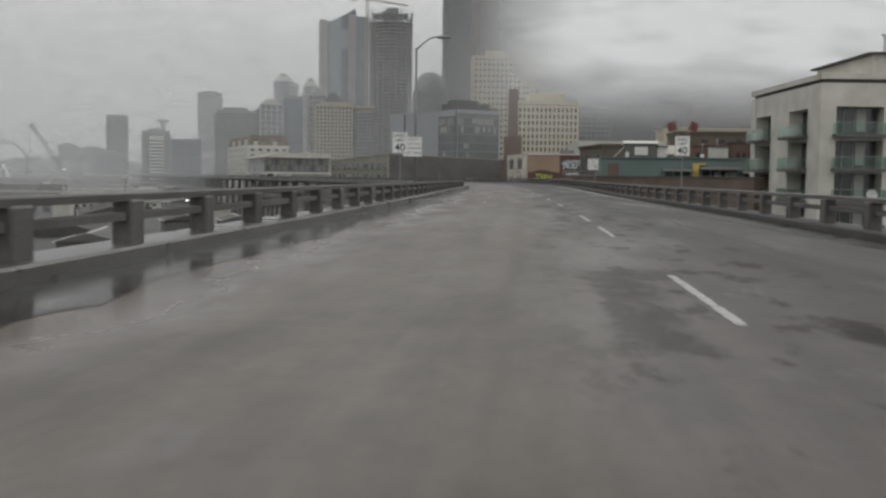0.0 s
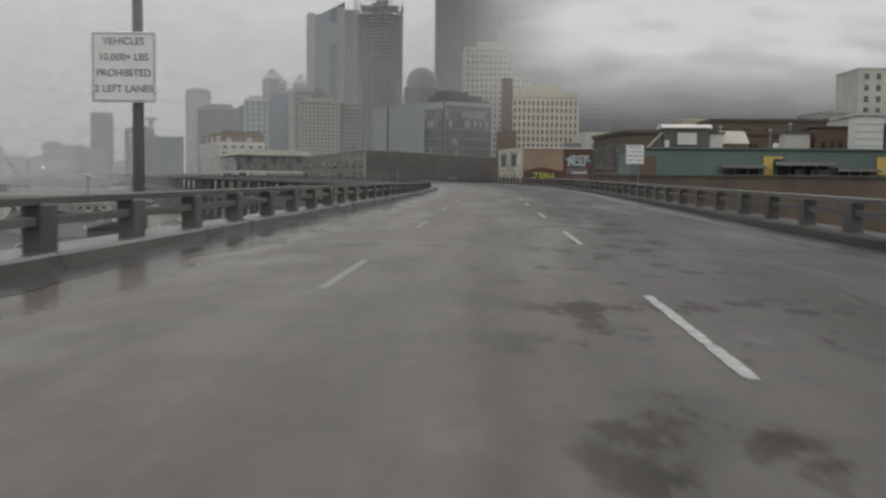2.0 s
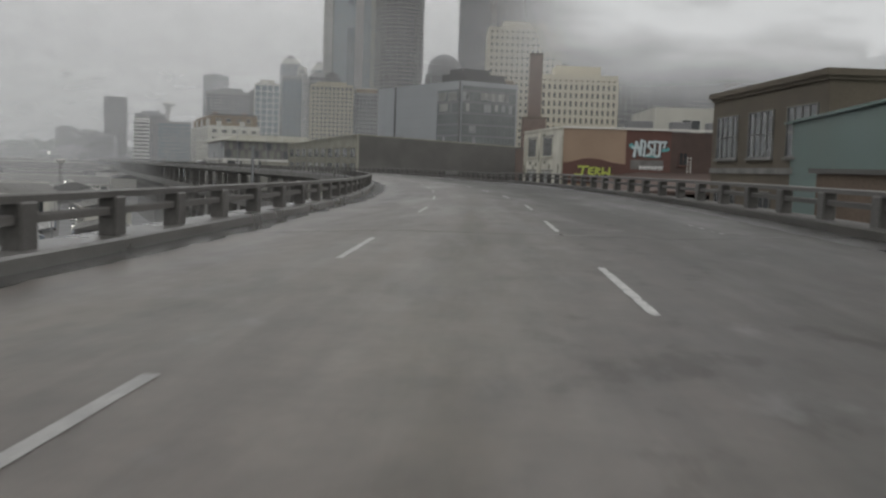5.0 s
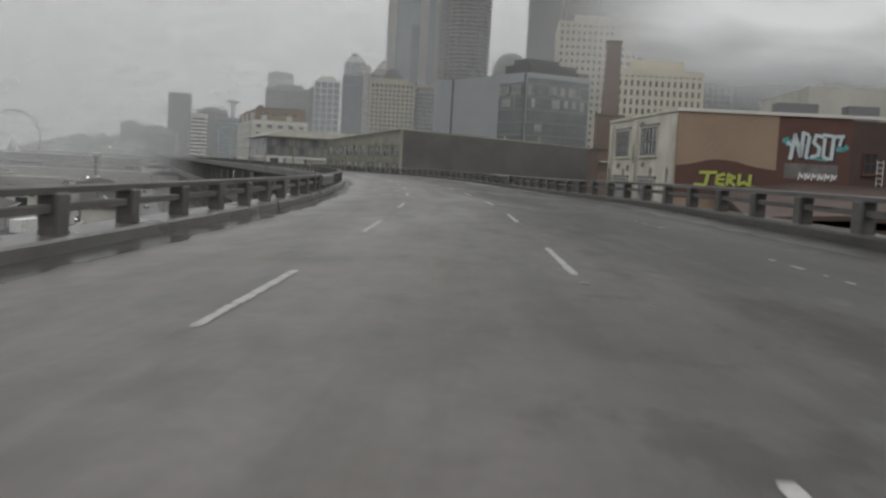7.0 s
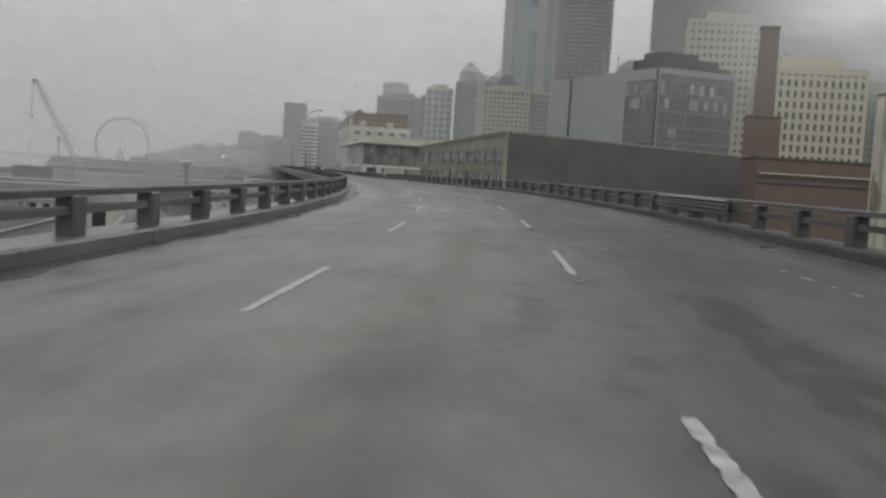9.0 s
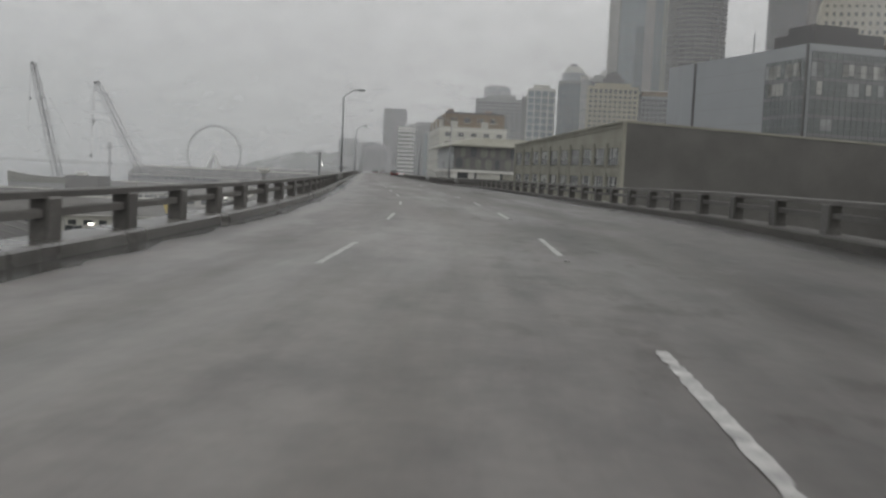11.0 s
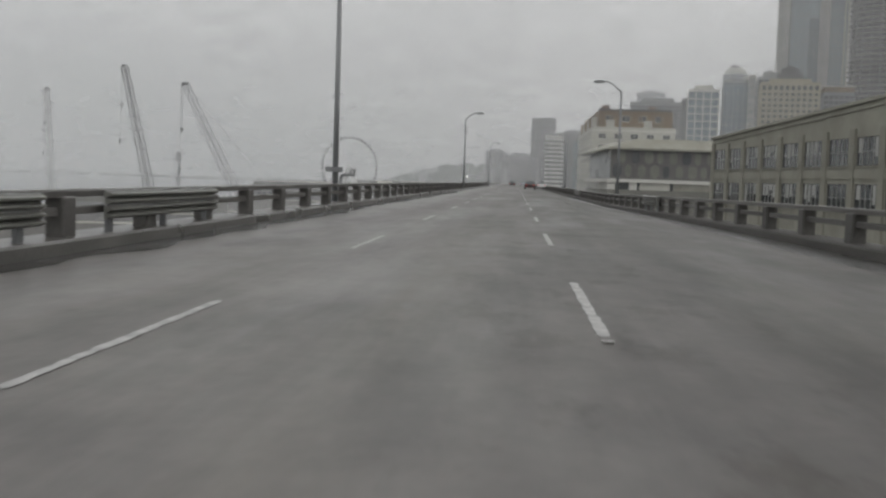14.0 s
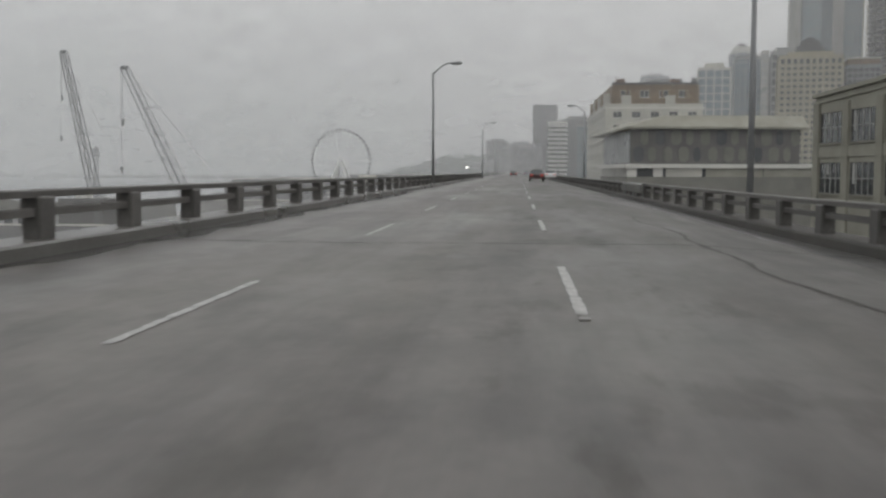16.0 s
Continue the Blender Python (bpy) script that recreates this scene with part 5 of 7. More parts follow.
def roof_house(x, y, w, d, h, wall, label, roof=M_ROOF, barrel=False):
    rt = thing("rooftop_unit", mg @ pose(x, y, 4.1), label, "roof unit", "rooftop plant")
    bm = bmesh.new()
    box(bm, 0, 0, 0, w, d, h)
    part("casing", bm, wall, rt)
    bm = bmesh.new()
    if barrel:
        n = 8
        rows = []
        for k in range(n + 1):
            a = math.pi * k / n
            rows.append([bm.verts.new((q, d / 2 - (d / 2 + 0.3) * math.cos(a), h + 0.002 + 0.5 * math.sin(a))) for q in (-0.3, w + 0.3)])
        for r, s in zip(rows[:-1], rows[1:]):
            bm.faces.new((r[0], r[1], s[1], s[0]))
        bm.faces.new([r[0] for r in rows])
        bm.faces.new([r[1] for r in rows][::-1])
    else:
        box(bm, -0.25, -0.25, h + 0.002, w + 0.25, d + 0.25, h + 0.16)
    part("roof_cap", bm, roof, rt)
    return rt


rt = roof_house(3.7, 3.0, 4.7, 5.0, 2.5, M_DKWALL, "dark roof house with a white barrel roof", M_OFFWHITE, True)
bm = bmesh.new()
box(bm, 1.4, -0.12, 0.75, 3.4, -0.004, 2.0)
part("white_panel", bm, M_OFFWHITE, rt)
bm = bmesh.new()
box(bm, 0.05, -0.5, 0.4, 0.5, -0.004, 1.2)
part("meter_box", bm, M_OFFWHITE, rt)
rt = roof_house(8.6, 4.0, 1.4, 4.0, 2.0, M_OFFWHITE, "small white roof house on the shed")
rt = thing("roof_awning", mg @ pose(9.5, 4.0, 4.1), "cream sloping awning on the shed roof", "awning")
bm = bmesh.new()
v = [bm.verts.new(p) for p in ((0.2, 1.2, 2.3), (3.0, 1.2, 2.3), (3.3, 0, 1.0), (-0.1, 0, 1.0))]
v += [bm.verts.new(q.co - Vector((0, 0, 0.1))) for q in v]
for f in ((0, 1, 2, 3), (7, 6, 5, 4), (0, 4, 5, 1), (1, 5, 6, 2), (2, 6, 7, 3), (3, 7, 4, 0)):
    bm.faces.new([v[k] for k in f])
part("awning_sheet", bm, M_CREAM, rt)
rep("awning_post", rt, M_STEEL, (0.08, 0.08, 1.0), [(0.0, 0.02, 0), (3.1, 0.02, 0)])
rt = thing("roof_vent", mg @ pose(15.15, 2.0, 4.1), "small white roof vent with a flared hood", "vent")
bm = bmesh.new()
rod(bm, (0, 0, 0), (0, 0, 0.5), 0.2, 0.2, 10)
part("stack", bm, M_OFFWHITE, rt)
bm = bmesh.new()
rod(bm, (0, 0, 0.5), (0, 0, 0.95), 0.36, 0.24, 10)
part("hood", bm, M_OFFWHITE, rt)
rt = thing("roof_ramp", mg @ pose(2.0, 4.0, 4.1), "pale sloping conveyor housing on the shed roof", "conveyor")
bm = bmesh.new()
v = [bm.verts.new(p) for p in ((0, 0, 0.5), (0, 0.7, 0.5), (1.75, 0.7, 2.3), (1.75, 0, 2.3))]
v += [bm.verts.new(q.co - Vector((0, 0, 0.25))) for q in v]
for f in ((0, 1, 2, 3), (7, 6, 5, 4), (0, 4, 5, 1), (1, 5, 6, 2), (2, 6, 7, 3), (3, 7, 4, 0)):
    bm.faces.new([v[k] for k in f])
part("housing", bm, M_PALE, rt)
bm = bmesh.new()
box(bm, 0.1, 0.2, 0, 0.25, 0.5, 0.4)
box(bm, 1.5, 0.2, 0, 1.65, 0.5, 1.9)
part("trestle", bm, M_STEEL, rt)
rt = roof_house(20.6, 8.0, 5.2, 6.0, 2.9, M_BRICK, "brick roof house with small arched windows")
rep("window", rt, M_DARKWIN, (0.4, 0.058, 0.9), [(0.7 + 0.9 * k, -0.06, 0.4) for k in range(5)])
rt = roof_house(17.2, 7.0, 2.6, 3.0, 2.2, M_PALE, "pale roof house with ducts")
rt = roof_house(23.4, 3.0, 2.9, 2.5, 4.0, M_OFFWHITE, "tall white ribbed tank housing on the shed roof", M_OFFWHITE)
rep("rib", rt, M_MIDPALE, (2.92, 0.03, 0.08), [(-0.01, -0.034, 0.7 + 0.75 * k) for k in range(5)])
rt = roof_house(29.0, 6.0, 9.0, 6.0, 2.4, M_BRICK, "long brick roof house on the shed")
rep("window", rt, M_DARKWIN, (0.8, 0.058, 1.1), [(0.7 + 1.7 * k, -0.06, 0.7) for k in range(5)])
for k, (x, y, h) in enumerate(((6.5, 10, 2.2), (11.0, 12, 3.0), (16.4, 11, 2.6), (19.0, 13, 3.4), (27.5, 10, 2.8))):
    rt = thing("roof_vent", mg @ pose(x, y, 4.1), "grey roof pipe with a cowl", "vent", "roof vents")
    bm = bmesh.new()
    rod(bm, (0, 0, 0), (0, 0, h), 0.12, 0.12, 8)
    part("stack", bm, M_STEEL, rt)
    bm = bmesh.new()
    rod(bm, (0, 0, h), (0, 0, h + 0.3), 0.28, 0.1, 8)
    part("hood", bm, M_STEEL, rt)


# city blocks behind the sheds
def city_block(x, y, w, d, top, wall, label, floor=3.4):
    th = thing("city_block", pose(x, y, 0, 0, 0, -4), label, "building", "city blocks")
    shell(th, w, d, LOW, top, wall)
    cornice(th, w, d, top + 0.002, 0.4, 0.25, wall)
    rows = max(1, int((top - 1) / floor))
    n = max(2, int(w / 3.4))
    windows_on(th, Matrix(), n, rows, 1.5, 1.9, (w - 1.2) / n, floor, 0.6 + (w - 1.2) / n / 2, top - floor * rows + 0.2, frame=wall, bars=1, cross=1)
    return th


for q in ((46, 196, 16, 14, 7.6, M_BRICK, "low red brick block with sash windows"), (66, 188, 22, 16, 8.8, M_DKBRICK, "old dark brick block with sash windows"), (52, 232, 20, 14, 11.5, M_TAN, "tan brick block with sash windows"), (80, 240, 26, 18, 13.0, M_PALE, "pale rendered block with sash windows"), (112, 250, 28, 18, 12.0, M_BRICK, "red brick block with sash windows"), (70, 330, 30, 20, 17.0, M_BEIGE, "beige block with sash windows"), (110, 340, 30, 20, 20.0, M_MIDPALE, "grey block with sash windows"), (131, 364, 44, 22, 35.0, M_PALE, "tall pale block with sash windows"), (95, 200, 18, 16, 12.5, M_OLIVE, "olive rendered block with sash windows")):
    city_block(*q)
# brick parapet building in front of the shed
mb = rect(18.5, 150.0, 34.0, 113.0)
WB = math.dist((18.5, 150.0), (34.0, 113.0))
th = thing("brick_building", mb, "low rust-brown brick building with a dark roof edge", "building")
shell(th, WB, 16, LOW, 1.4, M_BROWNBRICK, parapet=0.4)
bm = bmesh.new()
box(bm, -0.2, -0.15, 1.402, WB + 0.2, 0.6, 1.55)
part("parapet_cap", bm, M_DKWALL, th)
th = thing("garage_building", rect(26.5, 171.5, 27.0, 158.5), "low brown building with tall garage openings", "building")
shell(th, 13, 6, LOW, 3.7, M_TAN, parapet=0.3)
rep("garage_door", th, M_DARKWIN, (2.6, 0.078, 2.9), [(0.8 + 4.2 * i, -0.08, -0.6) for i in range(3)])


# apartment house with glass balconies in deep openings
th = thing("apartment_house", rect(35.5, 120.0, 35.5, 98.0), "pale concrete apartment house with green glass balconies", "building")
LA, DA, INSET = 22.0, 62.0, 1.5
bm = bmesh.new()
box(bm, INSET, INSET, LOW, LA - INSET, DA, 10.4)
part("window_wall", bm, M_DARKWIN, th, "dark recessed glazing")
bm = bmesh.new()
box(bm, 0.3, 0.3, 10.402, LA - 0.3, DA, 10.75)
part("roof", bm, M_ROOF, th)
LEVELS = (-7.3, -4.0, -0.7, 2.4, 5.6)
for face, length, opens in ((Matrix(), LA, ((1.8, 7.2), (13.0, 18.6))), (pose(LA, 0, 0, 0, 0, 90), DA, ((1.5, 6.0), (8.2, 12.7), (14.9, 19.4), (21.6, 26.1), (28.3, 32.8), (35.0, 39.5), (41.7, 46.2)))):
    side = length > LA
    # piers between the openings
    ends = [0.0 if not side else 0.002] + [q for o in opens for q in o] + [length]
    for a, b in zip(ends[::2], ends[1::2]):
        if side and a < 0.1:
            a = 1.499
        if b - a > 0.05:
            bm = bmesh.new()
            box(bm, a, 0.0, LOW, b, INSET - 0.002, 10.4, face)
            part("pier", bm, M_CONCW, th)
    # beams under and over the openings
    for o0, o1 in opens:
        zs = [LOW] + [q for f in LEVELS for q in (f, f + 2.6)] + [10.4]
        for z0, z1 in zip(zs[::2], zs[1::2]):
            bm = bmesh.new()
            box(bm, o0 + 0.002, 0.04, z0, o1 - 0.002, INSET - 0.004, z1, face)
            part("spandrel", bm, M_CONCW, th)
        for f in LEVELS:
            bm = bmesh.new()
            for k in range(5):
                x = o0 + 0.05 + (o1 - o0 - 0.16) * k / 4
                box(bm, x, INSET - 0.1, f + 0.002, x + 0.07, INSET - 0.006, f + 2.59, face)
            part("window_frame", bm, M_GALV, th)
            bm = bmesh.new()
            x = o0 + (o1 - o0) * 0.55
            box(bm, x, INSET - 0.05, f + 0.3, x + 0.9, INSET - 0.01, f + 2.5, face)
            part("blind", bm, M_BLIND, th)
            bm = bmesh.new()
            box(bm, o0 - 0.35, -1.0, f - 0.3, o1 + 0.15, -0.002, f - 0.02, face)
            bal = part("balcony", bm, M_DKWALL, th, "dark balcony slab")
            bm = bmesh.new()
            box(bm, o0 - 0.3, -0.96, f, o1 + 0.1, -0.93, f + 1.05, face)
            box(bm, o0 - 0.3, -0.925, f, o0 - 0.27, -0.05, f + 1.05, face)
            box(bm, o1 + 0.07, -0.925, f, o1 + 0.1, -0.05, f + 1.05, face)
            part("glass_balustrade", bm, M_GREENGLASS, bal, "pale green glass balustrade").visible_shadow = False
            bm = bmesh.new()
            box(bm, o0 - 0.32, -0.98, f + 1.052, o1 + 0.12, -0.91, f + 1.1, face)
            part("handrail", bm, M_GALV, bal)
bm = bmesh.new()
box(bm, -0.04, -0.04, 10.752, LA + 0.04, DA, 11.3)
part("parapet", bm, M_CONCW, th)
bm = bmesh.new()
box(bm, 4.0, 6.0, 11.302, LA - 3.0, DA - 4, 13.4)
part("penthouse", bm, M_CONCW, th)
bm = bmesh.new()
box(bm, 3.4, 5.4, 13.402, LA - 2.4, DA - 3.4, 13.6)
part("penthouse_roof", bm, M_ROOF, th)
rep("louvre", th, M_OFFWHITE, (0.2, 0.22, 1.6), [(LA - 3.2, 7.0 + 0.5 * i, 13.602) for i in range(90)])
bm = bmesh.new()
box(bm, LA - 3.25, 6.8, 15.204, LA - 2.95, 52.5, 15.4)
part("screen_rail", bm, M_OFFWHITE, th)


th = thing("satellite_dish", pose(40.1, 96.75, -0.1, 62, 0, -18), "small white satellite dish clamped to a balcony rail", "satellite dish")
bm = bmesh.new()
rings = []
for k in range(6):
    r = 0.5 * k / 5
    rings.append([bm.verts.new((r * math.cos(2 * math.pi * i / 18), r * math.sin(2 * math.pi * i / 18), 0.55 * r * r)) for i in range(18)] if k else [bm.verts.new((0, 0, 0))])
for i in range(18):
    j = (i + 1) % 18
    bm.faces.new((rings[0][0], rings[1][i], rings[1][j]))
    for p, q in zip(rings[1:-1], rings[2:]):
        bm.faces.new((p[i], q[i], q[j], p[j]))
bmesh.ops.solidify(bm, geom=list(bm.faces), thickness=0.02)
part("reflector", bm, M_WHITE, th)
bm = bmesh.new()
rod(bm, (0, -0.45, 0.1), (0, 0, 0.5), 0.015, 0.015, 6)
part("feed_arm", bm, M_STEEL, th)
bm = bmesh.new()
rod(bm, (0, 0, -0.05), (0, -0.25, -0.32), 0.03, 0.03, 8)
part("clamp", bm, M_STEEL, th)


# wing-roofed dark pavilion and the white building behind it
mp = pose(-104.0, 603.0, 0, 0, 0, 28)
th = thing("pavilion", mp, "dark olive pavilion with overhanging roof and panelled upper floor", "building")
bm = bmesh.new()
box(bm, 0, 0, 3.1, 40, 30, 11.2)
part("wall", bm, M_DKWALL, th)
bm = bmesh.new()
box(bm, -0.2, 0.3, 3.3, -0.01, 29, 10.6)
part("glazed_side", bm, M_LIGHTWIN, th, "pale glazed side wall")
rep("glazing_bar", th, M_STEEL, (0.08, 0.1, 7.3), [(-0.3, 0.3 + 3.2 * i, 3.3) for i in range(10)])
bm = bmesh.new()
box(bm, -0.9, -0.9, LOW, 46, 30, 0.1)
part("ground_floor", bm, M_DULLOLIVE, th)
bm = bmesh.new()
box(bm, -0.6, -0.6, 0.102, 46, 29.6, 2.1)
part("inner_wall", bm, M_DARKWIN, th, "dark glazing behind the mullions")
bm = bmesh.new()
box(bm, -1.5, -1.5, 2.102, 47, 30.5, 3.05)
part("floor_slab", bm, M_OFFWHITE, th)
rep("mullion", th, M_OFFWHITE, (0.25, 0.5, 1.996), [(-0.88, 0.2 + 1.5 * i, 0.103) for i in range(20)])
rep("pier", th, M_OFFWHITE, (2.2, 0.25, 1.996), [(-0.9, -0.88, 0.103), (5.2, -0.88, 0.103)])
rep("shutter_door", th, M_PALE, (8.5, 0.12, 1.9), [(8.2, -0.74, 0.103)])
rep("wall_panel", th, M_OLIVE, (13.5, 0.14, 1.996), [(17.6, -0.76, 0.103), (31.3, -0.76, 0.103)])
bm = bmesh.new()
top = [bm.verts.new(v) for v in ((8, 1.0, 14.4), (41, 1.0, 14.4), (41, 28, 14.4), (5, 28, 13.8))]
mid = [bm.verts.new(v) for v in ((-1.2, -1.8, 11.7), (41.5, -1.8, 11.7), (41.5, 32, 11.7), (-3.5, 32, 10.4))]
low = [bm.verts.new(v) for v in ((-1.2, -1.8, 11.21), (41.5, -1.8, 11.21), (41.5, 32, 11.21), (-3.5, 32, 10.0))]
bm.faces.new(top)
bm.faces.new(low[::-1])
for a, b in ((mid, top), (low, mid)):
    for i in range(4):
        j = (i + 1) % 4
        bm.faces.new((a[i], a[j], b[j], b[i]))
part("overhanging_roof", bm, M_OLIVE, th)
for j in range(2):
    for i in range(11):
        x = 0.6 + 3.55 * i + (1.75 if j else 0.0)
        w = (2.5, 1.7, 2.1)[(i + j) % 3]
        z0, z1 = 3.5 + 3.9 * j, 7.1 + 3.9 * j
        bm = bmesh.new()
        c = 0.75
        ring = [(x, z0 + c), (x + c, z0), (x + w - c, z0), (x + w, z0 + c), (x + w, z1 - c), (x + w - c, z1), (x + c, z1), (x, z1 - c)]
        fr = [bm.verts.new((p, -0.14, q)) for p, q in ring]
        bk = [bm.verts.new((p, -0.003, q)) for p, q in ring]
        bm.faces.new(fr)
        for k in range(8):
            bm.faces.new((fr[k], bk[k], bk[(k + 1) % 8], fr[(k + 1) % 8]))
        part("panel", bm, M_DULLOLIVE if (i * 3 + j) % 4 else M_SMOKE, th)


# ================= towers =================
def tower(label, x, y, w, d, z1, turn, clad, glass, floor=3.8, bay=4.0, band=1.3, pier=0.9, crown=0.0, name="office_tower", group="city towers", roofbox=True, near=False):
    """Glass core with proud spandrel bands and piers, every storey and bay built."""
    th = thing(name, pose(x, y, 0, 0, 0, turn), label, "tower", group)
    bm = bmesh.new()
    box(bm, -w / 2, -d / 2, LOW, w / 2, d / 2, z1)
    part("core", bm, glass, th)
    z, zs = LOW + floor, []
    while z < z1 - 2.6:
        zs.append(z)
        z += floor
    n1, n2 = max(2, round(w / bay)), max(2, round(d / bay))
    along = [(-w / 2 + w * i / n1, sg) for i in range(n1 + 1) for sg in (-1, 1)] if pier else []
    across = [(-d / 2 + d * i / n2, sg) for i in range(1, n2) for sg in (-1, 1)] if pier else []
    pw, h = pier / 2, z1 - LOW - 1.6
    if near:
        rep("spandrel", th, clad, (w + 0.44, d + 0.44, band), [(-w / 2 - 0.22, -d / 2 - 0.22, q) for q in zs])
        rep("pier", th, clad, (pier, 0.36, h), [(a - pw, sg * (d / 2 + 0.2) - 0.18, LOW) for a, sg in along])
        rep("pier", th, clad, (0.36, pier, h), [(sg * (w / 2 + 0.2) - 0.18, a - pw, LOW) for a, sg in across])
    else:
        bm = bmesh.new()
        for q in zs:
            box(bm, -w / 2 - 0.22, -d / 2 - 0.22, q, w / 2 + 0.22, d / 2 + 0.22, q + band)
        for a, sg in along:
            box(bm, a - pw, sg * (d / 2 + 0.2) - 0.18, LOW, a + pw, sg * (d / 2 + 0.2) + 0.18, LOW + h)
        for a, sg in across:
            box(bm, sg * (w / 2 + 0.2) - 0.18, a - pw, LOW, sg * (w / 2 + 0.2) + 0.18, a + pw, LOW + h)
        tagged(part("facade_grid", bm, clad, th), kind="stuff")
    bm = bmesh.new()
    box(bm, -w / 2 - 0.35, -d / 2 - 0.35, z1 - 1.5, w / 2 + 0.35, d / 2 + 0.35, z1 + 0.8)
    part("parapet", bm, clad, th)
    if roofbox:
        bm = bmesh.new()
        box(bm, -w * 0.3, -d * 0.3, z1 + 0.802, w * 0.3, d * 0.3, z1 + 5 + crown)
        part("roof_plant", bm, clad, th)
    return th


tower("dark grey slab tower far along the waterfront", -662, 2110, 40, 30, 118, 12, M_DARKCLAD, M_SMOKE, roofbox=False)
tower("blue grey slab tower with a stepped top", -535, 2382, 54, 36, 186, 14, M_MIDGREY, M_BLUEWIN)


def round_tower(label, x, y, r, top, clad, glass, wing):
    """Round glass tower with floor rings, a pale drum crown and a square wing."""
    th = thing("round_tower", pose(x, y, 0), label, "tower", "city towers")
    bm = bmesh.new()
    rod(bm, (0, 0, LOW), (0, 0, top), r, r, 20)
    part("core", bm, glass, th)
    bm = bmesh.new()
    z = LOW + 7.2
    while z < top - 3:
        rod(bm, (0, 0, z), (0, 0, z + 1.4), r + 0.35, r + 0.35, 20)
        z += 7.2
    for i in range(10):
        a = 2 * math.pi * i / 10
        rod(bm, (r * math.cos(a), r * math.sin(a), LOW), (r * math.cos(a), r * math.sin(a), top), 0.6, 0.6, 4)
    tagged(part("facade_grid", bm, clad, th), kind="stuff")
    bm = bmesh.new()
    rod(bm, (0, 0, top), (0, 0, top + 5), r * 0.96, r * 0.86, 20)
    rod(bm, (0, 0, top + 5.002), (0, 0, top + 11), r * 0.80, r * 0.62, 20)
    part("crown", bm, M_PALE, th, "pale stepped drum crown")
    bm = bmesh.new()
    box(bm, -r * 0.3, -r * 0.3, top + 11.002, r * 0.25, r * 0.3, top + 15)
    rod(bm, (-r * 0.1, 0, top + 15), (-r * 0.1, 0, top + 19), 0.9, 0.4, 5)
    part("roof_plant", bm, M_DARKCLAD, th)
    bm = bmesh.new()
    box(bm, r * 0.7, -r * 0.8, LOW, r * 0.7 + wing, r * 0.8, top - 3)
    part("wing", bm, M_PALE, th, "pale square wing")
    bm = bmesh.new()
    z = LOW + 7.2
    while z < top - 7:
        box(bm, r * 0.7 + 1.2, -r * 0.8 - 0.3, z, r * 0.7 + wing - 1.2, -r * 0.8 - 0.02, z + 3.6)
        z += 7.2
    tagged(part("window_band", bm, M_SMOKE, th), kind="stuff")


round_tower("round blue grey glass tower with a pale drum crown", -301, 1962, 19, 176, M_MIDGREY, M_DEEPGLASS, 13)
round_tower("pale round tower with a rounded top", -254, 1990, 15, 170, M_PALE, M_BLUEWIN, 8)
# tall glass tower with a raked crown: bays of panel, glass, recess and stone side by side
th = thing("office_tower", pose(-138, 1400, 0, 0, 0, 10), "tall blue glass tower with stone pier and raked crown", "tower", "city towers")
bm = bmesh.new()
box(bm, -18, -18, LOW, 18, 20, 195)
part("core", bm, M_DEEPGLASS, th)
bm = bmesh.new()
v = [bm.verts.new(p) for p in ((-18, -20, LOW), (-1.5, -20, LOW), (-1.5, -18.002, LOW), (-18, -18.002, LOW), (-18, -20, 203), (-1.5, -20, 211), (-1.5, -18.002, 211), (-18, -18.002, 203))]
for f in ((0, 1, 5, 4), (1, 2, 6, 5), (2, 3, 7, 6), (3, 0, 4, 7), (4, 5, 6, 7), (3, 2, 1, 0)):
    bm.faces.new([v[i] for i in f])
bay_ob = part("glass_bay", bm, M_SKYGLASS, th, "pale sky blue glass bay")
z = 4.0
while z < 195:
    bm = bmesh.new()
    v = [bm.verts.new((x, y, z + h + (4.2 if x > -5 else 0.0))) for y in (-20.35, -20.002) for x, h in ((-17.8, 0), (-1.7, 0), (-1.7, 0.8), (-17.8, 0.8))]
    for f in ((0, 1, 2, 3), (7, 6, 5, 4), (0, 4, 5, 1), (1, 5, 6, 2), (2, 6, 7, 3), (3, 7, 4, 0)):
        bm.faces.new([v[k] for k in f])
    part("sloping_transom", bm, M_MIDGREY, bay_ob)
    z += 12.5
bm = bmesh.new()
box(bm, -1.498, -18.6, 168.0, 8, -18.002, 195)
part("recess_head", bm, M_SKYGLASS, th)
bm = bmesh.new()
box(bm, 8.002, -20.6, LOW, 17.5, -18.002, 214)
part("stone_pier", bm, M_WARMPIER, th)
bm = bmesh.new()
v = [bm.verts.new(p) for p in ((-11, -17.9, 195.002), (18, -17.9, 195.002), (18, 20, 195.002), (-11, 20, 195.002), (-11, -17.9, 206), (18, -17.9, 222), (18, 20, 222), (-11, 20, 206))]
for f in ((0, 1, 5, 4), (1, 2, 6, 5), (2, 3, 7, 6), (3, 0, 4, 7), (4, 5, 6, 7)):
    bm.faces.new([v[i] for i in f])
part("raked_crown", bm, M_DEEPGLASS, th)
bm = bmesh.new()
box(bm, -19.4, -19.2, LOW, -18.002, 10, 204)
part("dark_joint", bm, M_DARKCLAD, th)
bm = bmesh.new()
box(bm, -29.5, -19.6, LOW, -19.402, 10, 206)
part("panel_wing", bm, M_PALE, th, "pale panelled side wing")
bm = bmesh.new()
box(bm, 18.002, -17.0, LOW, 34.5, 14, 212)
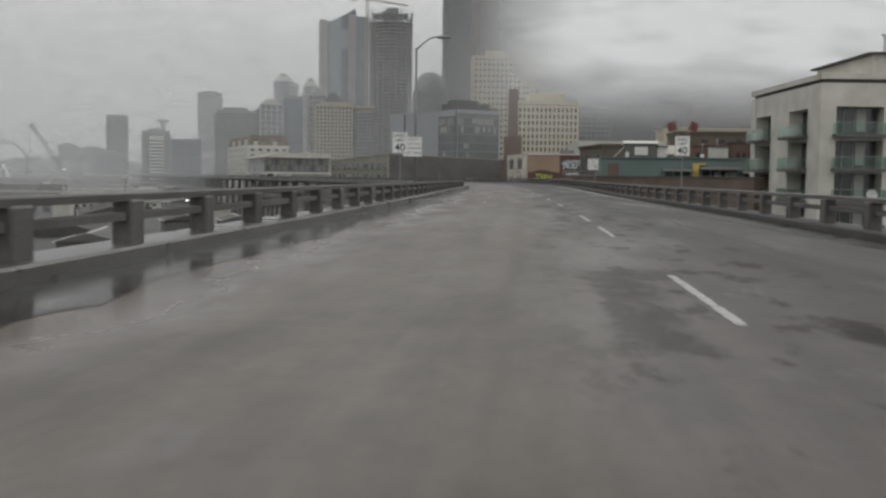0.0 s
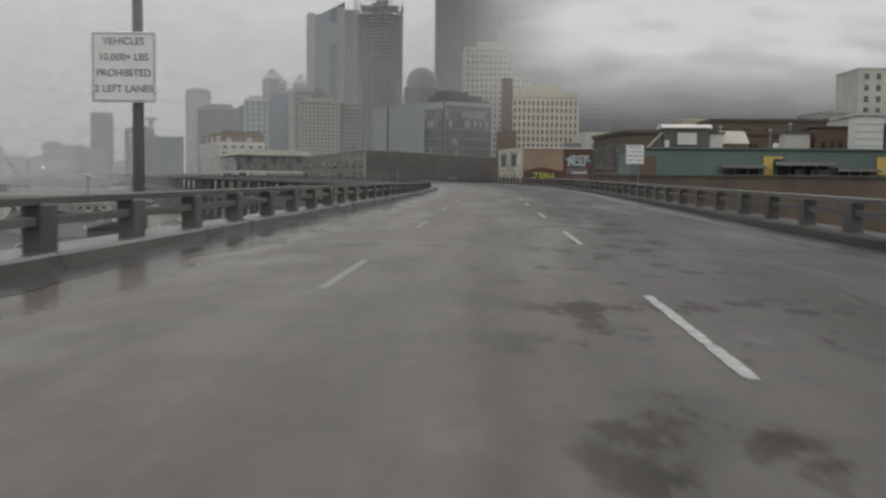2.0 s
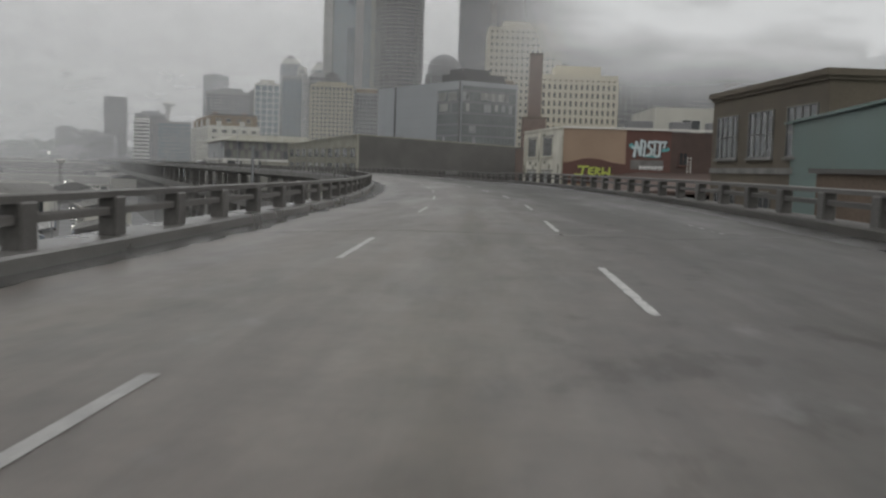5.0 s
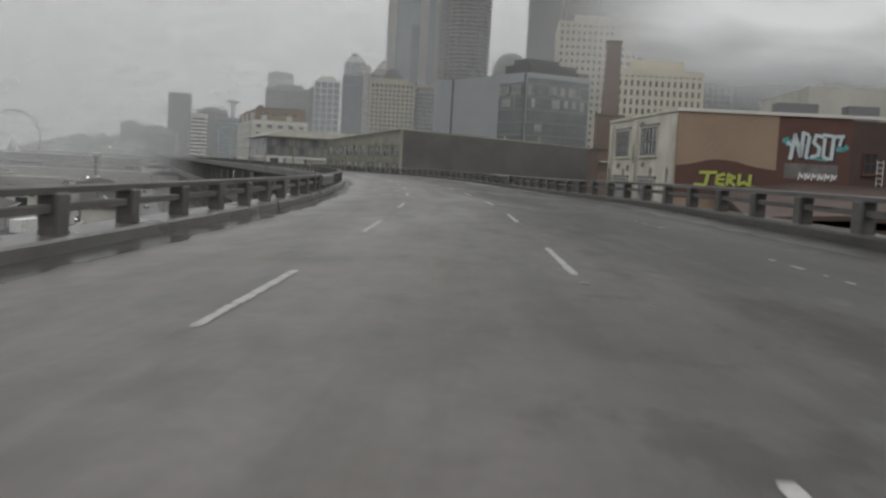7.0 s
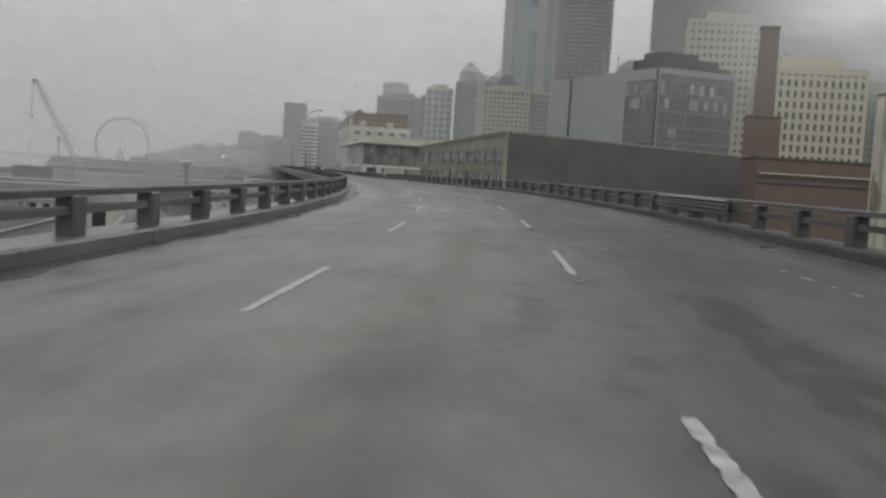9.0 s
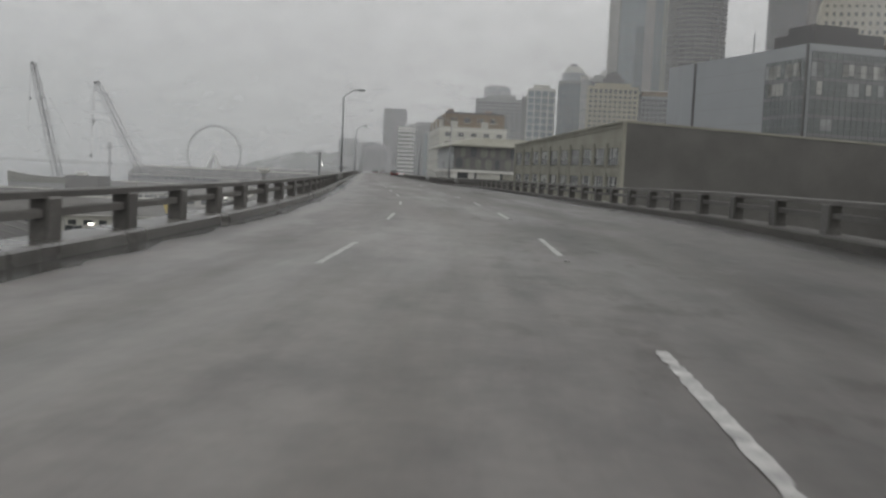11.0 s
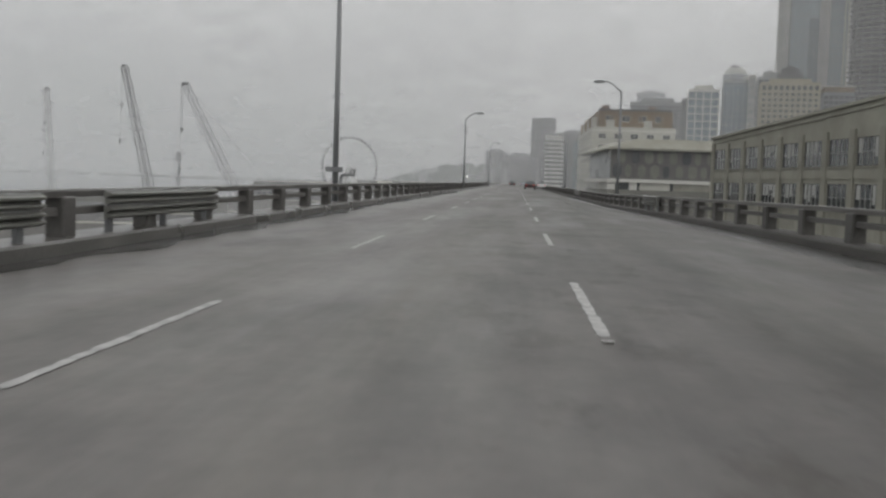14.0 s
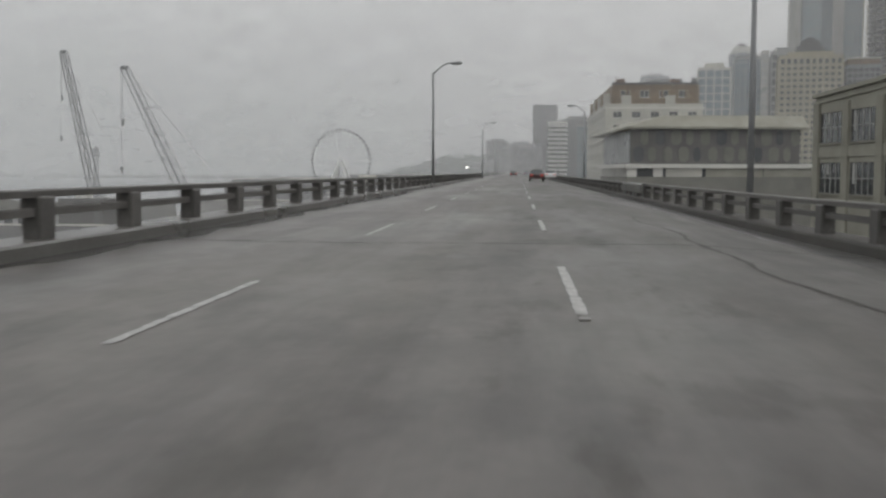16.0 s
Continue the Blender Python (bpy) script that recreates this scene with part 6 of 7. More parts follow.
wing_ob = part("glass_wing", bm, M_TEALGLASS, th, "blue grey glass wing")
bm = bmesh.new()
for i in range(5):
    box(bm, 18.2 + 3.9 * i, -17.3, LOW, 18.8 + 3.9 * i, -17.002, 211)
z = 0.0
while z < 208:
    box(bm, 18.3, -17.25, z, 34.3, -17.004, z + 0.7)
    z += 7.6
tagged(part("facade_grid", bm, M_MIDGREY, wing_ob), kind="stuff")
# round tower under construction: bare floor plates
th = thing("tower_under_construction", pose(-62, 1207, 0), "unfinished round concrete tower with bare jutting floor plates", "tower", "city towers")
bm = bmesh.new()
rod(bm, (0, 0, LOW), (0, 0, 176), 19.5, 19.5, 20)
part("core", bm, M_DARKCLAD, th)
for k in range(44):
    bm = bmesh.new()
    z = 4 + 4.0 * k
    r = 24.5 + (1.5 if k > 8 else 0)
    rod(bm, (0, 0, z), (0, 0, z + 0.7), r, r, 20)
    part("floor_plate", bm, M_BAREFLOOR, th)
bm = bmesh.new()
rod(bm, (0, 0, LOW), (0, 0, 182), 0.7, 0.7, 5)
col_me = mesh_of("column", bm, M_MIDGREY)
for i in range(20):
    a = 2 * math.pi * i / 20
    piece("column", col_me, th, pose(23.6 * math.cos(a), 23.6 * math.sin(a), 0))
bm = bmesh.new()
box(bm, -20, -20, 184, 20, 20, 185.2)
box(bm, -9, -9, 176, 9, 9, 190)
box(bm, -4, -6, 190.002, 9, 6, 194)
part("formwork", bm, M_DARKCLAD, th)
for k, a in enumerate((20, 60, 100, 140, 180, 220, 260, 300, 340)):
    c, q = math.cos(radians(a)), math.sin(radians(a))
    bm = bmesh.new()
    rod(bm, (20 * c, 20 * q, 176), (27.5 * c, 27.5 * q, 186.5), 0.45, 0.45, 4)
    rod(bm, (26 * c, 26 * q, 180), (26 * c, 26 * q, 190), 0.4, 0.4, 4)
    part("outrigger", bm, M_DARKCLAD, th)
bm = bmesh.new()
for z in (186.0, 189.5):
    for i in range(18):
        a, b = radians(20 * i), radians(20 * i + 20)
        rod(bm, (26 * math.cos(a), 26 * math.sin(a), z), (26 * math.cos(b), 26 * math.sin(b), z), 0.3, 0.3, 4)
part("edge_guard", bm, M_STEEL, th)


# cranes
def lattice(bm, a, b, s0, s1, bays, r=0.14):
    """A square lattice boom from a to b."""
    a, b = Vector(a), Vector(b)
    q = (b - a).to_track_quat("Z", "Y").to_matrix()
    def corner(t, i):
        s = (s0 + (s1 - s0) * t) / 2
        sx, sy = ((-1, -1), (1, -1), (1, 1), (-1, 1))[i]
        return a + (b - a) * t + q @ Vector((sx * s, sy * s, 0))
    for i in range(4):
        rod(bm, corner(0, i), corner(1, i), r, r, 4)
    for k in range(bays):
        for i in range(4):
            j = (i + 1) % 4
            if k % 2:
                i, j = j, i
            rod(bm, corner(k / bays, i), corner((k + 1) / bays, j), r * 0.42, r * 0.42, 3)


th = thing("tower_crane", pose(-88, 1190, 0), "pale lattice tower crane beside the unfinished tower", "crane")
bm = bmesh.new()
lattice(bm, (0, 0, LOW), (0, 0, 205), 2.6, 2.6, 60, 0.36)
part("mast", bm, M_YELLOWST, th)
bm = bmesh.new()
lattice(bm, (-16, -4, 203), (46, 8, 196), 2.0, 1.2, 26, 0.32)
part("jib", bm, M_YELLOWST, th)
bm = bmesh.new()
rod(bm, (0, 0, 205), (0, 0, 213), 1.0, 0.3, 4)
part("peak", bm, M_YELLOWST, th)
bm = bmesh.new()
box(bm, -17, -5.6, 199, -12, -2.4, 203)
part("counterweight", bm, M_CONC, th)


def crawler_crane(tip, foot, label, material, back, size, thick=0.14):
    """Lattice boom from the crane's body to the tip, with stay ropes and a hanging hook."""
    th = thing("crawler_crane", pose(foot[0], foot[1], 0), label, "crane", "waterfront cranes")
    t = Vector((tip[0] - foot[0], tip[1] - foot[1], tip[2]))
    f = Vector((0, 0, foot[2]))
    bm = bmesh.new()
    lattice(bm, f, t, size, size * 0.6, 18, thick)
    part("boom", bm, material, th)
    for a, b in ((t, Vector((back, 4, foot[2] + 1.5))), (t + Vector((-0.8, 0, 0)), t + Vector((-1.0, 0, -13))), (t + Vector((-1.4, 0, 0)), t + Vector((-1.7, 0, -25)))):
        bm = bmesh.new()
        rod(bm, a, b, 0.07, 0.07, 4)
        part("rope", bm, M_STEEL, th)
    for o, h in ((-1.0, -13), (-1.7, -25)):
        bm = bmesh.new()
        rod(bm, t + Vector((o, 0, h - 1.8)), t + Vector((o, 0, h)), 0.1, 0.45, 6)
        part("hook_block", bm, M_STEEL, th)
    bm = bmesh.new()
    box(bm, t.x - 1.0, t.y - 0.4, t.z - 0.4, t.x + 0.6, t.y + 0.4, t.z + 0.5)
    part("boom_head", bm, M_STEEL, th)
    bm = bmesh.new()
    box(bm, -2.6, -4, LOW + 1.6, 2.6, 5, LOW + 4.6)
    bevel(bm, 0.2)
    part("cab_body", bm, M_YELLOWP, th)
    for sx in (-3.6, 2.5):
        bm = bmesh.new()
        box(bm, sx, -4.5, LOW, sx + 1.1, 4.5, LOW + 1.4)
        bevel(bm, 0.4, 2)
        part("crawler_track", bm, M_TYRE, th)


crawler_crane((-276, 600, 36.6), (-256.5, 594, LOW + 3), "grey lattice boom crane standing on the waterfront", M_TYRE, 13, 2.7, 0.17)
crawler_crane((-226.2, 571, 27.2), (-194.2, 562, LOW + 3), "pale lattice boom crane leaning over the waterfront", M_STEEL, 14, 2.5, 0.13)
crawler_crane((-344, 631, 32.3), (-337, 628, LOW + 3), "slim pale lattice boom crane on the waterfront", M_MIDPALE, 12, 2.2, 0.10)

th = thing("signal_mast", pose(-178.5, 510.4, 0), "slim lattice light mast on the waterfront", "mast")
bm = bmesh.new()
lattice(bm, (0, 0, LOW), (0, 0, 5.0), 0.7, 0.5, 24, 0.035)
part("mast", bm, M_STEEL, th)
for k, (x, z) in enumerate(((-0.75, 3.6), (0.45, 3.6), (-0.7, 4.6), (0.4, 4.6), (-0.15, 5.02))):
    bm = bmesh.new()
    box(bm, x, -0.08, z, x + 0.16, 0.08, z + 0.75)
    part("antenna_panel", bm, M_STEEL, th)
bm = bmesh.new()
box(bm, -0.8, -0.1, 3.9, 0.8, 0.1, 4.05)
part("cross_arm", bm, M_STEEL, th)

# observation wheel on its pier
WX, WY, WZ, WR = -436.0, 1028.0, 8.8, 22.2
th = thing("ferris_wheel", pose(WX, WY, 0, 0, 0, 10), "white ferris wheel with dark enclosed gondolas on the pier", "ferris wheel")
bm = bmesh.new()
n = 42
for rr in (WR, WR - 1.4):
    for i in range(n * 2):
        a, b = math.pi * i / n, math.pi * (i + 1) / n
        rod(bm, (rr * math.cos(a), 0, WZ + rr * math.sin(a)), (rr * math.cos(b), 0, WZ + rr * math.sin(b)), 0.045, 0.045, 4)
part("rim", bm, M_WHITE, th)
for i in range(21):
    a = 2 * math.pi * i / 21
    bm = bmesh.new()
    rod(bm, (0, 0, WZ), (WR * math.cos(a), 0, WZ + WR * math.sin(a)), 0.04, 0.04, 3)
    part("spoke", bm, M_OFFWHITE, th)
bm = bmesh.new()
bmesh.ops.create_uvsphere(bm, u_segments=10, v_segments=6, radius=1.0)
bmesh.ops.scale(bm, verts=bm.verts, vec=(1.02, 1.25, 1.15))
gon = mesh_of("gondola", bm, M_TYRE, True)
for i in range(n):
    a = 2 * math.pi * (i + 0.5) / n
    piece("gondola", gon, th, pose((WR + 0.7) * math.cos(a), 0, WZ + (WR + 0.7) * math.sin(a)))
for sx in (-1, 1):
    for sy in (-1, 1):
        bm = bmesh.new()
        rod(bm, (0, sy * 1.5, WZ), (sx * 10, sy * 6, LOW + 1), 1.0, 1.5, 8)
        part("support_leg", bm, M_WHITE, th)

# beige, buff, glass and brown buildings of the middle distance
tower("buff stone apartment tower with a stepped crown", -111, 1045, 36, 30, 71, 10, M_YELLOWST, M_DARKWIN, floor=3.6, bay=3.6, band=1.8, pier=1.5, roofbox=False)
rt = thing("rooftop_unit", pose(-111, 1045, 71.8, 0, 0, 10), "dark stepped crown on the buff tower", "plant room", "rooftop plant")
bm = bmesh.new()
box(bm, -13, -10, 0, 13, 10, 2.6)
part("shoulder", bm, M_YELLOWST, rt)
bm = bmesh.new()
box(bm, -8, -7, 2.602, 8, 7, 6.5)
box(bm, -5.5, -5, 6.502, 5.5, 5, 10)
box(bm, -2.6, -2.6, 10.002, 2.6, 2.6, 12)
part("casing", bm, M_DARKCLAD, rt)
th = tower("grey block with an ochre roof storey", -82, 1062, 19, 26, 66, 10, M_MIDGREY, M_SMOKE, floor=3.6, bay=3.2, band=1.2, pier=0.6, name="apartment_block", roofbox=False)
bm = bmesh.new()
box(bm, -9.2, -12.5, 66.802, 9.2, 12.5, 70.2)
part("roof_storey", bm, M_OCHRE, th)
bm = bmesh.new()
box(bm, -9.8, -13.2, 70.202, 9.8, 13.2, 71.0)
part("pale_eave", bm, M_PALE, th)
mo = rect(-28.0, 552.0, 6.4, 497.5)
th = thing("grey_office", mo, "pale blue grey panelled office block with a teal glass corner", "building")
WO, DO = math.dist((-28.0, 552.0), (6.4, 497.5)), 25.0
shell(th, WO, DO, LOW, 33.5, M_BLUEPANEL, parapet=0.8)
rep("panel_joint", th, M_DARKCLAD, (1.3, 0.06, 33.4 - LOW), [(14.0, -0.064, LOW)])
rep("storey_joint", th, M_MIDPALE, (WO - 18.0, 0.03, 0.1), [(15.6, -0.034, 4.0 + 4.2 * i) for i in range(7)])
rep("corner_joint", th, M_DARKCLAD, (0.8, 0.25, 33.4 - LOW), [(WO - 0.9, -0.252, LOW)])
fo = pose(WO, 0, 0, 0, 0, 90)
for face, x0, x1, top in ((Matrix(), 48.0, WO - 1.0, 30.5), (fo, 0.6, DO - 0.6, 31.8)):
    bm = bmesh.new()
    box(bm, x0, -0.09, LOW + 4, x1, -0.002, top, face)
    part("curtain_wall", bm, M_OFFICEGLASS, th, "teal grey curtain glazing")
    n = round((x1 - x0) / 1.55)
    rep("mullion", th, M_MIDGREY, (0.10, 0.08, top - LOW - 4), [(x0 + (x1 - x0 - 0.10) * i / n, -0.175, LOW + 4) for i in range(n + 1)], face)
    z = 1.0
    while z < top - 1:
        bm = bmesh.new()
        box(bm, x0, -0.15, z, x1, -0.095, z + 0.7, face)
        part("transom", bm, M_MIDGREY, th)
        bm = bmesh.new()
        box(bm, x0, -0.15, z + 2.2, x1, -0.095, z + 2.3, face)
        part("transom", bm, M_MIDGREY, th)
        z += 4.1
    rnd = random.Random(int(x0))
    for k in range(26):
        level = rnd.choice((0, 1, 1, 2, 3, 5, 6, 6, 6))
        x, z = x0 + (x1 - x0) * rnd.randrange(0, n - 1) / n, 1.75 + 4.1 * level
        bm = bmesh.new()
        box(bm, x + 0.12, -0.12, z + rnd.uniform(0.0, 0.9), x + (x1 - x0) / n * rnd.choice((1, 1, 2)) - 0.1, -0.095, min(z + 3.2, top - 0.2), face)
        part("blind", bm, M_BLIND if rnd.random() < 0.6 else M_LIGHTWIN, th)
bm = bmesh.new()
box(bm, WO - 17, 2.0, 33.0, WO - 1.5, 20, 36.6)
box(bm, WO - 13, 3.0, 36.602, WO - 4, 15, 38.4)
part("plant_room", bm, M_DARKCLAD, th)
bm = bmesh.new()
box(bm, WO - 19, 20.5, 33.0, WO - 1.0, 24.0, 34.9)
part("plant_screen", bm, M_BROWNCLAD, th)
for k, x in enumerate((20.0, 34.0)):
    bm = bmesh.new()
    rod(bm, (x, 5, 33.0), (x, 5, 37.5 + 2 * k), 0.18, 0.12, 6)
    part("flagpole", bm, M_STEEL, th)
tower("beige terracotta block with punched windows", 45, 800, 46, 24, 92, 2, M_BEIGE, M_DARKWIN, floor=4.2, bay=3.3, band=2.3, pier=1.9, name="beige_block", near=True)
tower("beige block with tall window strips", 57, 585, 33, 24, 43, 2, M_BEIGE, M_DARKWIN, floor=3.6, bay=2.4, band=1.3, pier=1.3, name="beige_block", near=True)
tower("very tall dark bronze tower", 22, 1500, 46, 46, 330, 4, M_DARKCLAD, M_SMOKE, bay=5)
tower("tall brown granite tower", 96, 1300, 118, 60, 330, 4, M_BROWNCLAD, M_SMOKE, bay=6, pier=2.0)
tower("broad grey tower lost in the rain", 260, 1200, 120, 50, 210, 4, M_MIDGREY, M_SMOKE, roofbox=False)
tower("blue glass tower above the apartments", 480, 1150, 80, 50, 210, 4, M_MIDGREY, M_BLUEWIN)
tower("white gridded apartment block with dark glass", -207.5, 1250, 26, 30, 86, 12, M_PALE, M_DEEPGLASS, floor=6.4, bay=6.0, band=0.9, pier=1.1, name="apartment_block")
tower("dark side wing of the gridded apartment block", -223, 1258, 9, 26, 79, 12, M_DARKCLAD, M_SMOKE, floor=3.4, bay=5.5, band=0.8, name="apartment_block", roofbox=False)
tower("dark teal glass apartment block", -182.5, 1262, 21, 30, 95, 12, M_MIDGREY, M_DEEPGLASS, floor=6.8, bay=4.5, band=0.5, pier=0.5, name="apartment_block", roofbox=False)
tower("narrow pale stair tower between glass blocks", -168.5, 1258, 5, 26, 99, 12, M_PALE, M_LIGHTWIN, floor=6.8, bay=5, band=1.4, pier=0.6, name="apartment_block", roofbox=False)
tower("grey gridded apartment block with pale bands", -154.5, 1266, 20, 28, 98, 12, M_MIDPALE, M_SMOKE, floor=6.8, bay=5, band=1.4, pier=0.9, name="apartment_block")
tower("grey apartment block lost in the mist", -262, 1310, 50, 30, 80, 12, M_MIDGREY, M_SMOKE, floor=3.4, bay=5, name="apartment_block")
tower("white banded block by the shore", -352, 1275, 15, 28, 46, 14, M_OFFWHITE, M_DARKWIN, floor=4.0, bay=16, band=2.0, pier=0, name="banded_block", roofbox=False)
tower("grey blue banded block by the shore", -322, 1300, 36, 28, 44, 14, M_MIDGREY, M_BLUEWIN, floor=4.0, bay=9, band=1.2, pier=0.5, name="banded_block", roofbox=False)
tower("grey rounded block by the shore", -470, 1700, 44, 40, 70, 14, M_MIDGREY, M_SMOKE, name="apartment_block")
tower("low grey apartment block on the far shore", -580, 1800, 40, 40, 36, 14, M_MIDGREY, M_SMOKE, name="apartment_block")
tower("low grey apartment block on the far shore", -830, 2300, 40, 40, 62, 14, M_MIDGREY, M_SMOKE, name="apartment_block")
tower("low grey apartment block on the far shore", -760, 2250, 50, 40, 54, 14, M_MIDGREY, M_SMOKE, name="apartment_block")
for x, y, w, z1, clad, glass, words in ((150, 1000, 70, 150, M_DARKCLAD, M_SMOKE, "dark office tower fading into the rain"), (215, 1090, 66, 120, M_MIDGREY, M_SMOKE, "grey office tower fading into the rain"), (258, 980, 62, 150, M_BROWNCLAD, M_SMOKE, "brown office tower fading into the rain"), (325, 1080, 80, 150, M_DARKCLAD, M_SMOKE, "dark slab tower fading into the rain"), (348, 930, 60, 96, M_MIDGREY, M_BLUEWIN, "grey glass tower fading into the rain"), (112, 860, 44, 70, M_MIDGREY, M_SMOKE, "lower grey tower fading into the rain"), (415, 1010, 80, 128, M_BROWNCLAD, M_SMOKE, "brown slab tower fading into the rain")):
    tower(words, x, y, w, 40, z1, 4, clad, glass, roofbox=False)
# domed tower
th = tower("granite tower with a broad domed top", -18, 1375, 44, 44, 112, 4, M_MIDGREY, M_SMOKE, bay=5, roofbox=False)
bm = bmesh.new()
bmesh.ops.create_uvsphere(bm, u_segments=20, v_segments=12, radius=20)
bmesh.ops.translate(bm, verts=bm.verts, vec=(0, 0, 119))
part("dome", bm, M_MIDGREY, th, smooth=True)
# white building with brown top storeys behind the pavilion
mwb = rect(-121.0, 640.0, -97.0, 649.3)
th = thing("hotel_building", mwb, "white hotel building with two brown upper storeys", "building")
shell(th, 26, 72, LOW, 19.6, M_PALE)
bm = bmesh.new()
box(bm, -0.25, -0.25, 18.2, 26.25, 72.25, 18.7)
part("stone_band", bm, M_OFFWHITE, th)
windows_on(th, Matrix(), 5, 5, 2.4, 1.7, 5.0, 3.6, 3.2, 1.4, frame=M_OFFWHITE, bars=1, cross=0)
windows_on(th, pose(0, 72, 0, 0, 0, -90), 11, 5, 2.4, 1.7, 6.4, 3.6, 4.0, 1.4, frame=M_OFFWHITE, bars=1, cross=0)
bm = bmesh.new()
box(bm, 2, 2, 19.0, 25, 68, 24.9)
part("upper_floor", bm, M_OCHRE, th, "ochre brown set-back upper floors")
windows_on(th, pose(0, 2, 0), 4, 1, 2.4, 1.9, 5.2, 1, 5.4, 21.4, frame=M_OFFWHITE, bars=1, cross=0)
for x, y in ((3, 3), (10, 30), (18, 5), (20, 40)):
    bm = bmesh.new()
    box(bm, x, y, 24.902, x + 2.4, y + 2.4, 26.5)
    part("chimney", bm, M_RUST, th)
rep("wall_pier", th, M_OCHRE, (0.5, 0.3, 5.4), [(2.3 + 3.2 * i, 1.69, 19.2) for i in range(8)])
rep("ridge_trim", th, M_DARKCLAD, (23.4, 0.4, 0.5), [(1.8, 1.58, 24.902)])
rep("pale_dormer", th, M_PALE, (2.6, 0.5, 2.2), [(4.4, 1.18, 19.7), (16.2, 1.18, 19.7)])
for q in range(6):
    bm = bmesh.new()
    box(bm, 0.4, 8 + 10.5 * q, 19.602, 2.6, 12.5 + 10.5 * q, 23.0 + 0.5 * (q % 2))
    part("stepped_gable", bm, M_OCHRE if q % 2 else M_PALE, th)
# space-age observation spire on the skyline
th = thing("observation_spire", pose(-715, 2650, 0), "slender observation spire with a saucer top in the mist", "tower")
bm = bmesh.new()
rod(bm, (0, 0, LOW), (0, 0, 90), 12, 4, 8)
rod(bm, (0, 0, 90), (0, 0, 132), 4, 8, 8)
part("shaft", bm, M_PALE, th)
bm = bmesh.new()
rod(bm, (0, 0, 132), (0, 0, 138), 13, 20, 16)
rod(bm, (0, 0, 138), (0, 0, 143), 20, 8, 16)
rod(bm, (0, 0, 143), (0, 0, 175), 1.2, 0.3, 6)
part("saucer", bm, M_PALE, th)

# wooded hill across the water's edge
bm = bmesh.new()
nx, ny = 60, 8
g = [[bm.verts.new((-1150 + 520 * i / nx, 2330 + 40 * j, LOW + (58 + 14 * noise.noise(Vector((i * 0.23, 3, 0))) + 9 * noise.noise(Vector((i * 0.9, j, 1)))) * math.sin(math.pi * min(j / 7, 1)) * math.sin(math.pi * min(max(i / nx, 0.02), 0.98)) ** 0.4)) for j in range(ny)] for i in range(nx + 1)]
for i in range(nx):
    for j in range(ny - 1):
        bm.faces.new((g[i][j], g[i + 1][j], g[i + 1][j + 1], g[i][j + 1]))
tagged(part("wooded_hill", bm, M_LEAF), "long dark wooded hill in the mist", "hill", kind="structure")


# ================= waterfront =================
def shed(x, y, w, d, h, turn, wall, label, roof=M_ROOF):
    th = thing("pier_shed", pose(x, y, 0, 0, 0, turn), label, "shed", "waterfront sheds")
    bm = bmesh.new()
    box(bm, -w / 2, -d / 2, LOW, w / 2, d / 2, LOW + h)
    part("wall", bm, wall, th)
    bm = bmesh.new()
    v = [bm.verts.new(p) for p in ((-w / 2 - 0.6, -d / 2 - 0.6, LOW + h), (w / 2 + 0.6, -d / 2 - 0.6, LOW + h), (w / 2 + 0.6, d / 2 + 0.6, LOW + h), (-w / 2 - 0.6, d / 2 + 0.6, LOW + h), (-w / 2 - 0.6, 0, LOW + h + d * 0.14), (w / 2 + 0.6, 0, LOW + h + d * 0.14))]
    for f in ((0, 1, 5, 4), (2, 3, 4, 5), (0, 4, 3), (1, 2, 5), (0, 3, 2, 1)):
        bm.faces.new([v[i] for i in f])
    part("roof", bm, roof, th)
    sl = math.atan2(d * 0.14, d / 2 + 0.6)
    for sg in (-1, 1):
        for i in range(int(w / 7)):
            bm = bmesh.new()
            y0, y1 = sg * d * 0.12, sg * d * 0.36
            z0, z1 = (LOW + h + d * 0.14 * (1 - abs(q) / (d / 2 + 0.6)) for q in (y0, y1))
            x = -w / 2 + 3 + 7 * i
            v = [bm.verts.new(p) for p in ((x, y0, z0 + 0.08), (x + 1.3, y0, z0 + 0.08), (x + 1.3, y1, z1 + 0.08), (x, y1, z1 + 0.08))]
            v += [bm.verts.new(q.co - Vector((0, 0, 0.2))) for q in v]
            for f in ((0, 1, 2, 3), (7, 6, 5, 4), (0, 4, 5, 1), (1, 5, 6, 2), (2, 6, 7, 3), (3, 7, 4, 0)):
                bm.faces.new([v[k] for k in f])
            part("skylight", bm, M_DKWALL, th)
    bm = bmesh.new()
    rod(bm, (-w / 2 - 0.6, 0, LOW + h + d * 0.14), (w / 2 + 0.6, 0, LOW + h + d * 0.14), 0.25, sides=6)
    part("ridge_cap", bm, M_PALE, th)
    bm = bmesh.new()
    for sg in (-1, 1):
        box(bm, -w / 2 - 0.62, sg * (d / 2 + 0.62) - 0.08, LOW + h - 0.14, w / 2 + 0.62, sg * (d / 2 + 0.62) + 0.08, LOW + h + 0.05)
    part("gutter", bm, M_OFFWHITE, th)
    rep("window", th, M_DARKWIN, (1.6, 0.05, 1.0), [(-w / 2 + 2 + i * 3, -d / 2 - 0.055, LOW + h - 2.0) for i in range(int(w / 3) - 1)])
    rep("shed_door", th, M_DARKWIN, (3.2, 0.058, min(h - 2, 4)), [(-w / 2 + 1.5 + i * 6, -d / 2 - 0.06, LOW + 1) for i in range(max(2, int(w / 6)))])


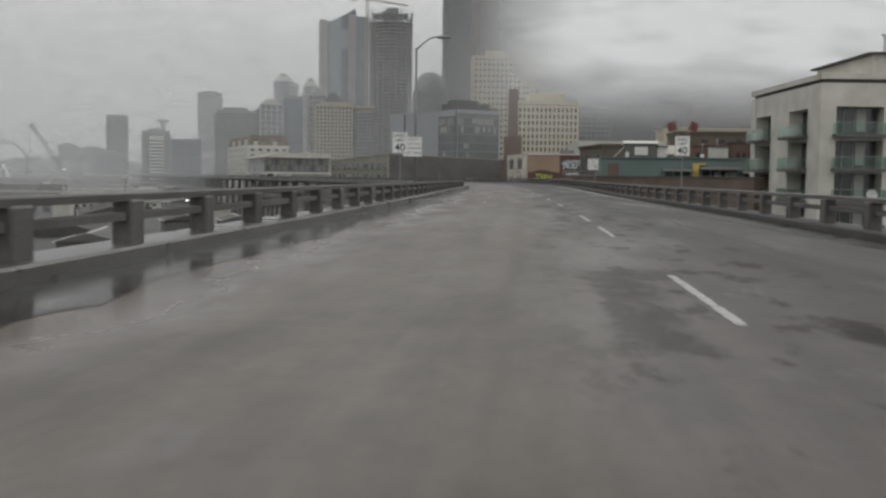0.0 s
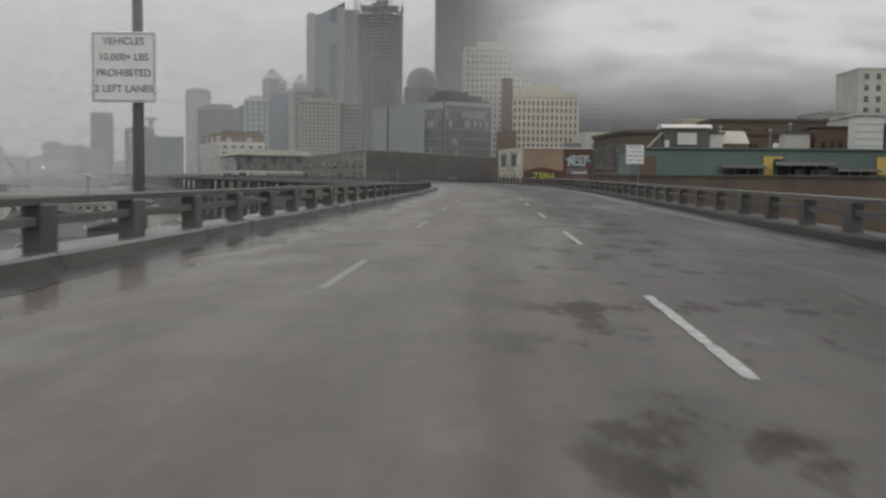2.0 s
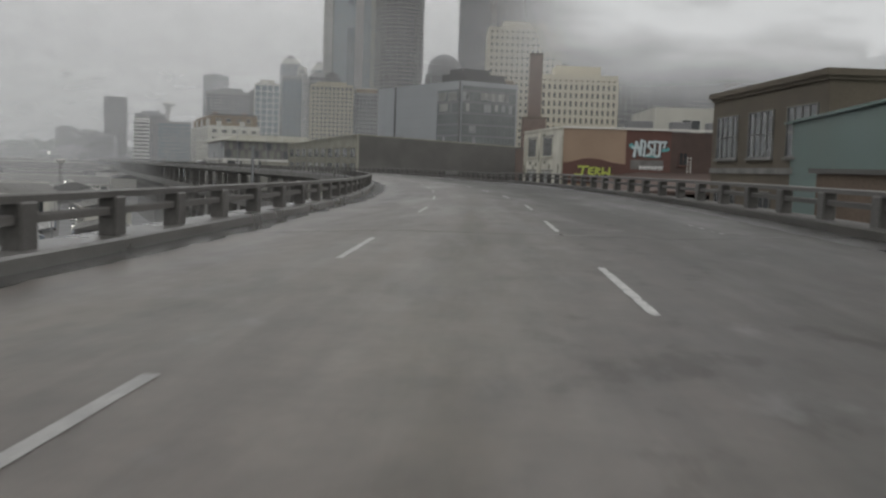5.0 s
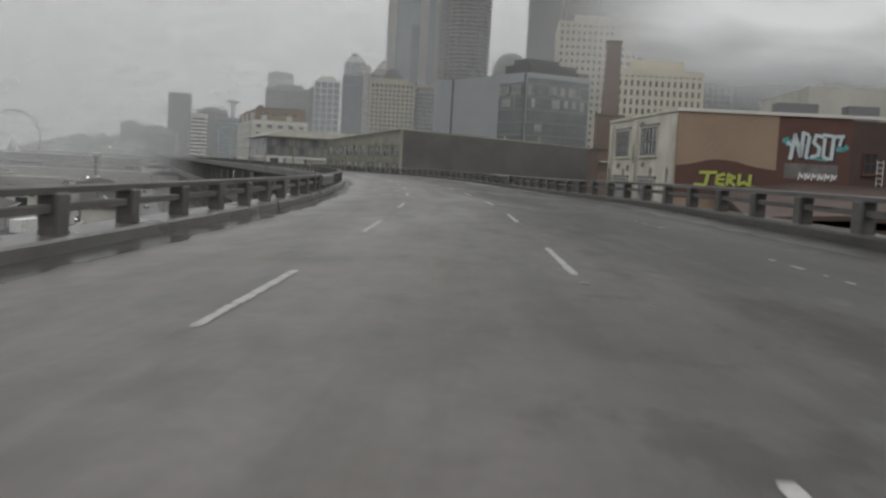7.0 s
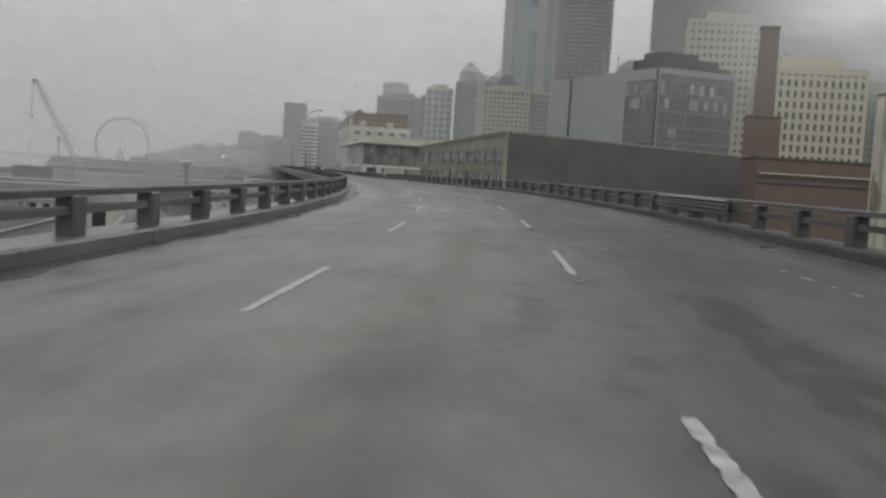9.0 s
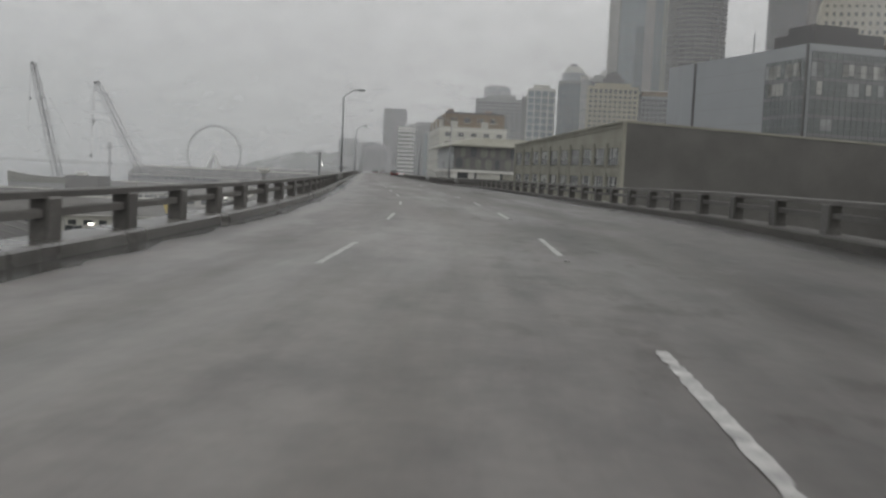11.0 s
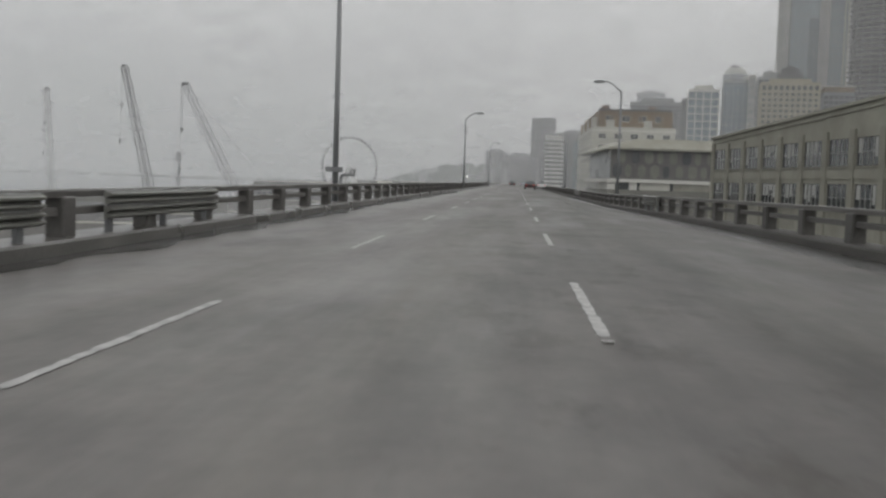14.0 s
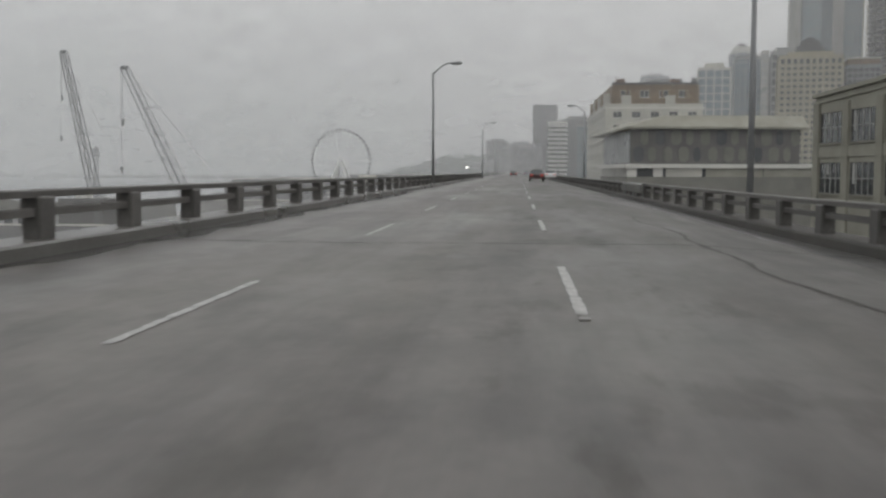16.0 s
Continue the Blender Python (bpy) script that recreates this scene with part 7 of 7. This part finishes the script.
for q in ((-120, 380, 60, 26, 5, -70, M_MIDPALE), (-196, 484, 70, 30, 6, 20, M_MIDGREY), (-228, 668, 90, 30, 5, 20, M_PALE), (-290, 790, 110, 32, 11, 20, M_MIDGREY), (-380, 960, 120, 34, 10, 10, M_PALE), (-410, 1110, 120, 34, 12, 20, M_OFFWHITE), (-90, 250, 40, 22, 5, -75, M_MIDPALE), (-110, 160, 50, 30, 5, -80, M_MIDGREY), (-95, 60, 60, 30, 6, -85, M_MIDGREY), (-75, 300, 16, 12, 6, -70, M_DKWALL), (-150, 300, 50, 24, 5, -75, M_MIDPALE)):
    shed(*q[:6], q[6], "long low waterfront shed with a shallow pitched roof", M_DKWALL if q[0] in (-228, -380) else M_ROOF)
for q in ((-70, 210, 24, 12, 6, -80, M_DKWALL), (-66, 330, 20, 10, 5, -72, M_MIDGREY), (-92, 405, 26, 12, 6, -65, M_PALE), (-128, 500, 30, 12, 6, -66, M_MIDGREY), (-160, 560, 36, 14, 7, -66, M_DKWALL), (-190, 720, 40, 16, 8, -66, M_PALE), (-245, 740, 44, 18, 8, 25, M_GREEN), (-255, 880, 50, 18, 9, -66, M_OFFWHITE), (-300, 930, 60, 20, 9, 20, M_DKWALL), (-330, 1060, 60, 20, 10, -60, M_MIDGREY), (-135, 210, 60, 20, 5, 5, M_OFFWHITE), (-190, 390, 60, 22, 5, 15, M_OFFWHITE), (-144.7, 446.0, 39, 24, 7.2, 37, M_PALE)):
    shed(*q, "small low waterfront shed with skylights", M_DKWALL if q[2] < 40 else M_ROOF)


for x, y in ((-138.4, 422.0), (-135.2, 427.6)):
    th = thing("traffic_signal", pose(x, y, 0.3, 0, 0, 20), "traffic signal showing green over the street", "traffic signal", "traffic signals")
    bm = bmesh.new()
    rod(bm, (3.5, 0, LOW - 0.3), (3.5, 0, -11.6), 0.12, 0.09, 8)
    part("pole", bm, M_STEEL, th)
    bm = bmesh.new()
    rod(bm, (3.5, 0, -11.7), (-0.3, 0, -11.5), 0.07, 0.05, 8)
    part("mast_arm", bm, M_STEEL, th)
    bm = bmesh.new()
    box(bm, -0.19, -0.15, -12.75, 0.19, 0.1, -11.65)
    bevel(bm, 0.04)
    hd = part("signal_head", bm, M_TYRE, th)
    for k, mm in ((0, M_GREENLAMP), (1, M_YELLOWP), (2, M_RED)):
        bm = bmesh.new()
        rod(bm, (0, -0.2, -12.55 + 0.34 * k), (0, -0.152, -12.55 + 0.34 * k), 0.14, 0.14, 12)
        part("lens", bm, mm, hd)

mt2 = rect(-226.5, 527.0, -197.5, 532.8)
th = thing("terminal_building", mt2, "long grey waterfront terminal with a curved parapet", "building")
WM = math.dist((-226.5, 527.0), (-197.5, 532.8))
shell(th, WM, 30, LOW, -6.6, M_MIDPALE)
bm = bmesh.new()
n = 24
fr, bk = [], []
for i in range(n + 1):
    x = 19.0 * i / n
    z = -5.55 + 1.45 * (1 - i / n) ** 2.4
    fr.append((bm.verts.new((x, -0.5, -7.4)), bm.verts.new((x, -0.5, z))))
    bk.append((bm.verts.new((x, -0.02, -7.4)), bm.verts.new((x, -0.02, z))))
for i in range(n):
    bm.faces.new((fr[i][0], fr[i + 1][0], fr[i + 1][1], fr[i][1]))
    bm.faces.new((bk[i][0], bk[i][1], bk[i + 1][1], bk[i + 1][0]))
    bm.faces.new((fr[i][1], fr[i + 1][1], bk[i + 1][1], bk[i][1]))
for i in (0, n):
    bm.faces.new((fr[i][0], fr[i][1], bk[i][1], bk[i][0]))
part("curved_parapet", bm, M_DULLOLIVE, th, "dull brown concave parapet")
bm = bmesh.new()
rod(bm, (0.3, 1.2, -6.6), (0.3, 1.2, -3.9), 0.12, 0.1, 6)
part("roof_vent", bm, M_PALE, th)
bm = bmesh.new()
box(bm, 19.2, -1.6, LOW, WM + 0.2, 8.0, -4.6)
bevel(bm, 0.1)
part("end_block", bm, M_DKWALL, th)
bm = bmesh.new()
box(bm, 21.5, 1.0, -4.598, 24.4, 3.4, -3.7)
bevel(bm, 0.08)
part("roof_box", bm, M_OFFWHITE, th)
rep("window", th, M_DARKWIN, (2.0, 0.06, 1.6), [(1.5 + 3.4 * i, -0.064, -10.5) for i in range(5)])
rep("loading_door", th, M_PALE, (3.0, 0.06, 4.0), [(1.5 + 5.5 * i, -0.064, LOW + 0.1) for i in range(3)])

th = thing("capped_tower", pose(-197.4, 644.6, 0), "concrete shaft with a wide flat cap on the waterfront", "tower")
bm = bmesh.new()
rod(bm, (0, 0, LOW), (0, 0, -2.0), 1.1, 0.9, 14)
part("shaft", bm, M_CONC, th)
bm = bmesh.new()
rod(bm, (0, 0, -2.0), (0, 0, -0.6), 1.6, 2.7, 18)
rod(bm, (0, 0, -0.598), (0, 0, 0.0), 2.8, 2.5, 18)
part("cap", bm, M_PALE, th)
th = thing("flood_lamp", pose(-578, 1580, 0), "tall lamp post with a lit lamp on the far shore", "street lamp")
bm = bmesh.new()
rod(bm, (0, 0, LOW), (0, 0, 6), 0.35, 0.2, 8)
part("pole", bm, M_STEEL, th)
bm = bmesh.new()
bmesh.ops.create_uvsphere(bm, u_segments=10, v_segments=6, radius=0.9)
bmesh.ops.translate(bm, verts=bm.verts, vec=(0, 0, 6.6))
part("lamp", bm, M_HEAD, th)


def lorry(x, y, turn, length, paint, label):
    th = thing("box_lorry", pose(x, y, LOW + 0.03, 0, 0, turn), label, "lorry", "parked lorries")
    bm = bmesh.new()
    box(bm, -1.25, -length / 2, 1.0, 1.25, length / 2, 3.8)
    bevel(bm, 0.06)
    part("cargo_box", bm, paint, th)
    bm = bmesh.new()
    box(bm, -1.15, length / 2 + 0.1, 0.6, 1.15, length / 2 + 2.0, 2.8)
    bevel(bm, 0.2, 2)
    part("cab", bm, M_BLUECAR, th)
    bm = bmesh.new()
    box(bm, -1.05, length / 2 + 1.95, 1.7, 1.05, length / 2 + 2.02, 2.5)
    part("windscreen", bm, M_DARKWIN, th)
    bm = bmesh.new()
    box(bm, -0.5, -length / 2, 0.6, 0.5, length / 2 + 1.5, 0.98)
    part("chassis", bm, M_TYRE, th)
    for sx in (-1.0, 1.0):
        for v in (-length / 2 + 1.0, -length / 2 + 2.2, length / 2 + 0.9):
            bm = bmesh.new()
            rod(bm, (sx - 0.15, v, 0.5), (sx + 0.15, v, 0.5), 0.5, 0.5, 12)
            part("wheel", bm, M_TYRE, th)


rnd = random.Random(23)
for y, off, ln, pt in ((150, 52, 9, M_WHITECAR), (172, 56, 12, M_WHITECAR), (190, 51, 8, M_BLUECAR), (215, 58, 12, M_WHITECAR), (243, 53, 9, M_PALE), (266, 60, 12, M_WHITECAR), (290, 52, 8, M_WHITECAR), (318, 57, 12, M_BLUECAR), (345, 53, 9, M_WHITECAR), (395, 50, 12, M_WHITECAR), (430, 56, 12, M_PALE), (470, 52, 9, M_WHITECAR)):
    p = at_road(y, off)
    lorry(p.x, p.y, rnd.uniform(-25, 40), ln, pt, "white box lorry parked on the waterfront lot" if pt is not M_BLUECAR else "silver blue box lorry parked on the waterfront lot")


def car(x, y, z, turn, paint, label, group, lit_rear=False, lit_front=False):
    th = thing("car", pose(x, y, z, 0, 0, turn), label, "car", group)
    bm = bmesh.new()
    prof = [(-2.2, 0.35), (-2.25, 0.75), (-2.0, 0.95), (-1.1, 1.0), (1.2, 0.98), (2.1, 0.8), (2.2, 0.5), (2.15, 0.32)]
    sides = [[bm.verts.new((sx * (0.9 if 0.4 < h < 0.96 else 0.84), v, h)) for v, h in prof] for sx in (-1, 1)]
    for i in range(len(prof)):
        j = (i + 1) % len(prof)
        bm.faces.new((sides[0][i], sides[0][j], sides[1][j], sides[1][i]))
    bm.faces.new(sides[0])
    bm.faces.new(sides[1][::-1])
    part("body", bm, paint, th)
    bm = bmesh.new()
    lo = [bm.verts.new((sx * 0.82, v, 0.97)) for sx, v in ((-1, -1.75), (1, -1.75), (1, 1.0), (-1, 1.0))]
    hi = [bm.verts.new((sx * 0.64, v, 1.42)) for sx, v in ((-1, -1.15), (1, -1.15), (1, 0.3), (-1, 0.3))]
    for i in range(4):
        bm.faces.new((lo[i], lo[(i + 1) % 4], hi[(i + 1) % 4], hi[i]))
    bm.faces.new(hi)
    bm.faces.new(lo[::-1])
    part("cabin_glass", bm, M_DARKWIN, th)
    bm = bmesh.new()
    box(bm, -0.66, -1.17, 1.422, 0.66, 0.32, 1.46)
    bevel(bm, 0.015)
    part("roof", bm, paint, th)
    for sx in (-0.82, 0.82):
        for v in (-1.35, 1.35):
            bm = bmesh.new()
            rod(bm, (sx - 0.1, v, 0.32), (sx + 0.1, v, 0.32), 0.32, 0.32, 14)
            wh = part("wheel", bm, M_TYRE, th)
            bm = bmesh.new()
            rod(bm, (sx - 0.11, v, 0.32), (sx + 0.11, v, 0.32), 0.19, 0.19, 10)
            part("rim", bm, M_GALV, wh)
        bm = bmesh.new()
        box(bm, sx * 0.75 - 0.17, -2.27, 0.68, sx * 0.75 + 0.17, -2.2, 0.84)
        part("tail_lamp", bm, M_TAIL if lit_rear else M_RED, th)
        bm = bmesh.new()
        box(bm, sx * 0.75 - 0.16, 2.1, 0.6, sx * 0.75 + 0.16, 2.2, 0.74)
        part("headlamp", bm, M_HEAD if lit_front else M_GALV, th)


for y, off, paint, words in ((486, -1.8, M_REDCAR, "dark maroon"), (520, -4.6, M_WHITECAR, "white"), (600, 1.5, M_DARKCAR, "charcoal"), (640, -2.0, M_BLUECAR, "silver")):
    p = at_road(y, off)
    car(p.x, p.y, 0, math.degrees(math.atan2(-heading(y)[0], heading(y)[1])), paint, words + " saloon car on the wet viaduct", "cars on the viaduct", lit_rear=True)
rnd = random.Random(11)
for i in range(48):
    y = 110 + i * 12 + rnd.uniform(-4, 4)
    off = rnd.choice((24, 28, 33, 38, 42))
    p = at_road(y, off)
    paint = rnd.choice((M_WHITECAR, M_DARKCAR, M_BLUECAR, M_REDCAR, M_WHITECAR))
    words = {M_WHITECAR: "white", M_DARKCAR: "charcoal", M_BLUECAR: "silver", M_REDCAR: "dark maroon"}[paint]
    tn = math.degrees(math.atan2(-heading(y)[0], heading(y)[1]))
    go = off < 34
    car(p.x, p.y, LOW + 0.03, tn + (0 if go else 180), paint, words + " car on the wet street below the viaduct", "cars on the street", lit_rear=go and rnd.random() < 0.5, lit_front=not go and rnd.random() < 0.9)

# ================= sheets that imitate windscreen glare over the city blocks ===
def glare_haze_sheet(alpha, fade, foot_z, foot_share, a, b, z0, z1, seed, lean=0.0):
    """A flat sheet imitating glare and haze from a to b; thickens sideways and upward."""
    m = haze_mat("city_glare_haze", alpha, z1 * 0.8, z1, seed)
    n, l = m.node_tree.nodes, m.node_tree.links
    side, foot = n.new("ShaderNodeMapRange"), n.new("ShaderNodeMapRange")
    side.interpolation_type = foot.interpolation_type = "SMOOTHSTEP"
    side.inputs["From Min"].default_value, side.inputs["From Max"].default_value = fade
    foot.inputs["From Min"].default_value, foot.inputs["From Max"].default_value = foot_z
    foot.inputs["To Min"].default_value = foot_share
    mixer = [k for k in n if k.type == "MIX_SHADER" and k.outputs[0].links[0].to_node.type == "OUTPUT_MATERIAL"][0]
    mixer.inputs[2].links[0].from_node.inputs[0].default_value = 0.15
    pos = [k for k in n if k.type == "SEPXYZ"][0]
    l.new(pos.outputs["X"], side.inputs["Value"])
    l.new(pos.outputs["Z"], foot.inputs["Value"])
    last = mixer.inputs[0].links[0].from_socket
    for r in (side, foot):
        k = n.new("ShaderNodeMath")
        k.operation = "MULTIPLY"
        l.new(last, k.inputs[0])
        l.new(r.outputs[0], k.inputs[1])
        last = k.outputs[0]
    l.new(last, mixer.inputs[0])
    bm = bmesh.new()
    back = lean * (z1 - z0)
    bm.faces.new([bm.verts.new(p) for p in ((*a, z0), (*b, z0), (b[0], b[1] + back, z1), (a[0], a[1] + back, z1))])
    tagged(part("glare_haze_sheet", bm, m), "pale translucent sheet standing in for windscreen glare and haze", "mist", kind="structure")


# leaned back so its face catches the sky and passes for bright glare
glare_haze_sheet(0.97, (12.0, 80.0), (24.0, 84.0), 0.03, (-8, 548), (900, 520), LOW + 0.1, 330.0, 1.3, 1.0)
glare_haze_sheet(0.14, (-12.0, 30.0), (9.0, 36.0), 0.1, (-45, 452), (420, 436), 9.0, 220.0, 5.9, 0.3)
# low sheet of imitated haze over the waterfront, thin beside the road
glare_haze_sheet(0.15, (-80.0, -150.0), (30.0, -6.0), 0.0, (-900, 470), (-72, 445), LOW + 0.1, 120.0, 8.4)

# ================= flat sheets imitating mist beyond the drive ===
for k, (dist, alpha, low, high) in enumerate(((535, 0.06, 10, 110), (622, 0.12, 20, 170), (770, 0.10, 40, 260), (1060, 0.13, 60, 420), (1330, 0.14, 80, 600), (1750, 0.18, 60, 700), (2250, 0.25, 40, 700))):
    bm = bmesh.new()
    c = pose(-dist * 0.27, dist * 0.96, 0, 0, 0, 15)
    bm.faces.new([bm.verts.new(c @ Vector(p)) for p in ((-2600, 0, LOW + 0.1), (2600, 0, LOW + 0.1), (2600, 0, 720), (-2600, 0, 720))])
    tagged(part("mist_sheet", bm, haze_mat("mist_sheet", alpha, low, high, 3.1 * k)), "thin grey translucent sheet standing in for rain mist over the city", "mist", kind="structure")
